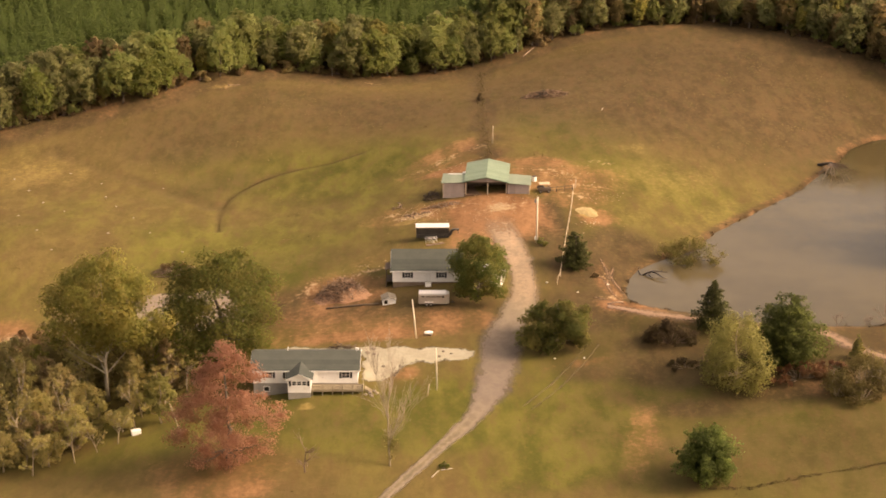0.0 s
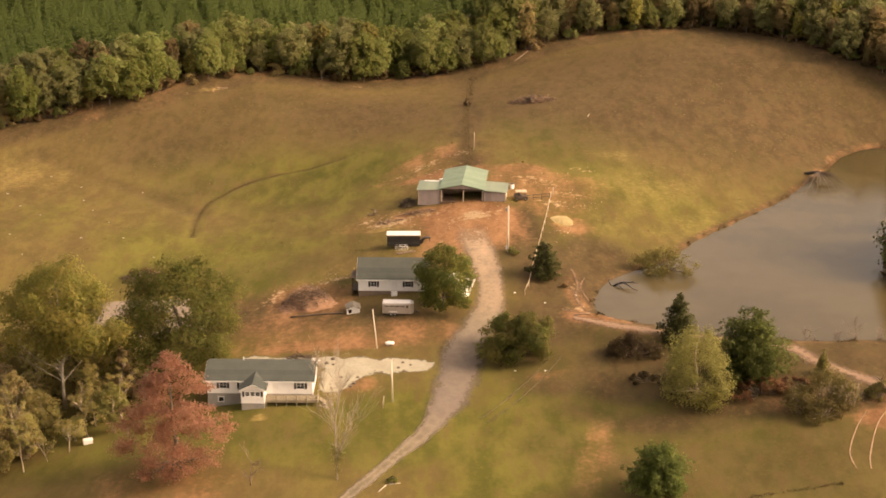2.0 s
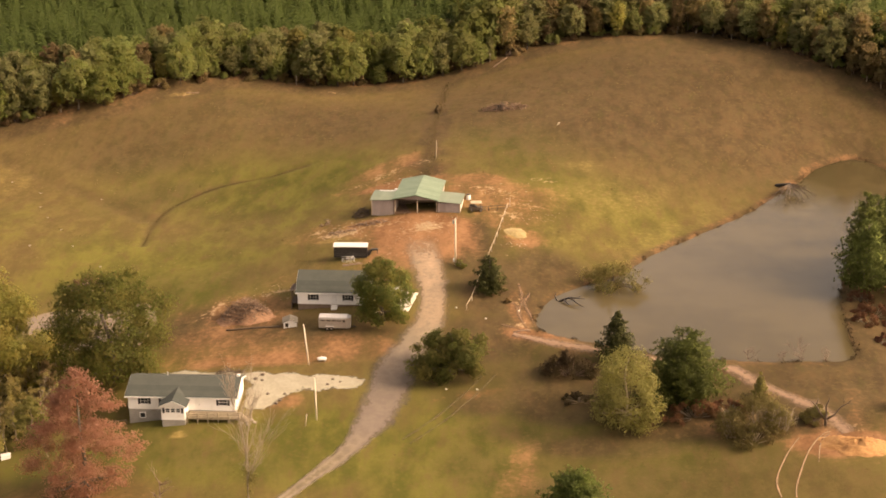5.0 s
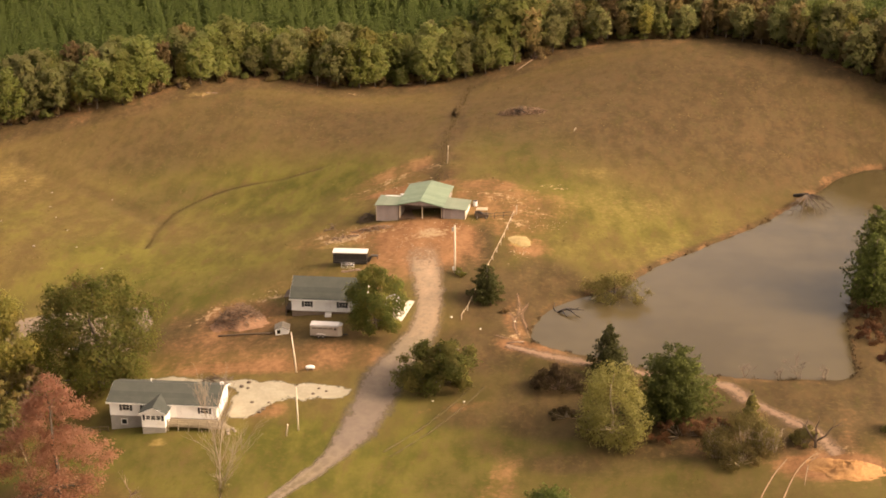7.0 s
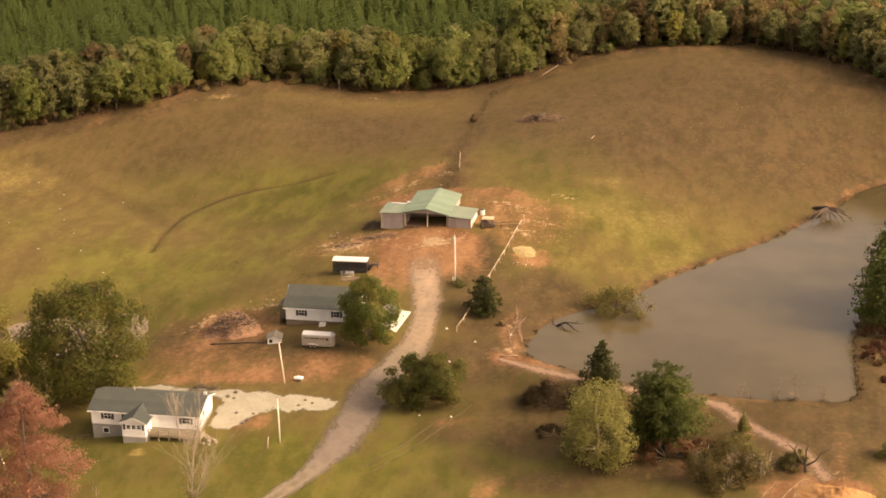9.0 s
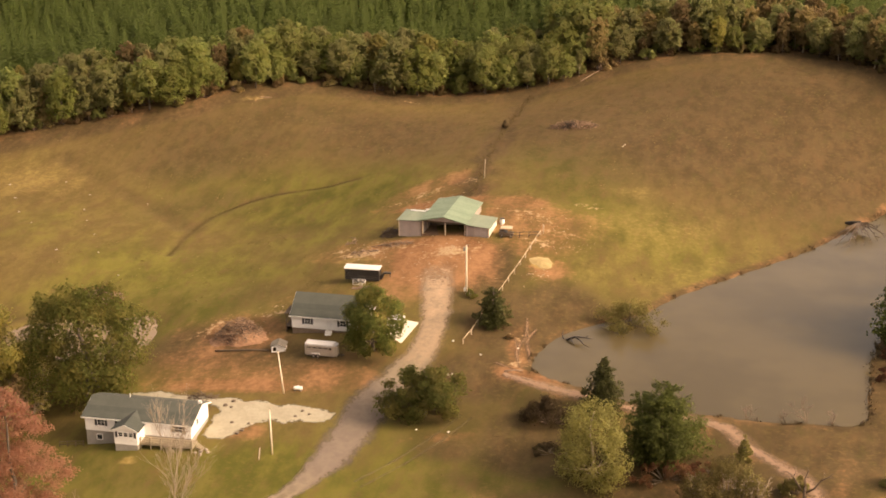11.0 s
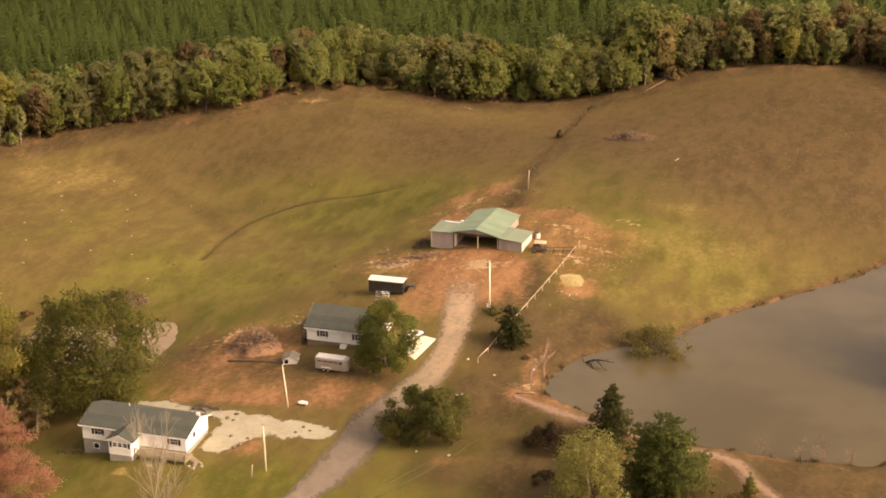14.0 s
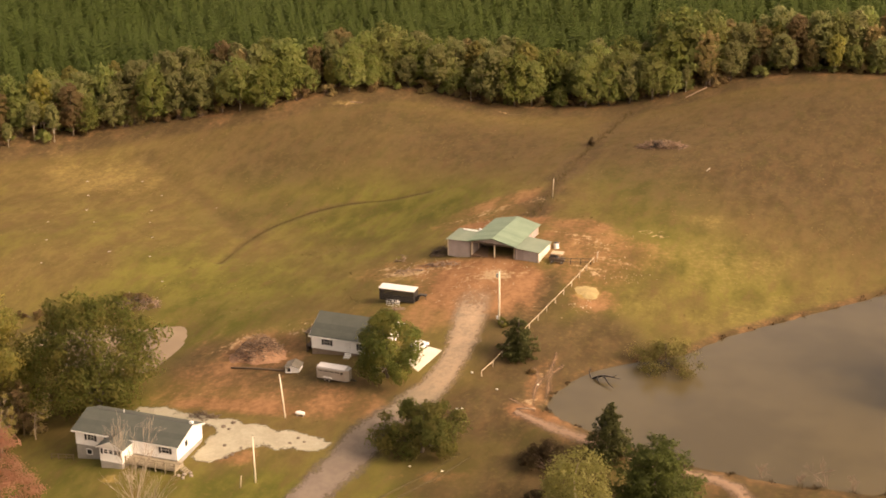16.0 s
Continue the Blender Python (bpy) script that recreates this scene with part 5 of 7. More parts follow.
def house_by_tree():
    X0, Y0, Z0 = -20.0, 82.6, 0.45
    h = thing("house", X0, Y0, Z0, 0, "white cottage with grey shingle roof and brown skirting", "house")
    L, D, E, rise = 12.6, 9.0, 2.2, 2.5
    part("wall", pierced(bmesh.new(), 0, (0, L), (0, E), (0, 0.15), [(2.3, 3.3, 0.85, 1.85), (6.1, 7.0, 0.0, 2.0), (8.5, 9.5, 0.85, 1.85)]), M_SIDING, h, "white lap siding")
    part("wall", pierced(bmesh.new(), 0, (0, L), (0, E), (D - 0.15, D), [(3.0, 4.2, 0.95, 1.9)]), M_SIDING, h)
    for xa, xb in ((0, 0.15), (L - 0.15, L)):
        part("wall", boxes((xa, xb, 0.15, D - 0.15, 0, E)), M_SIDING, h)
        part("gable", prism(bmesh.new(), [(0, E), (D, E), (D / 2, E + rise * D / (D + 0.8))], 0, xa, xb), M_SIDING, h)
    part("foundation", boxes((0.05, L - 0.05, 0.05, D - 0.05, -1.5, -0.003)), M_SKIRT, h, "brown skirting")
    part("floor", boxes((0.16, L - 0.16, 0.16, D - 0.16, 0.0, 0.06)), M_SKIRT, h)
    gable_roof(h, -0.35, L + 0.35, -0.4, D + 0.4, E, rise, 0.11, M_SHINGLE, M_WHITE)
    window(h, 2.8, 0, 1.35, 1.0, 1.0)
    window(h, 9.0, 0, 1.35, 1.0, 1.0)
    window(h, 3.6, D - 0.12, 1.42, 1.2, 0.95, False)
    door = part("door", boxes((6.1, 7.0, 0.05, 0.10, 0.0, 2.0)), M_WHITE, h, "white front door")
    part("handle", cylinder(bmesh.new(), (6.9, 0.0, 1.0), (6.9, 0.05, 1.0), 0.035, 8), M_BLACK, door)
    part("porch_lamp", boxes((6.5, 6.75, -0.12, -0.003, 1.9 + 0.15, 2.1 + 0.02), bevel=0.02), M_BLACK, h)
    st = thing("steps", X0 + 6.0, Y0 - 1.3, Z0 - 1.0, 0, "white painted front steps", "steps")
    for k in range(4):
        part("tread", boxes((0, 1.1, 1.25 - k * 0.3 - 0.3, 1.25 - k * 0.3, -0.2, 0.95 - k * 0.22)), M_WHITE, st)
    # side stoop
    sp = thing("side_porch", X0 - 1.25, Y0 + 0.5, Z0, 0, "narrow dark wooden side porch with roof", "porch")
    part("floor", boxes((0, 1.2, 0, 3.2, -0.15, 0.0)), M_DARKWOOD, sp)
    for x, y in ((0.05, 0.05), (0.05, 1.55), (0.05, 3.05)):
        part("post", boxes((x, x + 0.12, y, y + 0.12, -1.2, 2.25)), M_DARKWOOD, sp)
    part("roof", prism(bmesh.new(), [(-0.15, 2.22), (1.2, 2.5), (1.2, 2.58), (-0.15, 2.3)], 1, -0.2, 3.4), M_DARKWOOD, sp)
    part("rail", boxes((0.07, 0.12, 0.17, 3.05, 0.85, 0.93)), M_DARKWOOD, sp)
    part("skirt", boxes((0.02, 0.06, 0.0, 3.2, -1.2, -0.15)), M_SKIRT, sp)


def barn():
    a = -4.5
    b = thing("barn", -1.55, 121.9, 3.95, a, "open-fronted barn with green tin roof and side sheds", "barn")
    # main bay
    W, D, E, R = 4.15, 12.0, 2.95, 1.0
    g = -0.8
    for s in (-1, 1):
        bm = prism(bmesh.new(), [(s * (W + 0.4), E), (0, E + R), (0, E + R + 0.06), (s * (W + 0.4), E + 0.06)], 1, -0.45, D + 0.3)
        part("roof", bm, M_BARN_ROOF, b, "pale green ribbed tin")
        for k in range(5):
            y = 0.2 + k * (D - 0.5) / 4
            part("post", boxes((s * W - 0.1, s * W + 0.1, y - 0.1, y + 0.1, g, E)), M_POLE, b, "pale timber post")
        part("beam", boxes((s * W - 0.08, s * W + 0.08, -0.2, D, E - 0.25, E - 0.01)), M_DARKWOOD, b)
        for k in range(4):
            x = s * (0.6 + k * 1.1)
            part("rafter", prism(bmesh.new(), [(x - 0.05, E + R * (1 - abs(x) / (W + 0.4)) - 0.16), (x + 0.05, E + R * (1 - abs(x) / (W + 0.4)) - 0.16), (x + 0.05, E + R * (1 - abs(x) / (W + 0.4)) - 0.04), (x - 0.05, E + R * (1 - abs(x) / (W + 0.4)) - 0.04)], 1, -0.2, D), M_DARKWOOD, b)
        part("bargeboard", prism(bmesh.new(), [(s * (W + 0.42), E - 0.12), (0, E + R - 0.12), (0, E + R + 0.05), (s * (W + 0.42), E + 0.05)], 1, -0.50, -0.453), M_BARN_ROOF, b, "green trim")
        part("wall", boxes((s * W - 0.03, s * W + 0.03, 0.25, D, g, E - 0.25)), M_BARN_WALL, b)
    part("gable", prism(bmesh.new(), [(-W, E - 0.05), (W, E - 0.05), (0, E + R - 0.14)], 1, -0.05, 0.03), M_BARN_WALL, b, "grey-green gable sheet")
    part("post", boxes((0.25, 0.45, -0.1, 0.1, g, E)), M_POLE, b, "pale timber post")
    part("header", boxes((-W, W, -0.12, -0.055, E - 0.3, E - 0.05)), M_DARKWOOD, b)
    part("wall", boxes((-W, W, D - 0.06, D, g, E + 0.2)), M_BARN_WALL, b)
    part("partition", boxes((-W, W, 5.0, 5.08, g, 1.5)), M_DARKWOOD, b, "dark plank stall partition")
    part("dirt_floor", boxes((-W - 0.1, W + 0.1, 0.0, D, g, 0.06)), M_DARKDIRT, b)
    # side sheds
    for s, E2, top in ((-1, 2.45, 2.72), (1, 2.45, 2.78)):
        x0, x1, D2 = W + 0.12, W + 4.75, 5.8
        bm = prism(bmesh.new(), [(s * (x0 - 0.05), top), (s * (x1 + 0.3), E2), (s * (x1 + 0.3), E2 + 0.05), (s * (x0 - 0.05), top + 0.05)], 1, -0.35, D2 + 0.2)
        part("shed_roof", bm, M_LEAN_ROOF, b, "faded green ribbed tin")
        xa, xb = sorted((s * x0, s * x1))
        part("shed_wall", boxes((xa, xb, -0.03, 0.05, g, E2 - 0.02)), M_BARN_WALL, b, "lilac-grey ribbed sheet")
        # the sunward side is coloured paler to put sunlight on it
        part("shed_side", boxes((*sorted((s * (x1 - 0.06), s * x1)), 0.06, D2, g, E2 - 0.02)), M_BARN_SUNNY_SIDE if s > 0 else M_BARN_WALL, b, "ribbed sheet, coloured pale as in sunlight" if s > 0 else "")
        part("shed_back", boxes((xa, xb, D2 - 0.06, D2, g, E2 + 0.05)), M_BARN_WALL, b)
        for x in (x0 + 0.1, x1 - 0.1):
            part("corner_post", boxes((s * x - 0.08, s * x + 0.08, -0.12, -0.035, g, E2)), M_POLE if x > 6 else M_DARKWOOD, b)
    part("roof_plank", boxes((-W - 3.9, -W - 0.9, 5.1, 5.4, 2.66, 2.74)), M_WHITE, b, "white board lying on the shed roof")
    part("roof_plank", boxes((-W - 0.9, -W - 0.3, 5.4, 5.9, 2.8, 3.05)), M_WHITE, b)


house_by_road()
house_by_tree()
barn()

# ---- trees round the yard ----
tree("oak_tree", -4.3, 77.0, 12.2, 13.0, 1.0, ROUND, M_BARK, L_YARD_OAK, "full green oak beside the white cottage", 3, 30, 13000, 0.22, lump=0.8, scatter=0.16, hollow=0.45)
tree("oak_tree", 8.4, 58.6, 9.2, 13.4, 0.8, ROUND, M_BARK, L_YARD_OAK, "broad low green oak at the bend of the road", 4, 40, 13000, 0.22, squash=0.75, lump=0.6, scatter=0.2, hollow=0.3, up=0.3)
conifer("cedar_tree", 14.0, 88.0, 7.2, 6.6, 0.3, M_BARK, L_CEDAR, "small dark rounded cedar growing at the pale fence", 55, 4600, 0.22, 0.35, taper=0.45)
conifer("cedar_tree", 35.6, 62.6, 9.0, 7.6, 0.3, M_BARK, L_CEDAR, "dark pointed cedar on the pond bank", 6, 3600, 0.25, 0.25, taper=0.8)
tree("willow_tree", 36.4, 42.8, 13.4, 11.6, 0.3, BALL, M_PALETWIG, L_YELLOW, "yellow-green leafy tree below the pond", 27, 90, 12500, 0.19, squash=1.1, hollow=0.1, lump=0.4, scatter=0.4)
conifer("pine_tree", 45.6, 48.6, 12.2, 14.6, 1.0, M_BARK, L_PINE, "broad green pine below the pond dam", 8, 15000, 0.24, 0.35, taper=0.4, trunk=0.25)
conifer("pine_tree", 27.8, 17.0, 9.0, 11.0, 1.2, M_BARK, L_PINE, "young bushy green pine in the pasture", 9, 10000, 0.23, 0.3, taper=0.4)
conifer("cedar_tree", 57.6, 49.2, 4.6, 3.0, 0.2, M_BARK, L_WILLOW, "little olive cedar on the dam path", 10, 1400, 0.2)
for k, (x, y, h, w, n) in enumerate(((51.6, 36.8, 6.4, 6.5, 2200), (55.6, 38.4, 9.2, 8.4, 3600), (58.6, 37.6, 6.4, 5.6, 1900), (55.0, 35.0, 4.2, 8.0, 1800))):
    shrub("bush", x, y, h, w, L_SCRUB, M_PALETWIG, "loose olive brush in the thicket below the dam", 311 + k, n, 0.17, w * 0.8, 22, "thicket below the dam", 0.0)
for k, (x, y, h) in enumerate(((52.5, 36.5, 5.5), (56.5, 38.0, 6.5), (60.0, 37.5, 5.0))):
    bare_tree("bare_bush", x, y, h, 0.7, M_TWIG, "bare twigs standing in the olive thicket", 300 + k, 4, 1, 2, "bare brush below the dam", "bush", thin=0.02)
shrub("bush", 28.0, 59.0, 5.4, 11.0, L_DIM_BROWN, M_DEADWOOD, "dark brown thicket of brush under the dam", 12, 5200, 0.18, 6.0, 40, hollow=0.0)
shrub("bush", 46.8, 43.6, 3.4, 15.5, L_RED_BRUSH, M_TWIG, "red-brown brush beneath the pine", 13, 5200, 0.17, 8.0, 40, hollow=0.0)
shrub("bush", 52.5, 45.0, 2.2, 9.0, L_RED_BRUSH, M_TWIG, "red-brown brush beside the dam path", 41, 2200, 0.17, 5.0, 22, hollow=0.0)
shrub("bush", 29.6, 50.4, 2.0, 8.0, L_DIM_BROWN, M_TWIG, "low dark brush beside the yellow-green tree", 42, 2200, 0.17, 6.0, 22, hollow=0.0)
shrub("bush", 64.8, 39.8, 3.4, 5.6, L_SCRUB, M_TWIG, "low olive brush by the dam path", 14, 1800, 0.2, 4.0, 16, hollow=0.0)
shrub("bush", 79.0, 44.0, 4.2, 5.0, L_YELLOW, M_TWIG, "yellowing bush on the red bank", 15, 1600, 0.22)
dead = thing("dead_tree", 66.2, 38.6, land1(66.2, 38.6) - 0.1, 0, "dead tree with crooked black forked boughs", "tree")
dead.scale = (0.82, 0.82, 0.82)
tubes("trunk", [[(0, 0, 0, 0.34), (-0.1, 0, 1.2, 0.28), (0.0, 0.1, 2.6, 0.22)]], M_DARKWOOD, dead, 7)
for bough in ([(0, 0, 1.1, 0.2), (-1.2, 0.2, 2.6, 0.17), (-2.1, 0.1, 4.2, 0.13), (-3.2, 0.3, 5.0, 0.09), (-3.9, 0.2, 4.8, 0.04)], [(-2.1, 0.1, 4.2, 0.1), (-1.7, 0.3, 5.2, 0.07), (-1.9, 0.4, 6.0, 0.03)],
              [(0, 0.1, 2.4, 0.2), (-0.2, 0, 4.0, 0.16), (0.3, 0.2, 5.4, 0.09), (0.1, 0.2, 6.2, 0.04)], [(0, 0, 1.4, 0.2), (1.4, -0.2, 2.4, 0.17), (2.4, 0, 3.9, 0.13), (3.6, 0.2, 4.6, 0.10), (4.3, 0.1, 5.4, 0.04)],
              [(2.4, 0, 3.9, 0.1), (3.0, -0.3, 5.2, 0.07), (2.7, -0.4, 6.0, 0.03)], [(3.6, 0.2, 4.6, 0.08), (4.6, 0.3, 4.5, 0.03)]):
    tubes("bough", [bough], M_DARKWOOD, dead, 6)
tree("sycamore_tree", -67.8, 54.5, 27.2, 20.5, 10.8, ROUND, M_PALEBARK, L_SYCAMORE, "tall sycamore with pale trunk and thinning green crown", 17, 64, 19000, 0.27, 0.32, hollow=0.3, lump=0.75, scatter=0.18)
tree("oak_tree", -49.3, 62.8, 21.4, 21.0, 1.6, ROUND, M_BARK, L_DARK, "huge dark green oak behind the house", 18, 90, 21000, 0.28, 0.6, hollow=0.35, lump=0.65, scatter=0.2, up=0.3)
tree("cypress_tree", -43.8, 23.4, 21.8, 16.0, 1.4, TIERED, M_BARK, L_RUST, "rust-red autumn cypress on the lawn", 19, 130, 23000, 0.18, 0.4, squash=0.40, hollow=0.0, flat=0.7, lump=0.4, scatter=0.35, up=0.5)
slim = bare_tree("bare_tree", -19.3, 21.5, 24.0, 0.26, M_TWIG, "slim leafless tree with a few dead leaves low on its stem", 20, 1, 5, 3, thin=0.013, stout=0.42, lean=(0.05, 0.27))
leafy("foliage", leaf_cloud(np.random.RandomState(19), [(0.1, 0.5, 1.4), (0.2, 0.9, 3.0), (-0.3, 1.3, 4.4), (0.6, 1.0, 3.8), (0.3, 1.8, 6.0)], [0.8, 1.2, 1.1, 1.0, 0.8], 420, 0.14, hollow=0.0), L_SCRUB, slim)
bare_tree("sapling", -32.1, 20.4, 7.4, 0.7, M_DEADWOOD, "small bare sapling on the lawn", 21, 1, 3, thin=0.024, stout=1.2)
for k, (x, y, h, w, mat_, lab) in enumerate((
        (-76, 38, 9, 9, L_THICKET, "sparse olive scrub tree in the thicket"), (-69.5, 36.5, 6.5, 7.5, L_THICKET, "scrubby olive bush in the thicket"), (-81, 50, 10, 9, L_THICKET, "tall thin scrub tree in the thicket"),
        (-62.5, 50, 8.5, 7, L_THICKET, "grey-green scrub tree by the oak"), (-74, 47, 9.5, 8, L_DUN, "brownish scrub tree in the thicket"), (-56.8, 41.5, 7.5, 6.5, L_YELLOW, "yellow-green young tree beside the cypress"),
        (-61, 61, 9, 8, L_SYCAMORE, "dark scrub tree under the oak"), (-87, 43, 9, 10, L_THICKET, "olive scrub tree at the thicket edge"), (-88, 31, 7.5, 9, L_THICKET, "grey-green scrub in the hollow"), (-80, 30, 6, 8, L_THICKET, "low olive scrub in the hollow"), (-63, 40.5, 3.6, 7, L_THICKET, "olive scrub beside the white chest"), (-73, 31, 5, 9, L_THICKET, "low olive scrub at the lawn edge"), (-84, 58, 10, 9, L_THICKET, "tall olive scrub tree in the thicket"), (-57.5, 54, 8, 7, L_DUN, "brown scrub tree under the oak"))):
    tree("scrub_tree", x, y, h * 1.25, w * 0.9, 1.6, EGG, M_PALETWIG, mat_, lab, 40 + k, 34, 3200, 0.23, 0.13, hollow=0.0, group="thicket by the hollow", lump=0.15, scatter=0.35, up=1.0)
_r = random.Random(5)
SCRUB, HOLLOW = [], np.array([(-92, 24), (-74, 30), (-68, 38), (-59, 44), (-54.5, 50), (-56, 60), (-62, 70), (-78, 71), (-94, 66)], float)
while len(SCRUB) < 56:
    x, y = _r.uniform(-94, -54), _r.uniform(24, 71)
    if inside_distance(x, y, HOLLOW) > 0 and all((x - a) ** 2 + (y - b) ** 2 > 10 for a, b in SCRUB):
        SCRUB.append((x, y))
for k, (x, y) in enumerate(SCRUB):
    h = _r.uniform(4.0, 8.2) * (1.35 if y > 52 else 1.0) * (0.5 if abs(x + 66 + (54 - y) * -0.2) < 3 and y < 55 else 1.0)
    mat_, lab = ((L_SYCAMORE, "soft golden-green scrub in the thicket"), (L_THICKET, "grey-green brushy scrub in the thicket"), (L_THICKET, "pale olive brushy scrub in the thicket"), (L_DUN, "dull brown brushy scrub in the thicket"))[_r.choice((0, 0, 1, 1, 2, 2, 3))]
    tree("scrub_tree", x, y, h, h * _r.uniform(0.85, 1.2), 0.3, EGG, M_PALETWIG, mat_, lab, 500 + k, 24, int(230 * h), 0.23, 0.08, hollow=0.0, group="thicket by the hollow", lump=0.12, scatter=0.3, up=1.1)
for k, (x, y, h) in enumerate(((-72, 55, 9), (-58, 66, 9), (-79, 42, 8.5), (-60.5, 45, 7), (-70, 42, 9), (-75, 52, 10), (-63, 57, 9), (-83, 36, 8), (-77, 33, 7), (-57, 60, 8), (-66, 34, 9), (-72, 38, 11), (-78, 37, 11), (-84, 42, 10), (-61, 41, 9), (-57, 47, 9), (-54, 52, 9), (-69, 31, 8), (-75, 28, 8), (-88, 36, 10), (-63, 36, 8), (-80, 46, 12), (-58, 57, 11))):
    bare_tree("bare_scrub_tree", x, y, h * 1.1, 0.5, M_PALETWIG, "grey leafless scrub tree in the thicket", 60 + k, 1, 2, group="thicket by the hollow", leaves=L_THICKET, leaf_count=700, thin=0.024)
shrub("bush", -62.4, 99.5, 2.8, 9.5, L_BROWN, M_TWIG, "red-brown brush heap in the pasture", 22, 1800, 0.18, 5.0, 16, hollow=0.0)
shrub("bush", -79, 91, 2.2, 8, L_BROWN, M_TWIG, "brown brush by the muddy pool", 23, 1200, 0.18, 4.0, 14, hollow=0.0)
shrub("bush", -86, 78, 2.4, 8, L_BROWN, M_TWIG, "brown brush on the bare clay", 24, 1200, 0.18, 5.0, 14, hollow=0.0)
shrub("bush", -0.6, 187.5, 2.6, 2.2, L_DIM_BROWN, M_DARKWOOD, "lone dark bush on the fence row", 25, 420, 0.16, None, 7)
# pond
tree("willow_bush", 36.4, 95.2, 5.6, 12.5, 0.9, ROUND, M_DARKWOOD, L_WILLOW, "leafy willow bush standing in the shallow water", 26, 46, 4200, 0.18, 0.16, hollow=0.0, squash=0.7, scatter=0.4, sink=0.0, category="bush")
snag = thing("snag", 28.0, 87.0, -0.6, 0, "dead black forked branch sticking out of the pond", "dead wood")
for arm in ([(-1.9, 0.2, 0.2, 0.2), (-0.6, 0, 1.1, 0.2), (0.4, 0.1, 1.4, 0.17), (1.8, 0.2, 1.3, 0.11), (3.2, 0.1, 1.2, 0.05)], [(0.1, 0, 1.4, 0.15), (1.0, -0.9, 1.4, 0.12), (1.9, -2.2, 1.1, 0.08), (2.8, -2.8, 0.9, 0.04)],
            [(-0.6, 0, 1.1, 0.13), (-0.2, -1.0, 0.9, 0.09), (0.3, -1.9, 0.7, 0.05)], [(-1.6, 0.2, 0.3, 0.15), (-2.2, 0.9, 1.2, 0.09), (-2.0, 1.4, 1.9, 0.04)], [(1.8, 0.2, 1.3, 0.08), (2.5, 0.5, 1.7, 0.03)]):
    tubes("branch", [arm], M_BLACKWOOD, snag, 6)
drift = thing("dead_tree", 75.6, 152.0, -0.2, 0, "fallen tree fanning its bare crown out over the water", "tree")
tubes("trunk", [[(-1.8, 1.6, 0.5, 0.42), (-0.4, 0.4, 1.2, 0.38), (0.8, -0.6, 1.7, 0.3)]], M_BLACKWOOD, drift, 7)
_r = random.Random(12)
for tx, ty in ((-4.6, -9.0), (-3.8, -11.8), (-2.0, -12.4), (-0.4, -10.6), (1.4, -11.0), (2.8, -9.2), (4.2, -7.6), (5.4, -5.4), (5.0, -2.6)):
    top = [np.array([0.6 * (1 - f) + tx * f + _r.uniform(-0.25, 0.25) * f, -0.4 * (1 - f) + ty * f, 1.5 + 2.6 * f * (1 - f) - 1.0 * f]) for f in (0, 0.25, 0.5, 0.75, 1)]
    twig = [[(*q, 0.16 * (1 - f) + 0.03) for q, f in zip(top, (0, 0.25, 0.5, 0.75, 1))]]
    for _ in range(9):
        a, g = _r.uniform(0.3, 3.9), _r.uniform(0, 6.28)
        k = int(a)
        q = top[k] * (1 - a + k) + top[min(k + 1, 4)] * (a - k)
        e = q + np.array([tx, ty, 0]) * 0.14 * _r.uniform(0.6, 1.3) + np.array([math.cos(g), math.sin(g) * 0.6, 0.3]) * _r.uniform(0.5, 1.3)
        twig.append([(*q, 0.05), (*(0.5 * (q + e) + [0, 0, 0.1]), 0.04), (*e, 0.02)])
    tubes("bough", twig, M_DARKWOOD, drift, 5)
for k, (x, y, h) in enumerate(((62.5, 63.6, 3.0), (66.5, 63.8, 5.6), (70, 63.6, 3.2), (57.5, 63.4, 3.8))):
    bare_tree("bare_bush", x, y, h, 0.7, M_DEADWOOD, "bare grey shoreline brush", 80 + k, 3, 1, 2, "brush on the pond shore", "bush", thin=0.014, stout=0.6)
for k, (x, y, h, w) in enumerate(((81.5, 93, 15, 11), (82.5, 101, 17, 11), (88, 99, 16, 10), (90, 88, 13, 8), (86, 108, 15, 9), (95, 95, 15, 9), (97, 108, 15, 9), (91, 118, 14, 8), (103, 125, 14, 8))):
    conifer("pine_tree", x, y, h, w, 2.5, M_BARK, L_BANK_PINE, "tall green pine on the far pond bank", 90 + k, 4200, 0.32, 0.3, "pines on the pond bank", 0.6, 0.25)

for k, (x, y, h, w) in enumerate(((79.5, 80, 2.6, 7), (82, 85, 3.6, 8), (80.5, 90, 3.0, 6), (80.2, 85, 2.2, 6), (86, 82, 2.8, 7), (84, 76, 2.2, 6), (89, 78, 2.6, 7), (81.5, 72, 1.8, 5))):
    shrub("bush", x, y, h, w, L_RED_BRUSH, M_TWIG, "red-brown brush under the pines on the bank", 330 + k, 1500, 0.18, w * 0.8, 16, "brush on the pine bank", 0.0)


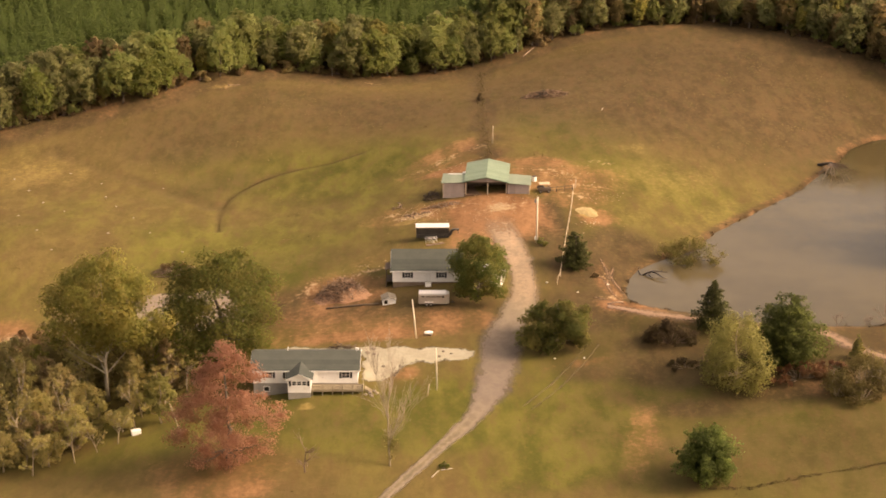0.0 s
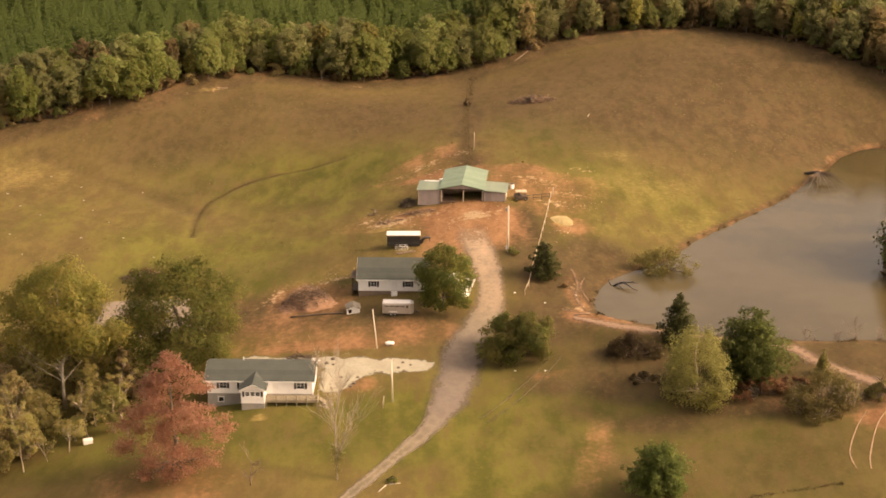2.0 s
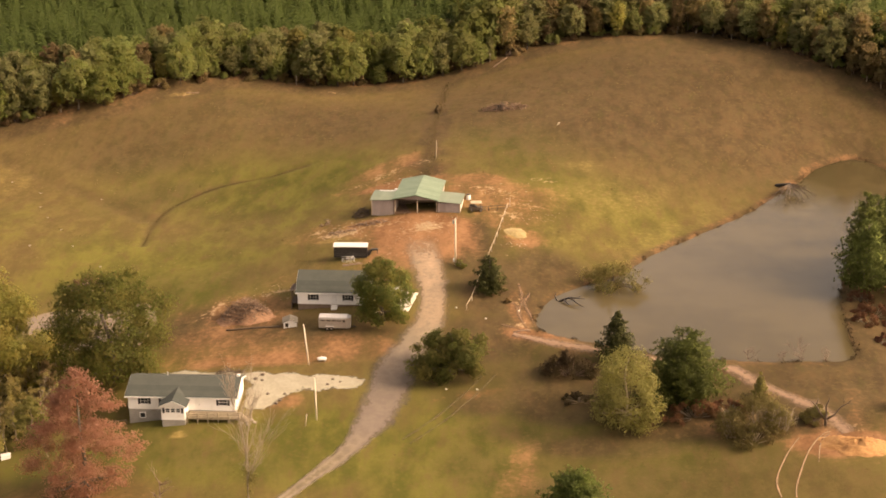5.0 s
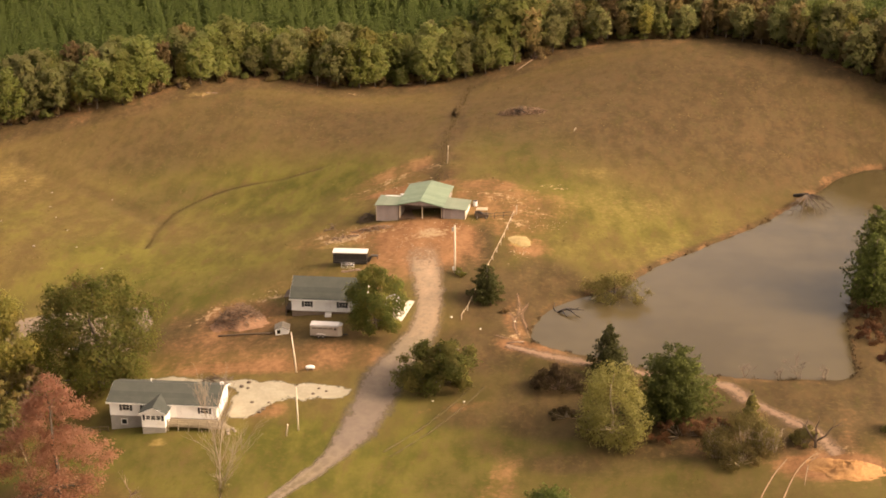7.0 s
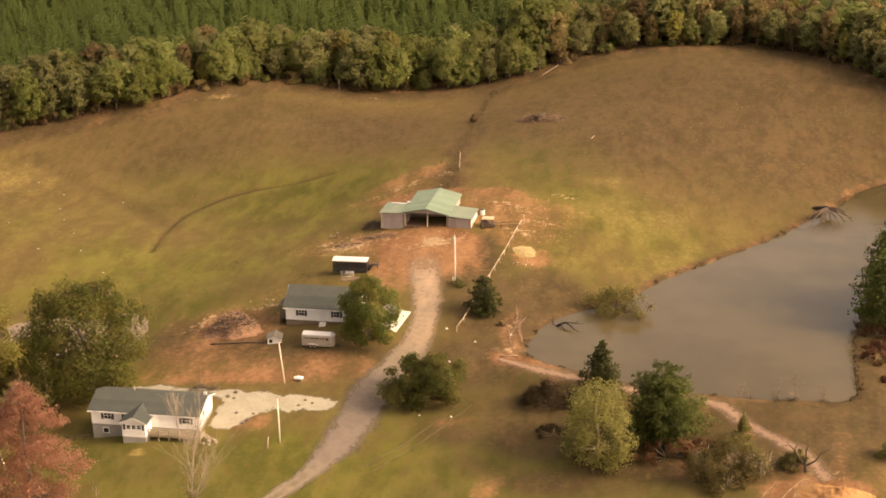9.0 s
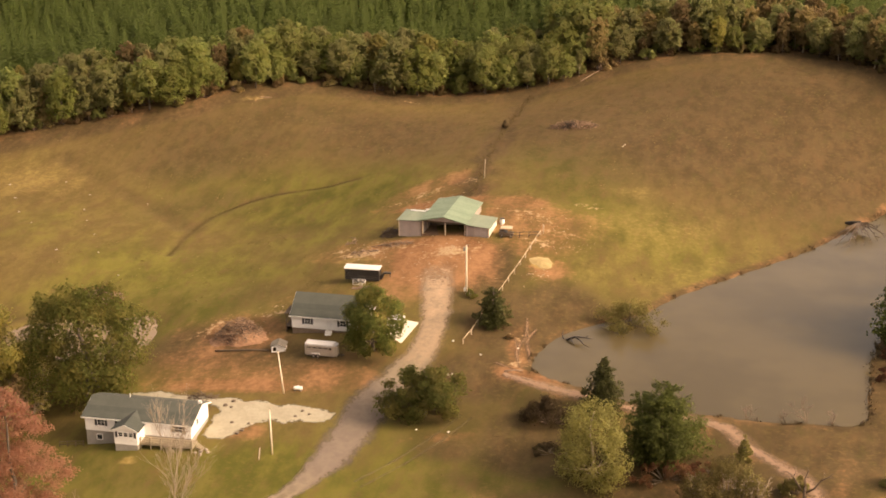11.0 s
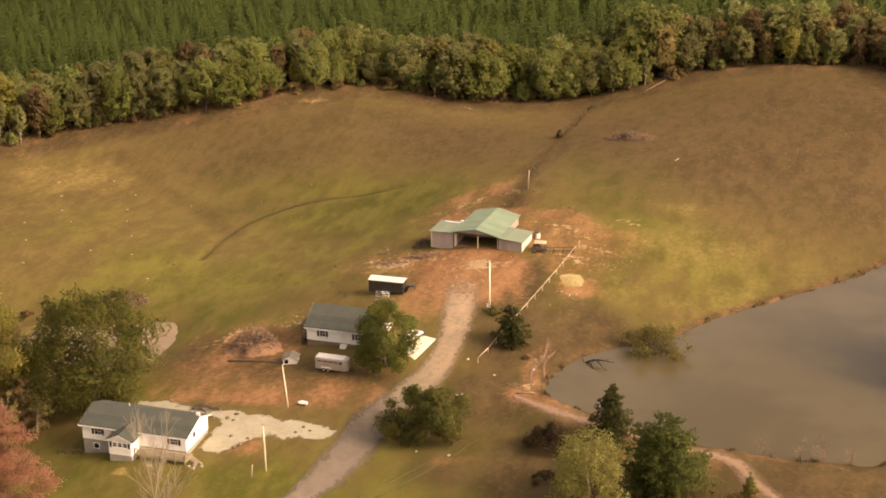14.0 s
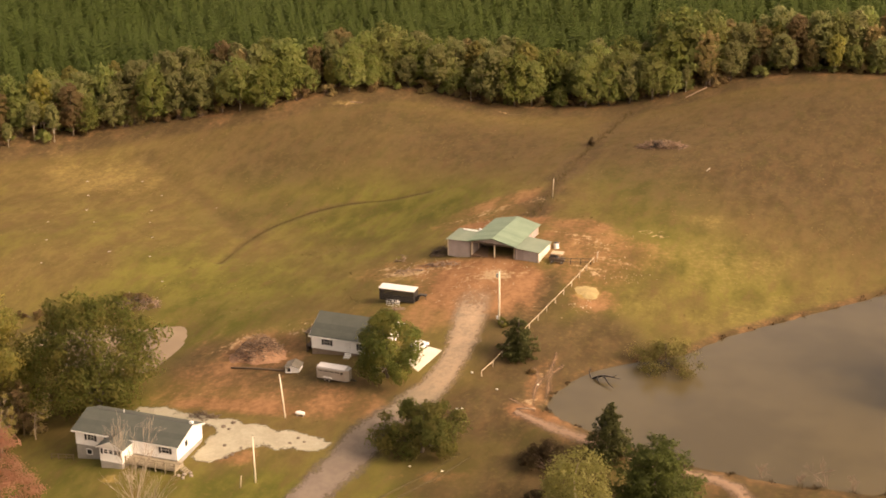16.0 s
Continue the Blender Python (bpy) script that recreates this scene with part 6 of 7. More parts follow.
# ---- woods ----
def edge_woods():
    """One tree of each sort, copied along the edge of the pasture."""
    rng = np.random.RandomState(77)
    sorts = []
    # leaf colours here are lightened in place of hazy light
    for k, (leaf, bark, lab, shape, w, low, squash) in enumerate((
            (L_LIT_WOOD_GREEN, M_BARK, "green broadleaf tree at the woods' edge", ROUND, 10.0, 2.6, 0.9), (L_LIT_WOOD_GREY, M_BARK, "grey-green broadleaf tree at the woods' edge", ROUND, 9.4, 2.8, 0.9),
            (L_OAK, M_BARK, "dark green oak at the woods' edge", ROUND, 10.8, 2.2, 0.85), (L_LIT_WOOD_BROWN, M_TWIG, "browning tree at the woods' edge", EGG, 8.4, 2.8, 1.0),
            (L_LIT_WOOD_GREY, M_PALEBARK, "tall pale-stemmed tree at the woods' edge", EGG, 7.0, 5.4, 1.0), (L_OLIVE, M_TWIG, "slender yellowing tree at the woods' edge", EGG, 7.2, 3.2, 1.0))):
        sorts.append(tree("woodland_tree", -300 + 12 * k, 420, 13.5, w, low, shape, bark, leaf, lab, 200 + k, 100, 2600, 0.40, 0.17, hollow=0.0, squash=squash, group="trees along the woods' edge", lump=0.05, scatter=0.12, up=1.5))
    first = set(range(len(sorts)))
    seg = np.r_[0, np.cumsum(np.hypot(*np.diff(EDGE, axis=0).T))]
    for row, (gap, back, lo, hi) in enumerate(((5.0, 2.0, 0.62, 1.02), (4.4, 6.4, 0.80, 1.10), (4.6, 10.6, 0.85, 1.10))):
        s = 1.0
        while s < seg[-1] - 1:
            x, y = np.interp(s, seg, EDGE[:, 0]), np.interp(s, seg, EDGE[:, 1])
            x2, y2 = np.interp(s + 1, seg, EDGE[:, 0]), np.interp(s + 1, seg, EDGE[:, 1])
            nx, ny = -(y2 - y), (x2 - x)
            b = back + rng.uniform(-0.8, 1.4)
            px, py = x + nx * b + rng.uniform(-0.8, 0.8), y + ny * b
            k = rng.choice(6, p=(0.25, 0.24, 0.14, 0.12, 0.15, 0.1)) if px < 25 else rng.choice(6, p=(0.10, 0.20, 0.08, 0.36, 0.10, 0.16))
            sc = rng.uniform(lo, hi)
            if 2 < px < 24 and k in (0, 2):
                sc *= 1.35
            if row == 0 and rng.uniform() < 0.25:
                sc *= 0.65
            m = pose(px, py, land1(px, py) - 0.15, 0, 0, rng.uniform(0, 360)) @ Matrix.Diagonal((sc * rng.uniform(0.85, 1.1), sc * rng.uniform(0.85, 1.1), sc, 1))
            if k in first:
                first.discard(k)
                sorts[k].matrix_world = m
                sorts[k].matrix_basis = m
            else:
                o = sorts[k]
                keep = o.scale.copy()
                o.scale = (1, 1, 1)
                copy_thing(o, m)
                o.scale = keep
            s += gap * rng.uniform(0.75, 1.3)


def plantation():
    """Rows of narrow pines behind the edge, too many to count."""
    rng = np.random.RandomState(88)
    xs, ys = [], []
    for x in np.arange(-205, 175, 2.5):
        y0 = np.interp(x, EDGE[:, 0], EDGE[:, 1]) + 12 if x > EDGE[0, 0] else 150.0
        for y in np.arange(y0, 322, 2.9):
            xs.append(x + rng.uniform(-1.35, 1.35))
            ys.append(y + rng.uniform(-2.0, 2.0))
    xs, ys = np.array(xs), np.array(ys)
    n, per = len(xs), 46
    zs = land(xs, ys)
    ht = rng.uniform(11.0, 15.0, n) * (1 + 0.10 * fbm(xs, ys, 25, 91))
    h = (np.arange(per)[None, :] + rng.uniform(0, 1, (n, per))) / per
    a = np.arange(per)[None, :] * 2.4 + rng.uniform(0, 6.28, (n, 1)) + rng.uniform(-0.4, 0.4, (n, per))
    reach = (2.9 * (1.0 - h) ** 0.9 + 0.12) * rng.uniform(0.65, 1.1, (n, per))
    z0 = zs[:, None] + ht[:, None] * (0.30 + 0.70 * h)
    cx, cy = xs[:, None] + 0.1 * np.cos(a), ys[:, None] + 0.1 * np.sin(a)
    ex, ey = xs[:, None] + reach * np.cos(a), ys[:, None] + reach * np.sin(a)
    wx, wy = -np.sin(a) * reach * 0.34, np.cos(a) * reach * 0.34
    quad = np.stack([np.stack([cx, cy, z0 + 0.3], -1), np.stack([(cx + ex) / 2 - wx, (cy + ey) / 2 - wy, z0 + 0.15], -1), np.stack([ex, ey, z0 + 0.45 * reach], -1), np.stack([(cx + ex) / 2 + wx, (cy + ey) / 2 + wy, z0 + 0.5], -1)], 2)
    v = quad.reshape(-1, 3)
    f = np.arange(len(v)).reshape(-1, 4)
    ob = raw("pine_plantation", v.tolist(), f.tolist(), L_FAR, smooth=True)
    turned = np.stack([np.cos(a), np.sin(a), 4.0 + 0 * a], -1).reshape(-1, 3)
    ob.data.normals_split_custom_set_from_vertices(np.repeat(turned / np.linalg.norm(turned, axis=1, keepdims=True), 4, axis=0).tolist())
    tagged(ob, "dense plantation of narrow green pines behind the edge", "woods", kind="stuff")


def understorey():
    """Low brush between the stems along the woods' edge."""
    rng = np.random.RandomState(79)
    kinds = [shrub("brush_bush", -300 + 12 * k, 400, 3.4, 5.2, leaf, M_DEADWOOD, lab, 230 + k, 650, 0.30, 4.2, 16, "brush along the woods' edge", 0.0)
             for k, (leaf, lab) in enumerate(((L_BROWN, "dull brown brush under the woods' edge"), (L_LIT_WOOD_BROWN, "red-brown brush under the woods' edge"), (L_LIT_WOOD_GREEN, "green brush under the woods' edge")))]
    fresh = set(range(3))
    seg = np.r_[0, np.cumsum(np.hypot(*np.diff(EDGE, axis=0).T))]
    s = 2.0
    while s < seg[-1] - 1:
        x, y = np.interp(s, seg, EDGE[:, 0]), np.interp(s, seg, EDGE[:, 1])
        x2, y2 = np.interp(s + 1, seg, EDGE[:, 0]), np.interp(s + 1, seg, EDGE[:, 1])
        b = rng.uniform(1.2, 7.5)
        px, py = x - (y2 - y) * b, y + (x2 - x) * b
        k, sc = rng.choice(3, p=(0.4, 0.25, 0.35)), rng.uniform(0.6, 1.3)
        m = pose(px, py, land1(px, py) - 0.1, 0, 0, rng.uniform(0, 360)) @ Matrix.Diagonal((sc, sc, sc * rng.uniform(0.8, 1.2), 1))
        if k in fresh:
            fresh.discard(k)
            kinds[k].matrix_world = m
            kinds[k].matrix_basis = m
        else:
            keep = kinds[k].scale.copy()
            kinds[k].scale = (1, 1, 1)
            copy_thing(kinds[k], m)
            kinds[k].scale = keep
        s += rng.uniform(1.6, 3.2)


edge_woods()
understorey()
plantation()

# ---- vehicles and yard things ----
def wheel(parent, x, y, z, r, w, axle="y", name="wheel"):
    d = (0, w / 2, 0)
    wh = part(name, cylinder(bmesh.new(), (x, y - w / 2, z), (x, y + w / 2, z), r, 18), M_RUBBER, parent, "black tyre", smooth=False)
    part("rim", cylinder(bmesh.new(), (x, y - w / 2 - 0.01, z), (x, y + w / 2 + 0.01, z), r * 0.55, 12), M_ALU, wh, "silver rim")
    return wh


def stock_trailer():
    t = thing("horse_trailer", -15.15, 73.6, land1(-12.5, 74.5), -1.0, "silver aluminium horse trailer parked in the yard", "trailer")
    L, W, z0, z1 = 4.9, 1.9, 0.42, 2.45
    bm = prism(bmesh.new(), [(0, z0), (W, z0), (W, z1 - 0.28), (W - 0.10, z1 - 0.08), (W - 0.3, z1), (0.3, z1), (0.10, z1 - 0.08), (0, z1 - 0.28)], 0, 0, L)
    bmesh.ops.bevel(bm, geom=bm.edges[:], offset=0.03, segments=1, affect="EDGES")
    part("body", bm, M_ALU, t, "silver sheet body")
    bm = prism(bmesh.new(), [(0.08, z1 - 0.05), (0.3, z1 + 0.012), (W - 0.3, z1 + 0.012), (W - 0.08, z1 - 0.05), (W - 0.3, z1 + 0.03), (0.3, z1 + 0.03)], 0, 0.03, L - 0.03)
    part("roof", bm, M_TRAILER_TOP, t, "white rounded roof")
    # wedge nose
    bm = prism(bmesh.new(), [(L, 0.05), (L + 0.55, 0.35), (L + 0.55, W - 0.35), (L, W - 0.05)], 2, z0, z1 - 0.15)
    part("nose", bm, M_ALU, t, "wedge-shaped nose")
    for k in range(4):
        x = 0.35 + k * 0.95
        part("air_gap", boxes((x, x + 0.75, -0.012, -0.004, z1 - 0.72, z1 - 0.55)), M_BLACK, t, "dark open slat gap")
    part("window", boxes((L - 0.75, L - 0.35, -0.014, -0.004, z1 - 0.85, z1 - 0.5)), M_GLASS, t)
    part("belt_rail", boxes((0.02, L, -0.02, -0.004, z0 + 0.75, z0 + 0.82)), M_ALU, t)
    for x in (1.45, 2.2):
        for y in (0.1, W - 0.1):
            wheel(t, x, y - 0.02 if y < 1 else y + 0.02, 0.33, 0.34, 0.24)
    bm = prism(bmesh.new(), [(1.0, z0 + 0.22), (1.15, z0 + 0.42), (2.5, z0 + 0.42), (2.65, z0 + 0.22), (2.5, z0 + 0.30), (1.15, z0 + 0.30)], 1, -0.2, 0.0)
    part("fender", bm, M_TRAILER_TOP, t, "white wheel fender")
    part("tongue", boxes((L + 0.4, L + 1.5, W / 2 - 0.07, W / 2 + 0.07, z0 - 0.02, z0 + 0.1), (L + 1.35, L + 1.5, W / 2 - 0.1, W / 2 + 0.1, z0 - 0.02, z0 + 0.14)), M_BLACK, t)
    part("jack", cylinder(bmesh.new(), (L + 1.1, W / 2, -0.02), (L + 1.1, W / 2, z0 + 0.5), 0.045, 8), M_BLACK, t)
    part("rear_gate", boxes((-0.05, -0.004, 0.1, W - 0.1, z0 + 0.05, z1 - 0.35)), M_ALU, t)


def black_trailer():
    t = thing("stock_trailer", -15.7, 102.0, land1(-12.5, 103), 1.5, "black gooseneck livestock trailer with white roof", "trailer")
    L, W, z0, z1 = 6.3, 2.2, 0.5, 2.55
    part("floor", boxes((0, L, 0, W, z0 - 0.12, z0)), M_BLACK, t)
    for y in (0.0, W - 0.05):
        for k in range(9):
            x = k * (L - 0.08) / 8
            part("side_post", boxes((x, x + 0.08, y, y + 0.05, z0, z1 - 0.05)), M_BLACK, t)
        for k in range(5):
            z = z0 + k * 0.33
            part("side_slat", boxes((0, L, y - 0.012, y - 0.002, z, z + 0.26)) if y == 0 else boxes((0, L, y + 0.052, y + 0.062, z, z + 0.26)), M_BLACK, t, "black side slat")
    part("end_wall", boxes((L - 0.05, L, 0.06, W - 0.06, z0, z1 - 0.06)), M_BLACK, t)
    part("end_wall", boxes((0, 0.05, 0.06, W - 0.06, z0, z1 - 0.06)), M_BLACK, t)
    bm = prism(bmesh.new(), [(-0.08, z1 - 0.05), (W + 0.08, z1 - 0.05), (W + 0.05, z1 + 0.05), (W / 2, z1 + 0.16), (-0.05, z1 + 0.05)], 0, -0.1, L + 0.1)
    part("roof", bm, M_TRAILER_TOP, t, "white sheet roof")
    part("gooseneck", prism(bmesh.new(), [(L, z0), (L + 0.4, z0), (L + 0.9, 1.55), (L + 2.0, 1.62), (L + 2.0, 1.8), (L + 0.75, 1.8), (L, 1.2)], 1, W / 2 - 0.35, W / 2 + 0.35), M_BLACK, t, "black gooseneck hitch")
    part("coupler", cylinder(bmesh.new(), (L + 1.85, W / 2, 0.85), (L + 1.85, W / 2, 1.65), 0.06, 8), M_BLACK, t)
    part("landing_leg", boxes((L + 0.25, L + 0.35, W / 2 - 0.05, W / 2 + 0.05, -0.05, z0)), M_BLACK, t)
    for x in (2.5, 3.4):
        for y in (0.0, W):
            wheel(t, x, y, 0.36, 0.38, 0.25)
    g = thing("pipe_gate", -14.0, 101.0, land1(-13, 101), 4, "white pipe gate leaning by the stock trailer", "gate")
    fr = [[(0, 0, 0.1, 0.035), (0, 0.25, 1.05, 0.035)], [(2.3, 0, 0.1, 0.035), (2.3, 0.25, 1.05, 0.035)]] + [[(0, 0.25 * f, 0.1 + 0.95 * f, 0.03), (2.3, 0.25 * f, 0.1 + 0.95 * f, 0.03)] for f in (0.0, 0.33, 0.66, 1.0)] + [[(1.15, 0, 0.1, 0.025), (1.15, 0.25, 1.05, 0.025)]]
    for p in fr:
        tubes("pipe", [p], M_WHITE, g, 6)
    for k in range(3):
        p = thing("pallet", -13.8 + k * 1.3, 99.2 + 0.2 * k, land1(-13 + k, 99.5), 8 * k, "weathered grey pallet lying in the grass", "pallet", "pallets behind the cottage")
        for j in range(6):
            part("slat", boxes((0, 1.15, j * 0.19, j * 0.19 + 0.12, 0.11, 0.13)), M_DEADWOOD, p)
        for x in (0.0, 0.53, 1.06):
            part("runner", boxes((x, x + 0.09, 0, 1.07, -0.03, 0.108)), M_DEADWOOD, p)


def car(name, x, y, turn, paint, label, pickup=False):
    t = thing(name, x, y, land1(x, y), turn, label, "car")
    side = [(-2.2, 0.35), (2.15, 0.35), (2.2, 0.75), (1.95, 0.88), (1.0, 0.95), (-2.15, 0.95), (-2.25, 0.7)]
    bm = prism(bmesh.new(), side, 1, -0.85, 0.85)
    bmesh.ops.bevel(bm, geom=bm.edges[:], offset=0.06, segments=2, affect="EDGES")
    part("body", bm, paint, t)
    back = -0.6 if pickup else -1.95
    cab = bmesh.new()
    lo = [(1.0, -0.80), (1.0, 0.80), (back, 0.80), (back, -0.80)]
    hi = [(0.35, -0.66), (0.35, 0.66), (back + 0.35, 0.66), (back + 0.35, -0.66)]
    a, b = [cab.verts.new((p[0], p[1], 0.93)) for p in lo], [cab.verts.new((p[0], p[1], 1.48)) for p in hi]
    cab.faces.new(a[::-1])
    cab.faces.new(b)
    for i in range(4):
        cab.faces.new((a[i], a[(i + 1) % 4], b[(i + 1) % 4], b[i]))
    bmesh.ops.recalc_face_normals(cab, faces=cab.faces)
    bmesh.ops.bevel(cab, geom=cab.edges[:], offset=0.04, segments=1, affect="EDGES")
    c = part("cabin", cab, paint, t)
    # glazing set just proud of the cabin
    def pane(pts, nm):
        bm = bmesh.new()
        f = bm.faces.new([bm.verts.new(p) for p in pts])
        bm.normal_update()
        n = f.normal.copy()
        r = bmesh.ops.extrude_face_region(bm, geom=[f])
        for v in [g for g in r["geom"] if isinstance(g, bmesh.types.BMVert)]:
            v.co += n * 0.012
        bmesh.ops.recalc_face_normals(bm, faces=bm.faces)
        part(nm, bm, M_GLASS, c, "dark glass")
    pane([(0.94, -0.68, 1.0), (0.94, 0.68, 1.0), (0.44, 0.60, 1.42), (0.44, -0.60, 1.42)], "windscreen")
    pane([(back + 0.05, 0.68, 1.0), (back + 0.05, -0.68, 1.0), (back + 0.29, -0.60, 1.42), (back + 0.29, 0.60, 1.42)], "rear_window")
    m = (0.9 + back) / 2
    for s in (-1, 1):
        o = [(0.78, s * 0.795, 1.0), (m + 0.05, s * 0.795, 1.0), (m + 0.05, s * 0.675, 1.42), (0.38, s * 0.675, 1.42)]
        pane(o if s > 0 else o[::-1], "side_window")
        o = [(m - 0.05, s * 0.795, 1.0), (back + 0.2, s * 0.795, 1.0), (back + 0.45, s * 0.675, 1.42), (m - 0.05, s * 0.675, 1.42)]
        pane(o if s > 0 else o[::-1], "side_window")
        for x in (-1.4, 1.35):
            wheel(t, x, s * 0.80, 0.33, 0.34, 0.22)
        part("headlight", boxes((2.14, 2.22, s * 0.6 - 0.16, s * 0.6 + 0.16, 0.62, 0.76)), M_GLASS, t)
        part("tail_light", boxes((-2.27, -2.19, s * 0.68 - 0.1, s * 0.68 + 0.1, 0.66, 0.84)), M_CLAY, t, "red tail light")
    return t


def pole(x, y, h, lean=(0, 0), r=0.13, label="", extra=None):
    t = thing("utility_pole", x, y, land1(x, y) - 0.3, 0, label, "pole")
    tubes("shaft", [[(0, 0, 0, r), (lean[0] * 0.5, lean[1] * 0.5, h * 0.5 + 0.3, r * 0.88), (lean[0], lean[1], h + 0.3, r * 0.72)]], M_PALEPOLE, t, 10)
    part("pole_cap", cylinder(bmesh.new(), (lean[0], lean[1], h + 0.3), (lean[0], lean[1], h + 0.36), r * 0.8, 10), M_DARKWOOD, t)
    part("insulator", cylinder(bmesh.new(), (lean[0] + r, lean[1], h + 0.02), (lean[0] + r + 0.16, lean[1], h + 0.02), 0.05, 8), M_BLACK, t)
    if extra == "meter":
        part("meter_box", boxes((-0.42, -0.14, -0.25, 0.1, 0.9, 1.5), bevel=0.02), M_WHITE, t, "white meter box")
        part("transformer", cylinder(bmesh.new(), (-0.35, 0, h - 0.9), (-0.35, 0, h - 0.2), 0.2, 12), M_BLOCK, t, "grey transformer can")
    return t


stock_trailer()
black_trailer()
car("car", -2.6, 86.2, 78, M_CAR, "white car parked by the cottage")
car("pickup_truck", -87.5, 69.5, 20, M_BLACK, "dark old pickup truck standing in the hollow", True)
slab = tagged(sheet("pavement", [(-0.2, 79.8), (1.2, 86.9), (-1.2, 87.6), (-3.2, 82.6)], M_SLAB, 0.10, 0.2, 0.0, "pale concrete slab beside the cottage", "pavement", 0.2, False))
pole(-15.5, 62.3, 7.3, (-0.7, 0), 0.13, "leaning bleached wooden pole by the gas tank")
pole(-12.05, 44.45, 7.5, (-0.15, 0.1), 0.13, "bleached wooden pole on the lawn")
pole(7.4, 98.2, 9.3, (0, 0), 0.18, "tall wooden power pole with meter box", "meter")
for x, y, h, lx, lab in ((-13.6, 42.6, 2.2, 0.25, "short leaning pale post on the lawn"), (-53.0, 36.6, 5.2, -1.5, "leaning pale post in the grass"), (0.8, 152.2, 4.2, 0.2, "old grey post behind the barn"), (17.0, 125.2, 2.0, 0.1, "white corner post of the paddock fence")):
    t = thing("post", x, y, land1(x, y) - 0.15, 0, lab, "post")
    tubes("shaft", [[(0, 0, 0, 0.09), (lx * 0.5, 0, h * 0.5, 0.085), (lx, 0, h, 0.075)]], M_POLE, t, 8)
    part("cap", cylinder(bmesh.new(), (lx, 0, h), (lx, 0, h + 0.04), 0.085, 8), M_DARKWOOD, t)


def fence(line, gap, rails, material, label, post_h=1.35, rail=0.06, group=""):
    pts = smooth_line(line, 0.5)
    s = np.r_[0, np.cumsum(np.hypot(*np.diff(pts, axis=0).T))]
    t = thing("fence", pts[0][0], pts[0][1], land1(*pts[0]), 0, label, "fence", group)
    n = int(s[-1] / gap) + 1
    base = np.array([pts[0][0], pts[0][1], land1(*pts[0])])
    q = []
    for k in range(n):
        d = min(k * gap, s[-1])
        x, y = np.interp(d, s, pts[:, 0]), np.interp(d, s, pts[:, 1])
        q.append(np.array([x, y, land1(x, y)]) - base)
        tubes("fence_post", [[(*(q[-1] - [0, 0, 0.2]), 0.075), (*(q[-1] + [0.02, 0, post_h]), 0.06)]], M_POLE if material is M_RAIL else material, t, 6)
    for a, b in zip(q, q[1:]):
        for h in rails:
            tubes("rail", [[(*(a + [0.0, 0, h]), rail), (*(b + [0, 0, h]), rail * 0.9)]], material, t, 5)


fence([(16.6, 124.5), (15.5, 115.5), (14.3, 107), (13.3, 100.5), (12.0, 92), (10.9, 83.8), (9.6, 79)], 3.4, (0.95,), M_RAIL, "pale weathered rail fence running down from the barn", 1.0, rail=0.075)
fence([(9.5, 121.2), (13, 122.4), (16.4, 123.6)], 1.8, (0.5, 1.1), M_DARKWOOD, "dark rail fence between barn and paddock", 1.2)
fence([(-46.6, 44.9), (-42.4, 44.5)], 1.4, (0.4, 0.9), M_DARKWOOD, "low wooden rail at the house corner", 1.0)


def dog_house():
    t = thing("dog_house", -21.6, 75.6, land1(-20.6, 76.4) + 0.0, 8, "white dog house with dark shingle roof", "dog house")
    w, d, e, r = 2.3, 2.0, 1.0, 0.5
    part("wall", pierced(bmesh.new(), 0, (0, w), (-0.2, e), (0, 0.06), [(0.25, 0.85, 0.05, 0.8)]), M_WHITE, t)
    part("wall", boxes((0, w, d - 0.06, d, -0.2, e)), M_WHITE, t)
    for xa in (0, w - 0.06):
        part("wall", boxes((xa, xa + 0.06, 0.062, d - 0.062, -0.2, e)), M_WHITE, t)
    for y in (0, d - 0.06):
        part("gable", prism(bmesh.new(), [(0, e), (w, e), (w / 2, e + r * 0.85)], 1, y, y + 0.06), M_WHITE, t)
    for s in (-1, 1):
        part("roof", prism(bmesh.new(), [(w / 2 + s * (w / 2 + 0.2), e - 0.08), (w / 2, e + r), (w / 2, e + r + 0.06), (w / 2 + s * (w / 2 + 0.2), e - 0.02)], 1, -0.35, d + 0.2), M_DOGROOF, t, "faded brown-grey shingles")


dog_house()
t = thing("timber_log", -31.9, 76.6, 0, 0, "long dark squared timber lying on the clay", "log")
tubes("timber", [[(9.6 * f, -0.3 * f, land1(-31.9 + 9.6 * f, 76.6 - 0.3 * f) + 0.14, 0.16) for f in np.linspace(0, 1, 9)]], M_DARKWOOD, t, 6)


def gas_tank():
    t = thing("propane_tank", -13.4, 63.25, land1(-13.4, 63.25), 4, "white propane tank on short feet", "tank")
    t.scale = (0.82, 0.82, 0.82)
    prof = [(-0.95, 0.02), (-0.92, 0.18), (-0.82, 0.30), (-0.66, 0.36), (0.66, 0.36), (0.82, 0.30), (0.92, 0.18), (0.95, 0.02)]
    tubes("tank_body", [[(x, 0, 0.62, r) for x, r in prof]], M_WHITE, t, 16)
    part("valve_dome", cylinder(bmesh.new(), (0, 0, 0.95), (0, 0, 1.12), 0.14, 10), M_WHITE, t)
    for x in (-0.55, 0.55):
        part("foot", boxes((x - 0.06, x + 0.06, -0.28, 0.28, -0.05, 0.34)), M_BLOCK, t)


gas_tank()


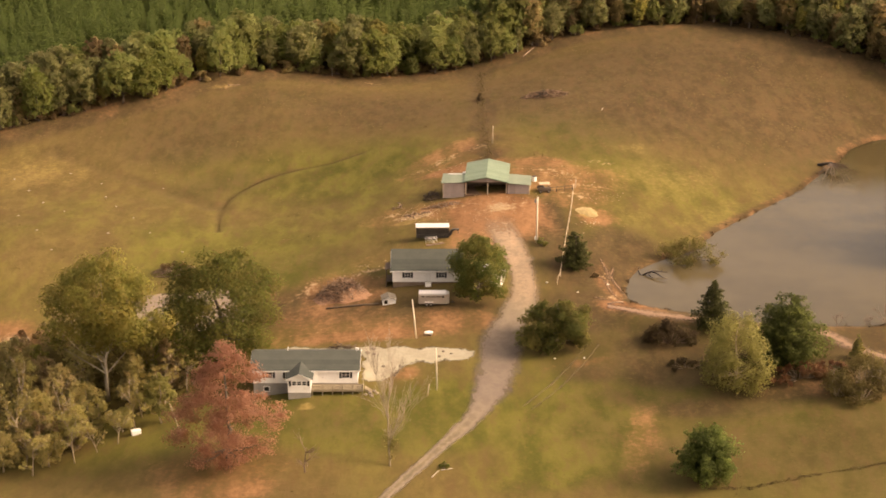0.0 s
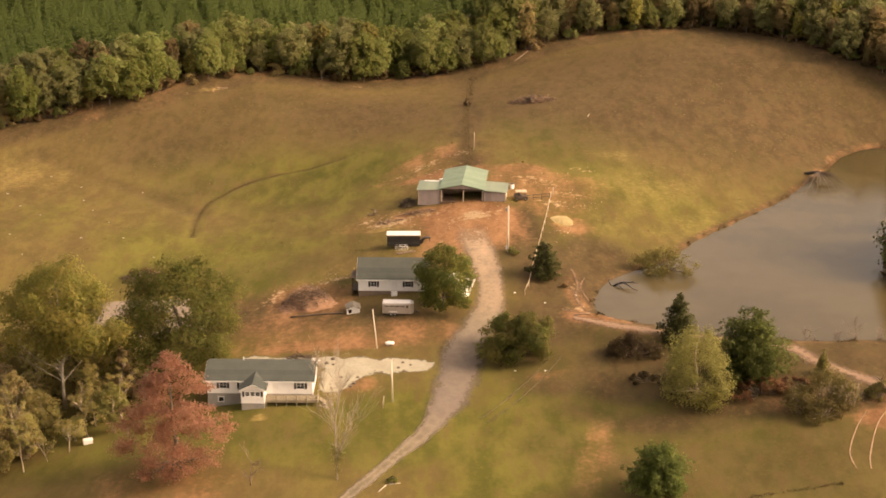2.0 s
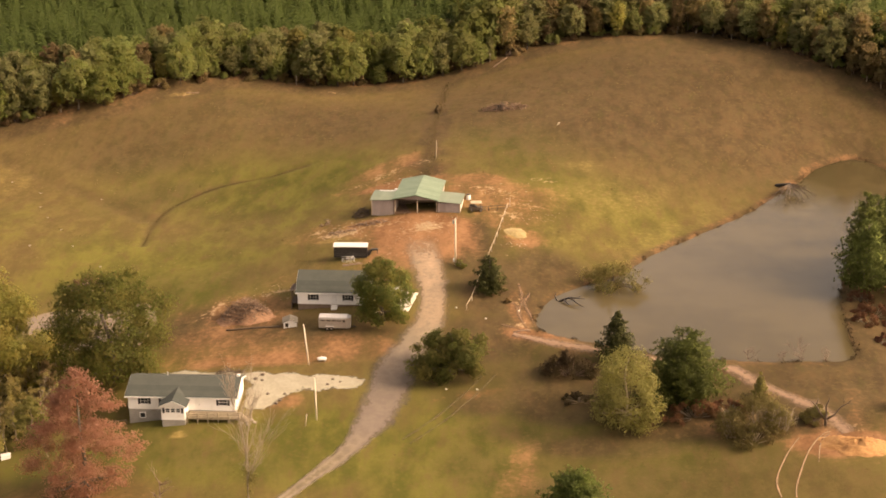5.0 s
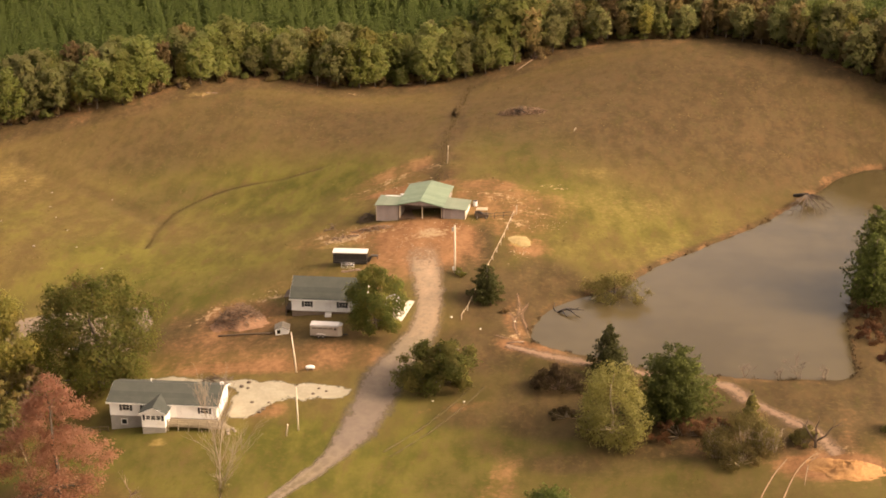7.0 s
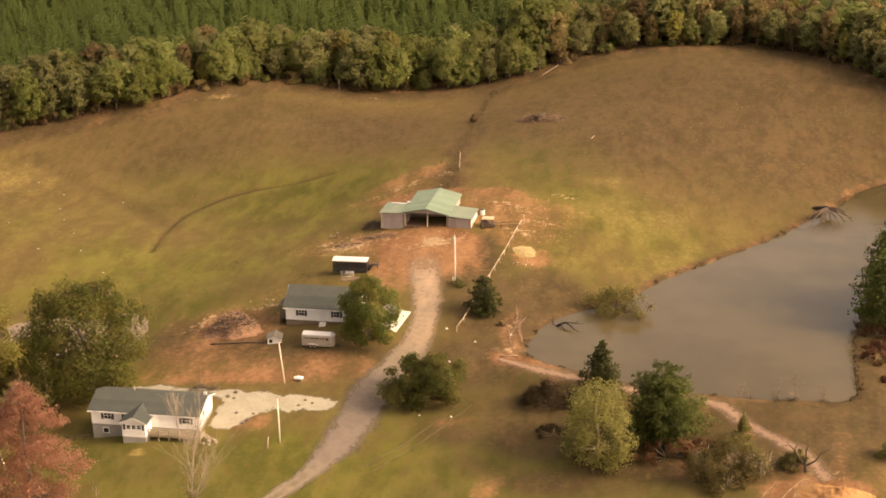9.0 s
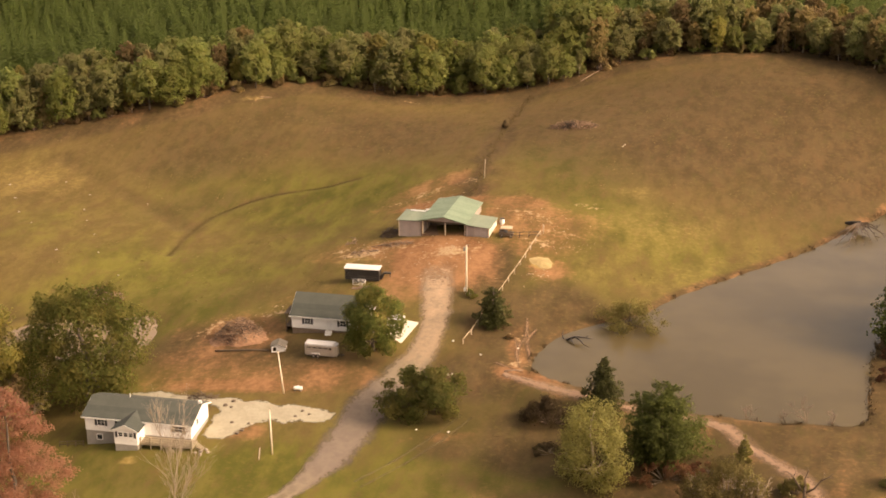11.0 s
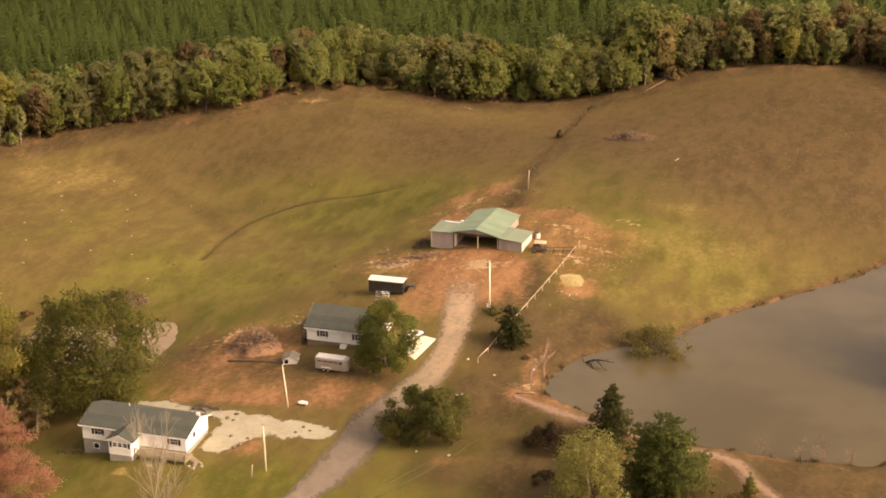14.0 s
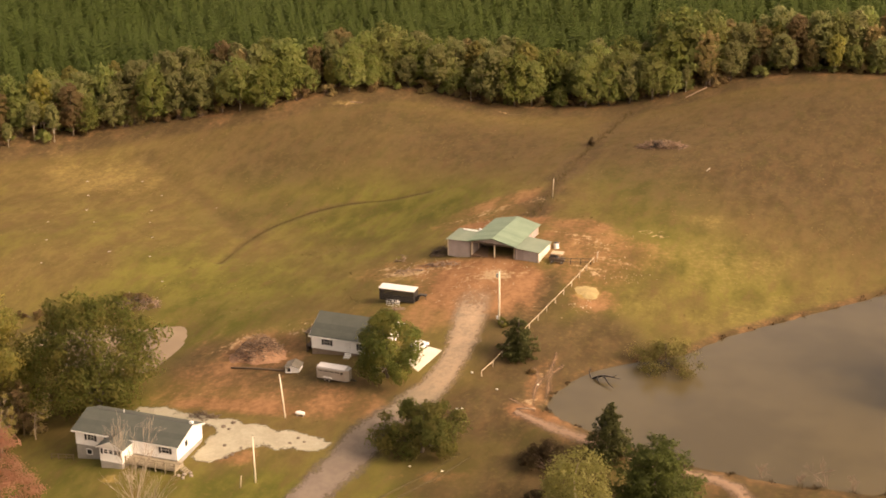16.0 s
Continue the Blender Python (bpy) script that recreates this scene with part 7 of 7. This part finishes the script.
def utv():
    t = thing("utility_cart", 10.4, 122.6, land1(10.4, 122.0), 5, "farm utility cart with tan canopy beside the barn", "vehicle")
    bm = boxes((-1.35, 1.35, -0.7, 0.7, 0.35, 0.8), bevel=0.06)
    part("body", bm, M_DARKWOOD, t, "dark green-brown body")
    part("cargo_box", boxes((-1.4, -0.35, -0.72, 0.72, 0.805, 1.1), bevel=0.03), M_DARKWOOD, t)
    part("seat", boxes((-0.3, 0.2, -0.6, 0.6, 0.805, 1.0), (-0.36, -0.24, -0.6, 0.6, 1.0, 1.4), bevel=0.04), M_BLACK, t)
    part("canopy", boxes((-1.1, 1.15, -0.85, 0.85, 1.72, 1.82), bevel=0.04), M_RAIL, t, "tan canopy")
    for x in (-0.55, 0.85):
        for y in (-0.66, 0.66):
            part("strut", boxes((x - 0.025, x + 0.025, y - 0.025, y + 0.025, 0.8, 1.72)), M_BLACK, t)
    for x in (-0.85, 0.9):
        for y in (-0.68, 0.68):
            wheel(t, x, y, 0.28, 0.3, 0.22)
    b = thing("round_bin", 8.7, 127.8, land1(8.7, 127.8), 0, "pale round bin behind the barn shed", "bin")
    part("drum", cylinder(bmesh.new(), (0, 0, -0.1), (0, 0, 1.0), 0.45, 14), M_WHITE, b)
    part("lid", cylinder(bmesh.new(), (0, 0, 1.0), (0, 0, 1.12), 0.48, 14, 0.3), M_BLACK, b, "dark lid")


utv()


def mound(name, x, y, rx, ry, h, material, label, seed, turn=0.0, category="heap", rough=0.035):
    n, m = 40, 18
    rng = np.random.RandomState(seed)
    verts, faces = [], []
    ph = rng.uniform(0, 6.28, 4)
    for j in range(m):
        f = j / (m - 1)
        for i in range(n):
            a = 2 * math.pi * i / n
            k = 1 + 0.14 * math.sin(2 * a + ph[0]) + 0.1 * math.sin(3 * a + ph[1]) + 0.06 * math.sin(7 * a + ph[2])
            u, v = rx * f * k * math.cos(a), ry * f * k * math.sin(a)
            c, s = math.cos(radians(turn)), math.sin(radians(turn))
            px, py = x + u * c - v * s, y + u * s + v * c
            z = h * (1 - f * f) ** 1.3 * (1 + 0.22 * math.sin(3 * a + 5 * f + ph[3]) * f) + rng.normal(0, rough) * h * (f < 0.95)
            verts.append((px, py, land1(px, py) + z - 0.06 * f - 0.02))
    for j in range(m - 1):
        for i in range(n):
            faces.append((j * n + i, j * n + (i + 1) % n, (j + 1) * n + (i + 1) % n, (j + 1) * n + i))
    v = np.array(verts)
    base = np.array([x, y, land1(x, y)])
    t = thing(name, *base, 0, label, category)
    raw("earth", (v - base).tolist(), faces, material, t, smooth=True)
    return t


mound("sand_heap", 18.5, 113.6, 2.4, 2.7, 0.34, M_SAND, "heap of yellow sand beside the fence", 1)
mound("clay_mound", 70.0, 32.2, 5.6, 2.8, 1.2, M_CLAY, "bare orange clay mound with wheel tracks", 2, -8, rough=0.11)
mound("clay_heap", -29.2, 81.8, 5.2, 4.0, 1.5, M_ROOTS, "spread heap of clay and roots in the yard", 3, 25, rough=0.09)


def brush(name, x, y, rx, ry, h, count, seed, label, material=None):
    rng = np.random.RandomState(seed)
    t = thing(name, x, y, land1(x, y), 0, label, "brush heap")
    for nm, mat_, n in (("brushwood", material or M_DEADWOOD, count), ("dark_brushwood", M_DARKWOOD, count // 4)):
        paths = []
        for _ in range(n):
            a, r = rng.uniform(0, 6.28), math.sqrt(rng.uniform(0, 1))
            px, py = r * rx * math.cos(a), r * ry * math.sin(a)
            gz = land1(x + px, y + py) - land1(x, y)
            z = gz + h * (1 - r * r) * rng.uniform(0.1, 1.0) + 0.05
            d = rng.normal(size=3) * [1, 1, 0.35]
            d /= np.linalg.norm(d)
            ln, th = rng.uniform(0.5, 2.2), rng.uniform(0.025, 0.085)
            c = np.array([px, py, z])
            p = [c - d * ln / 2, c + rng.normal(0, 0.08, 3), c + d * ln / 2]
            p = [q if q[2] > gz else np.array([q[0], q[1], gz + 0.03]) for q in p]
            paths.append([(*p[0], th), (*p[1], th * 0.8), (*p[2], th * 0.4)])
        tagged(tubes(nm, paths, mat_, t, 4), kind="stuff")


brush("brush_pile", -29.4, 82.0, 4.3, 3.2, 3.6, 760, 5, "heap of dead roots and branches on red clay", M_ROOTWOOD)
brush("brush_pile", -28.6, 59.9, 2.6, 0.9, 0.9, 60, 15, "dark heap of scrap wood behind the house", M_DARKWOOD)
brush("brush_pile", 14.6, 186.2, 5.6, 2.4, 1.5, 190, 6, "scattered heap of dead logs in the pasture", M_ROOTWOOD)
brush("brush_pile", 14.2, 185.8, 1.3, 1.0, 1.9, 60, 26, "dark stump end in the middle of the log heap", M_BLACKWOOD)
brush("brush_pile", -62.2, 99.0, 4.6, 2.4, 1.6, 180, 7, "heap of grey brush in the lower pasture")
brush("brush_pile", -19.5, 122.2, 1.3, 0.8, 1.3, 14, 8, "a few bare sticks leaning together")
brush("brush_pile", -10.5, 118.8, 4.0, 1.0, 0.5, 50, 9, "litter of boards and limbs beside the barn")
brush("brush_pile", -15.8, 116.4, 3.0, 0.9, 0.5, 30, 10, "litter of limbs in the dry grass")
# added dark sticks stand in for the shadow beside the barn shed
brush("brush_pile", -12.6, 124.6, 1.6, 2.2, 1.4, 90, 11, "dark brushwood added for the barn shed's shadow", M_DARKWOOD)
for k, (x, y, d, ln, lab) in enumerate(((11.4, 225.6, 60, 7.2, "pale fallen log at the woods' edge"), (-13.0, 18.4, 60, 2.2, "pale driftwood log by the road"), (-11.6, 20.4, 15, 1.8, "pale broken limb by the road"), (27.0, 172.5, 75, 1.8, "pale log in the pasture"), (-63.0, 202.0, 10, 3.0, "pale log on the bare patch"), (18.5, 72.6, 12, 3.0, "pale limb on the pond bank"))):
    t = thing("fallen_log", x, y, 0, 0, lab, "log")
    c, s = math.cos(radians(d)), math.sin(radians(d))
    tubes("log", [[(f * c, f * s, land1(x + f * c, y + f * s) + 0.12, (0.12 if ln > 2.3 else 0.09) - 0.03 * (f / ln)) for f in np.linspace(0, ln, 5)]], M_DEADWOOD if y in (72.6, 225.6, 202.0) else M_PALEBARK, t, 7)
shrub("bush", -11.0, 21.4, 1.1, 2.2, L_DARK, M_TWIG, "small dark bush beside the road", 33, 420, 0.13)
shrub("bush", 8.2, 97.4, 1.7, 3.0, L_DARK, M_TWIG, "low dark weeds round the power pole", 34, 700, 0.14)
shrub("bush", 17.5, 84.0, 1.3, 2.0, L_BROWN, M_TWIG, "brown weeds on the bare bank", 35, 350, 0.13)


def rock(x, y, r, seed, label, group, material=None, squat=None):
    rng = np.random.RandomState(seed)
    t = thing("rock", x, y, land1(x, y), rng.uniform(0, 360), label, "rock", group)
    bm = bmesh.new()
    bmesh.ops.create_icosphere(bm, subdivisions=2, radius=r)
    for v in bm.verts:
        v.co *= 1 + 0.28 * noise.noise(v.co * (1.6 / r) + Vector((seed, 0, 0)))
        v.co.z *= 0.62 if squat is None else squat
        v.co.z += r * 0.3
    part("stone", bm, material or M_ROCK, t)


for k, (x, y, r) in enumerate(((-78.4, 117, 0.33), (-83.5, 143, 0.26), (-62.2, 108.6, 0.26), (-90, 131, 0.23), (-96, 138, 0.29), (-93, 118, 0.26), (-101, 147, 0.33), (-86, 152, 0.23), (-75, 128, 0.23), (-70, 118, 0.23), (-99, 128, 0.26), (-88, 108, 0.23), (-106, 155, 0.33), (-94, 158, 0.26), (-80, 136, 0.23), (-72, 150, 0.20))):
    rock(x, y, r * 1.0, k, "flat pale limestone rock in the dry pasture", "rocks in the pasture", M_RUBBLE, 0.3)
for k, (x, y, r) in enumerate(((-22.9, 43.2, 0.34), (-22.3, 43.9, 0.3), (-23.6, 42.7, 0.28), (-22.7, 42.3, 0.3), (-21.8, 43.2, 0.3))):
    rock(x, y, r, 30 + k, "grey rubble stone at the deck corner", "rubble by the deck", M_RUBBLE)
for k, (x, y, r) in enumerate(((12.3, 60.2, 0.2), (9.6, 70.7, 0.24), (13.7, 77.8, 0.2), (12.9, 54.7, 0.2), (7.9, 54.6, 0.2), (8.3, 81.5, 0.22), (10.3, 70.9, 0.26), (19.4, 81.0, 0.2))):
    rock(x, y, r, 50 + k, "small white stone in the grass", "white stones by the road", M_ROCK)
STONES = ((-22.6, 57.1, 0.3), (-10.9, 57.0, 0.28), (-11.6, 55.3, 0.3), (-21.0, 52.4, 0.32), (-18.7, 50.2, 0.3), (-18.2, 52.3, 0.26), (-22.8, 59.0, 0.4), (-23.8, 57.6, 0.4), (-19.2, 49.2, 0.34), (-9.6, 56.2, 0.26))
for k, (x, y, r) in enumerate(STONES):
    rock(x, y, r, 90 + k, "dark stone lying on the crushed stone", "dark stones on the yard", M_DARKROCK)
crate = thing("white_crate", -60.5, 38.6, land1(-60.5, 38.6), 20, "white chest lying in the long grass", "crate")
part("crate_box", boxes((-0.75, 0.75, -0.4, 0.4, -0.05, 0.7), bevel=0.05), M_WHITE, crate)
part("lid", boxes((-0.78, 0.78, -0.43, 0.43, 0.703, 0.8), bevel=0.03), M_WHITE, crate)

# ---- tracks ----
M_PATH = loose("pink_clay_path", (0.225, 0.140, 0.092), (0.33, 0.218, 0.145), (0.17, 0.105, 0.06), -0.1)
M_RUT = loose("pale_ruts", (0.32, 0.205, 0.115), (0.43, 0.30, 0.18), (0.24, 0.14, 0.075), -0.15, 0.6)
strip("path", [(18.5, 72.0), (25.6, 68.3), (33.4, 65.6), (44, 61.8), (53.5, 59.6), (57.5, 54.6), (62, 48.7), (66.5, 43), (69, 36)], (2.0, 4.0, 3.8, 3.4, 4.2, 4.2, 3.8, 4.2, 4.6), M_PATH, 0.10, 5, "pink clay track along the pond dam")
strip("rut", [(61.8, 35.4), (59.5, 31.1), (57.2, 24.8), (57.3, 20.3)], (0.5, 0.45, 0.4, 0.5), M_RUT, 0.08, 5, "pale wheel rut in the grass")
strip("rut", [(66.4, 36.9), (64.6, 34.9), (62.5, 31.1), (60.5, 25.4), (59.6, 22.0), (59.4, 20.0)], (0.7, 0.5, 0.45, 0.4, 0.5, 0.4), M_RUT, 0.08, 5, "pale wheel rut in the grass")
strip("rut", [(66.5, 36.3), (64.8, 33.8), (63.7, 28.5)], (0.6, 0.45, 0.2), M_RUT, 0.08, 5, "pale wheel rut in the grass")
M_TRODDEN = loose("trodden_clay", (0.18, 0.105, 0.06), (0.25, 0.155, 0.09), (0.16, 0.1, 0.05), -0.5, 0.7)
for line in ([(19.2, 92), (19.9, 86), (19.4, 80), (20.8, 74)], [(21.3, 89), (20.4, 84.5), (21.4, 80), (22.0, 76)], [(17.2, 86), (18.8, 83), (19.4, 79.5)], [(16.5, 75.5), (18.6, 74.2), (21.5, 72.4)]):
    strip("cattle_track", line, (0.8, 1.5, 1.2, 0.7), M_TRODDEN, 0.07, 5, "pale trodden cattle track on the clay bank")


M_FAINT = loose("faint_wheel_marks", (0.140, 0.105, 0.046), (0.185, 0.14, 0.065), (0.12, 0.085, 0.04), -0.9, 0.6)
strip("rut", [(15.8, 59.0), (12.5, 52.5), (8.0, 45.0), (3.0, 38.5)], (0.9, 1.1, 1.0, 0.8), M_FAINT, 0.07, 5, "faint wheel mark in the grass")
strip("rut", [(14.0, 59.5), (10.9, 53.3), (6.5, 45.8), (1.8, 39.6)], (0.9, 1.1, 1.0, 0.8), M_FAINT, 0.07, 5, "faint wheel mark in the grass")

# ---- weeds ----
def weeds(name, spots, count, size, height, label, seed, material):
    """Small tufts spread round plan points (x, y, spread)."""
    rng = np.random.RandomState(seed)
    spots = np.array(spots, float)
    k = rng.randint(len(spots), size=count)
    x, y = spots[k, 0] + rng.normal(0, 1, count) * spots[k, 2], spots[k, 1] + rng.normal(0, 1, count) * spots[k, 2]
    z = land(x, y)
    a = rng.uniform(0, 6.28, count)
    w, h = size * rng.uniform(0.5, 1.2, count), height * rng.uniform(0.4, 1.2, count)
    c, s = np.cos(a) * w, np.sin(a) * w
    lean = h * rng.uniform(0.6, 2.0, count)
    lx, ly = -np.sin(a) * lean, np.cos(a) * lean
    v = np.stack([np.stack([x - c, y - s, z - 0.03], -1), np.stack([x + c, y + s, z - 0.03], -1), np.stack([x + c * 0.5 + lx, y + s * 0.5 + ly, z + h], -1), np.stack([x - c * 0.7 + lx, y - s * 0.7 + ly, z + h * 0.8], -1)], 1).reshape(-1, 3)
    ob = raw(name, v.tolist(), np.arange(len(v)).reshape(-1, 4).tolist(), material)
    return tagged(ob, label, "weeds", kind="stuff")


weeds("fence_row_weeds", [(p[0], p[1], 0.6) for p in FENCE_ROW], 700, 0.10, 0.20, "strip of dark weeds along the old fence row", 1, L_WEED)
weeds("gully_weeds", [(p[0], p[1], 0.22) for p in GULLY], 700, 0.07, 0.14, "dark weeds along a narrow gully", 2, L_WEED)
SHORE = [(p[0], p[1], 0.5) for k, p in enumerate(POND) if p[0] > 74 or (k * 7) % 11 < 5]
weeds("shore_weeds", SHORE, 1900, 0.12, 0.32, "dark fringe of weeds along the pond shore", 3, L_DIM_BROWN)
weeds("straw_litter", [(0, 116, 3.4), (-2, 110, 3.4), (4, 118, 2.5), (-16, 116.5, 2.2), (-12, 117.5, 2.5), (-8, 140, 3.0), (16, 131, 3.5), (22, 122, 3.0), (18, 108, 2.0), (-24, 91, 3.0), (-1.5, 105, 2.0)], 420, 0.26, 0.10, "pale straw and scraps strewn over the clay", 5, M_STRAW)
DITCH = smooth_line([(27.5, 14.5), (34.1, 14.0), (36.7, 14.8), (41.9, 15.7), (47.0, 16.3), (54.5, 17.0)], 0.8)
weeds("ditch_weeds", [(q[0], q[1], 0.25) for q in DITCH], 420, 0.12, 0.14, "broken line of dark weeds along a shallow ditch", 12, L_DIM_BROWN)
MEDIAN = smooth_line([(-23.8, 6.2), (-19.2, 15.6), (-15.3, 22.2), (-12, 27.6), (-9.8, 30.7), (-6.3, 35.7), (-4.3, 38.4)], 1.0)
weeds("median_tufts", [(q[0], q[1], 0.20) for k, q in enumerate(MEDIAN) if (k * 5) % 7 < 4], 1500, 0.10, 0.09, "dark grass tufts between the wheel tracks", 16, L_WEED)
_r = random.Random(31)
FIELD = [(_r.uniform(-112, 88), _r.uniform(98, 228), 1.2) for _ in range(900)]
FIELD = [q for q in FIELD if inside_distance(q[0], q[1], POND) < -6 and q[1] < np.interp(q[0], EDGE[:, 0], EDGE[:, 1]) - 4 and not (-16 < q[0] < 14 and q[1] < 136)]
weeds("pasture_tufts", FIELD, 1500, 0.2, 0.10, "scattered brown tufts over the pasture", 13, L_TUFT)
weeds("dry_tufts", FIELD[::2], 1600, 0.22, 0.10, "scattered straw-coloured tufts over the pasture", 14, L_STRAW)
NEAR = [(_r.uniform(-40, 84), _r.uniform(4, 62), 1.0) for _ in range(420)]
NEAR = [q for q in NEAR if abs(q[0] + 8 - (q[1] - 30) * 0.5) > 7 and not (-42 < q[0] < -18 and q[1] > 40)]
weeds("grass_tufts", NEAR, 1200, 0.14, 0.08, "scattered brown tufts in the near pasture", 15, L_TUFT)
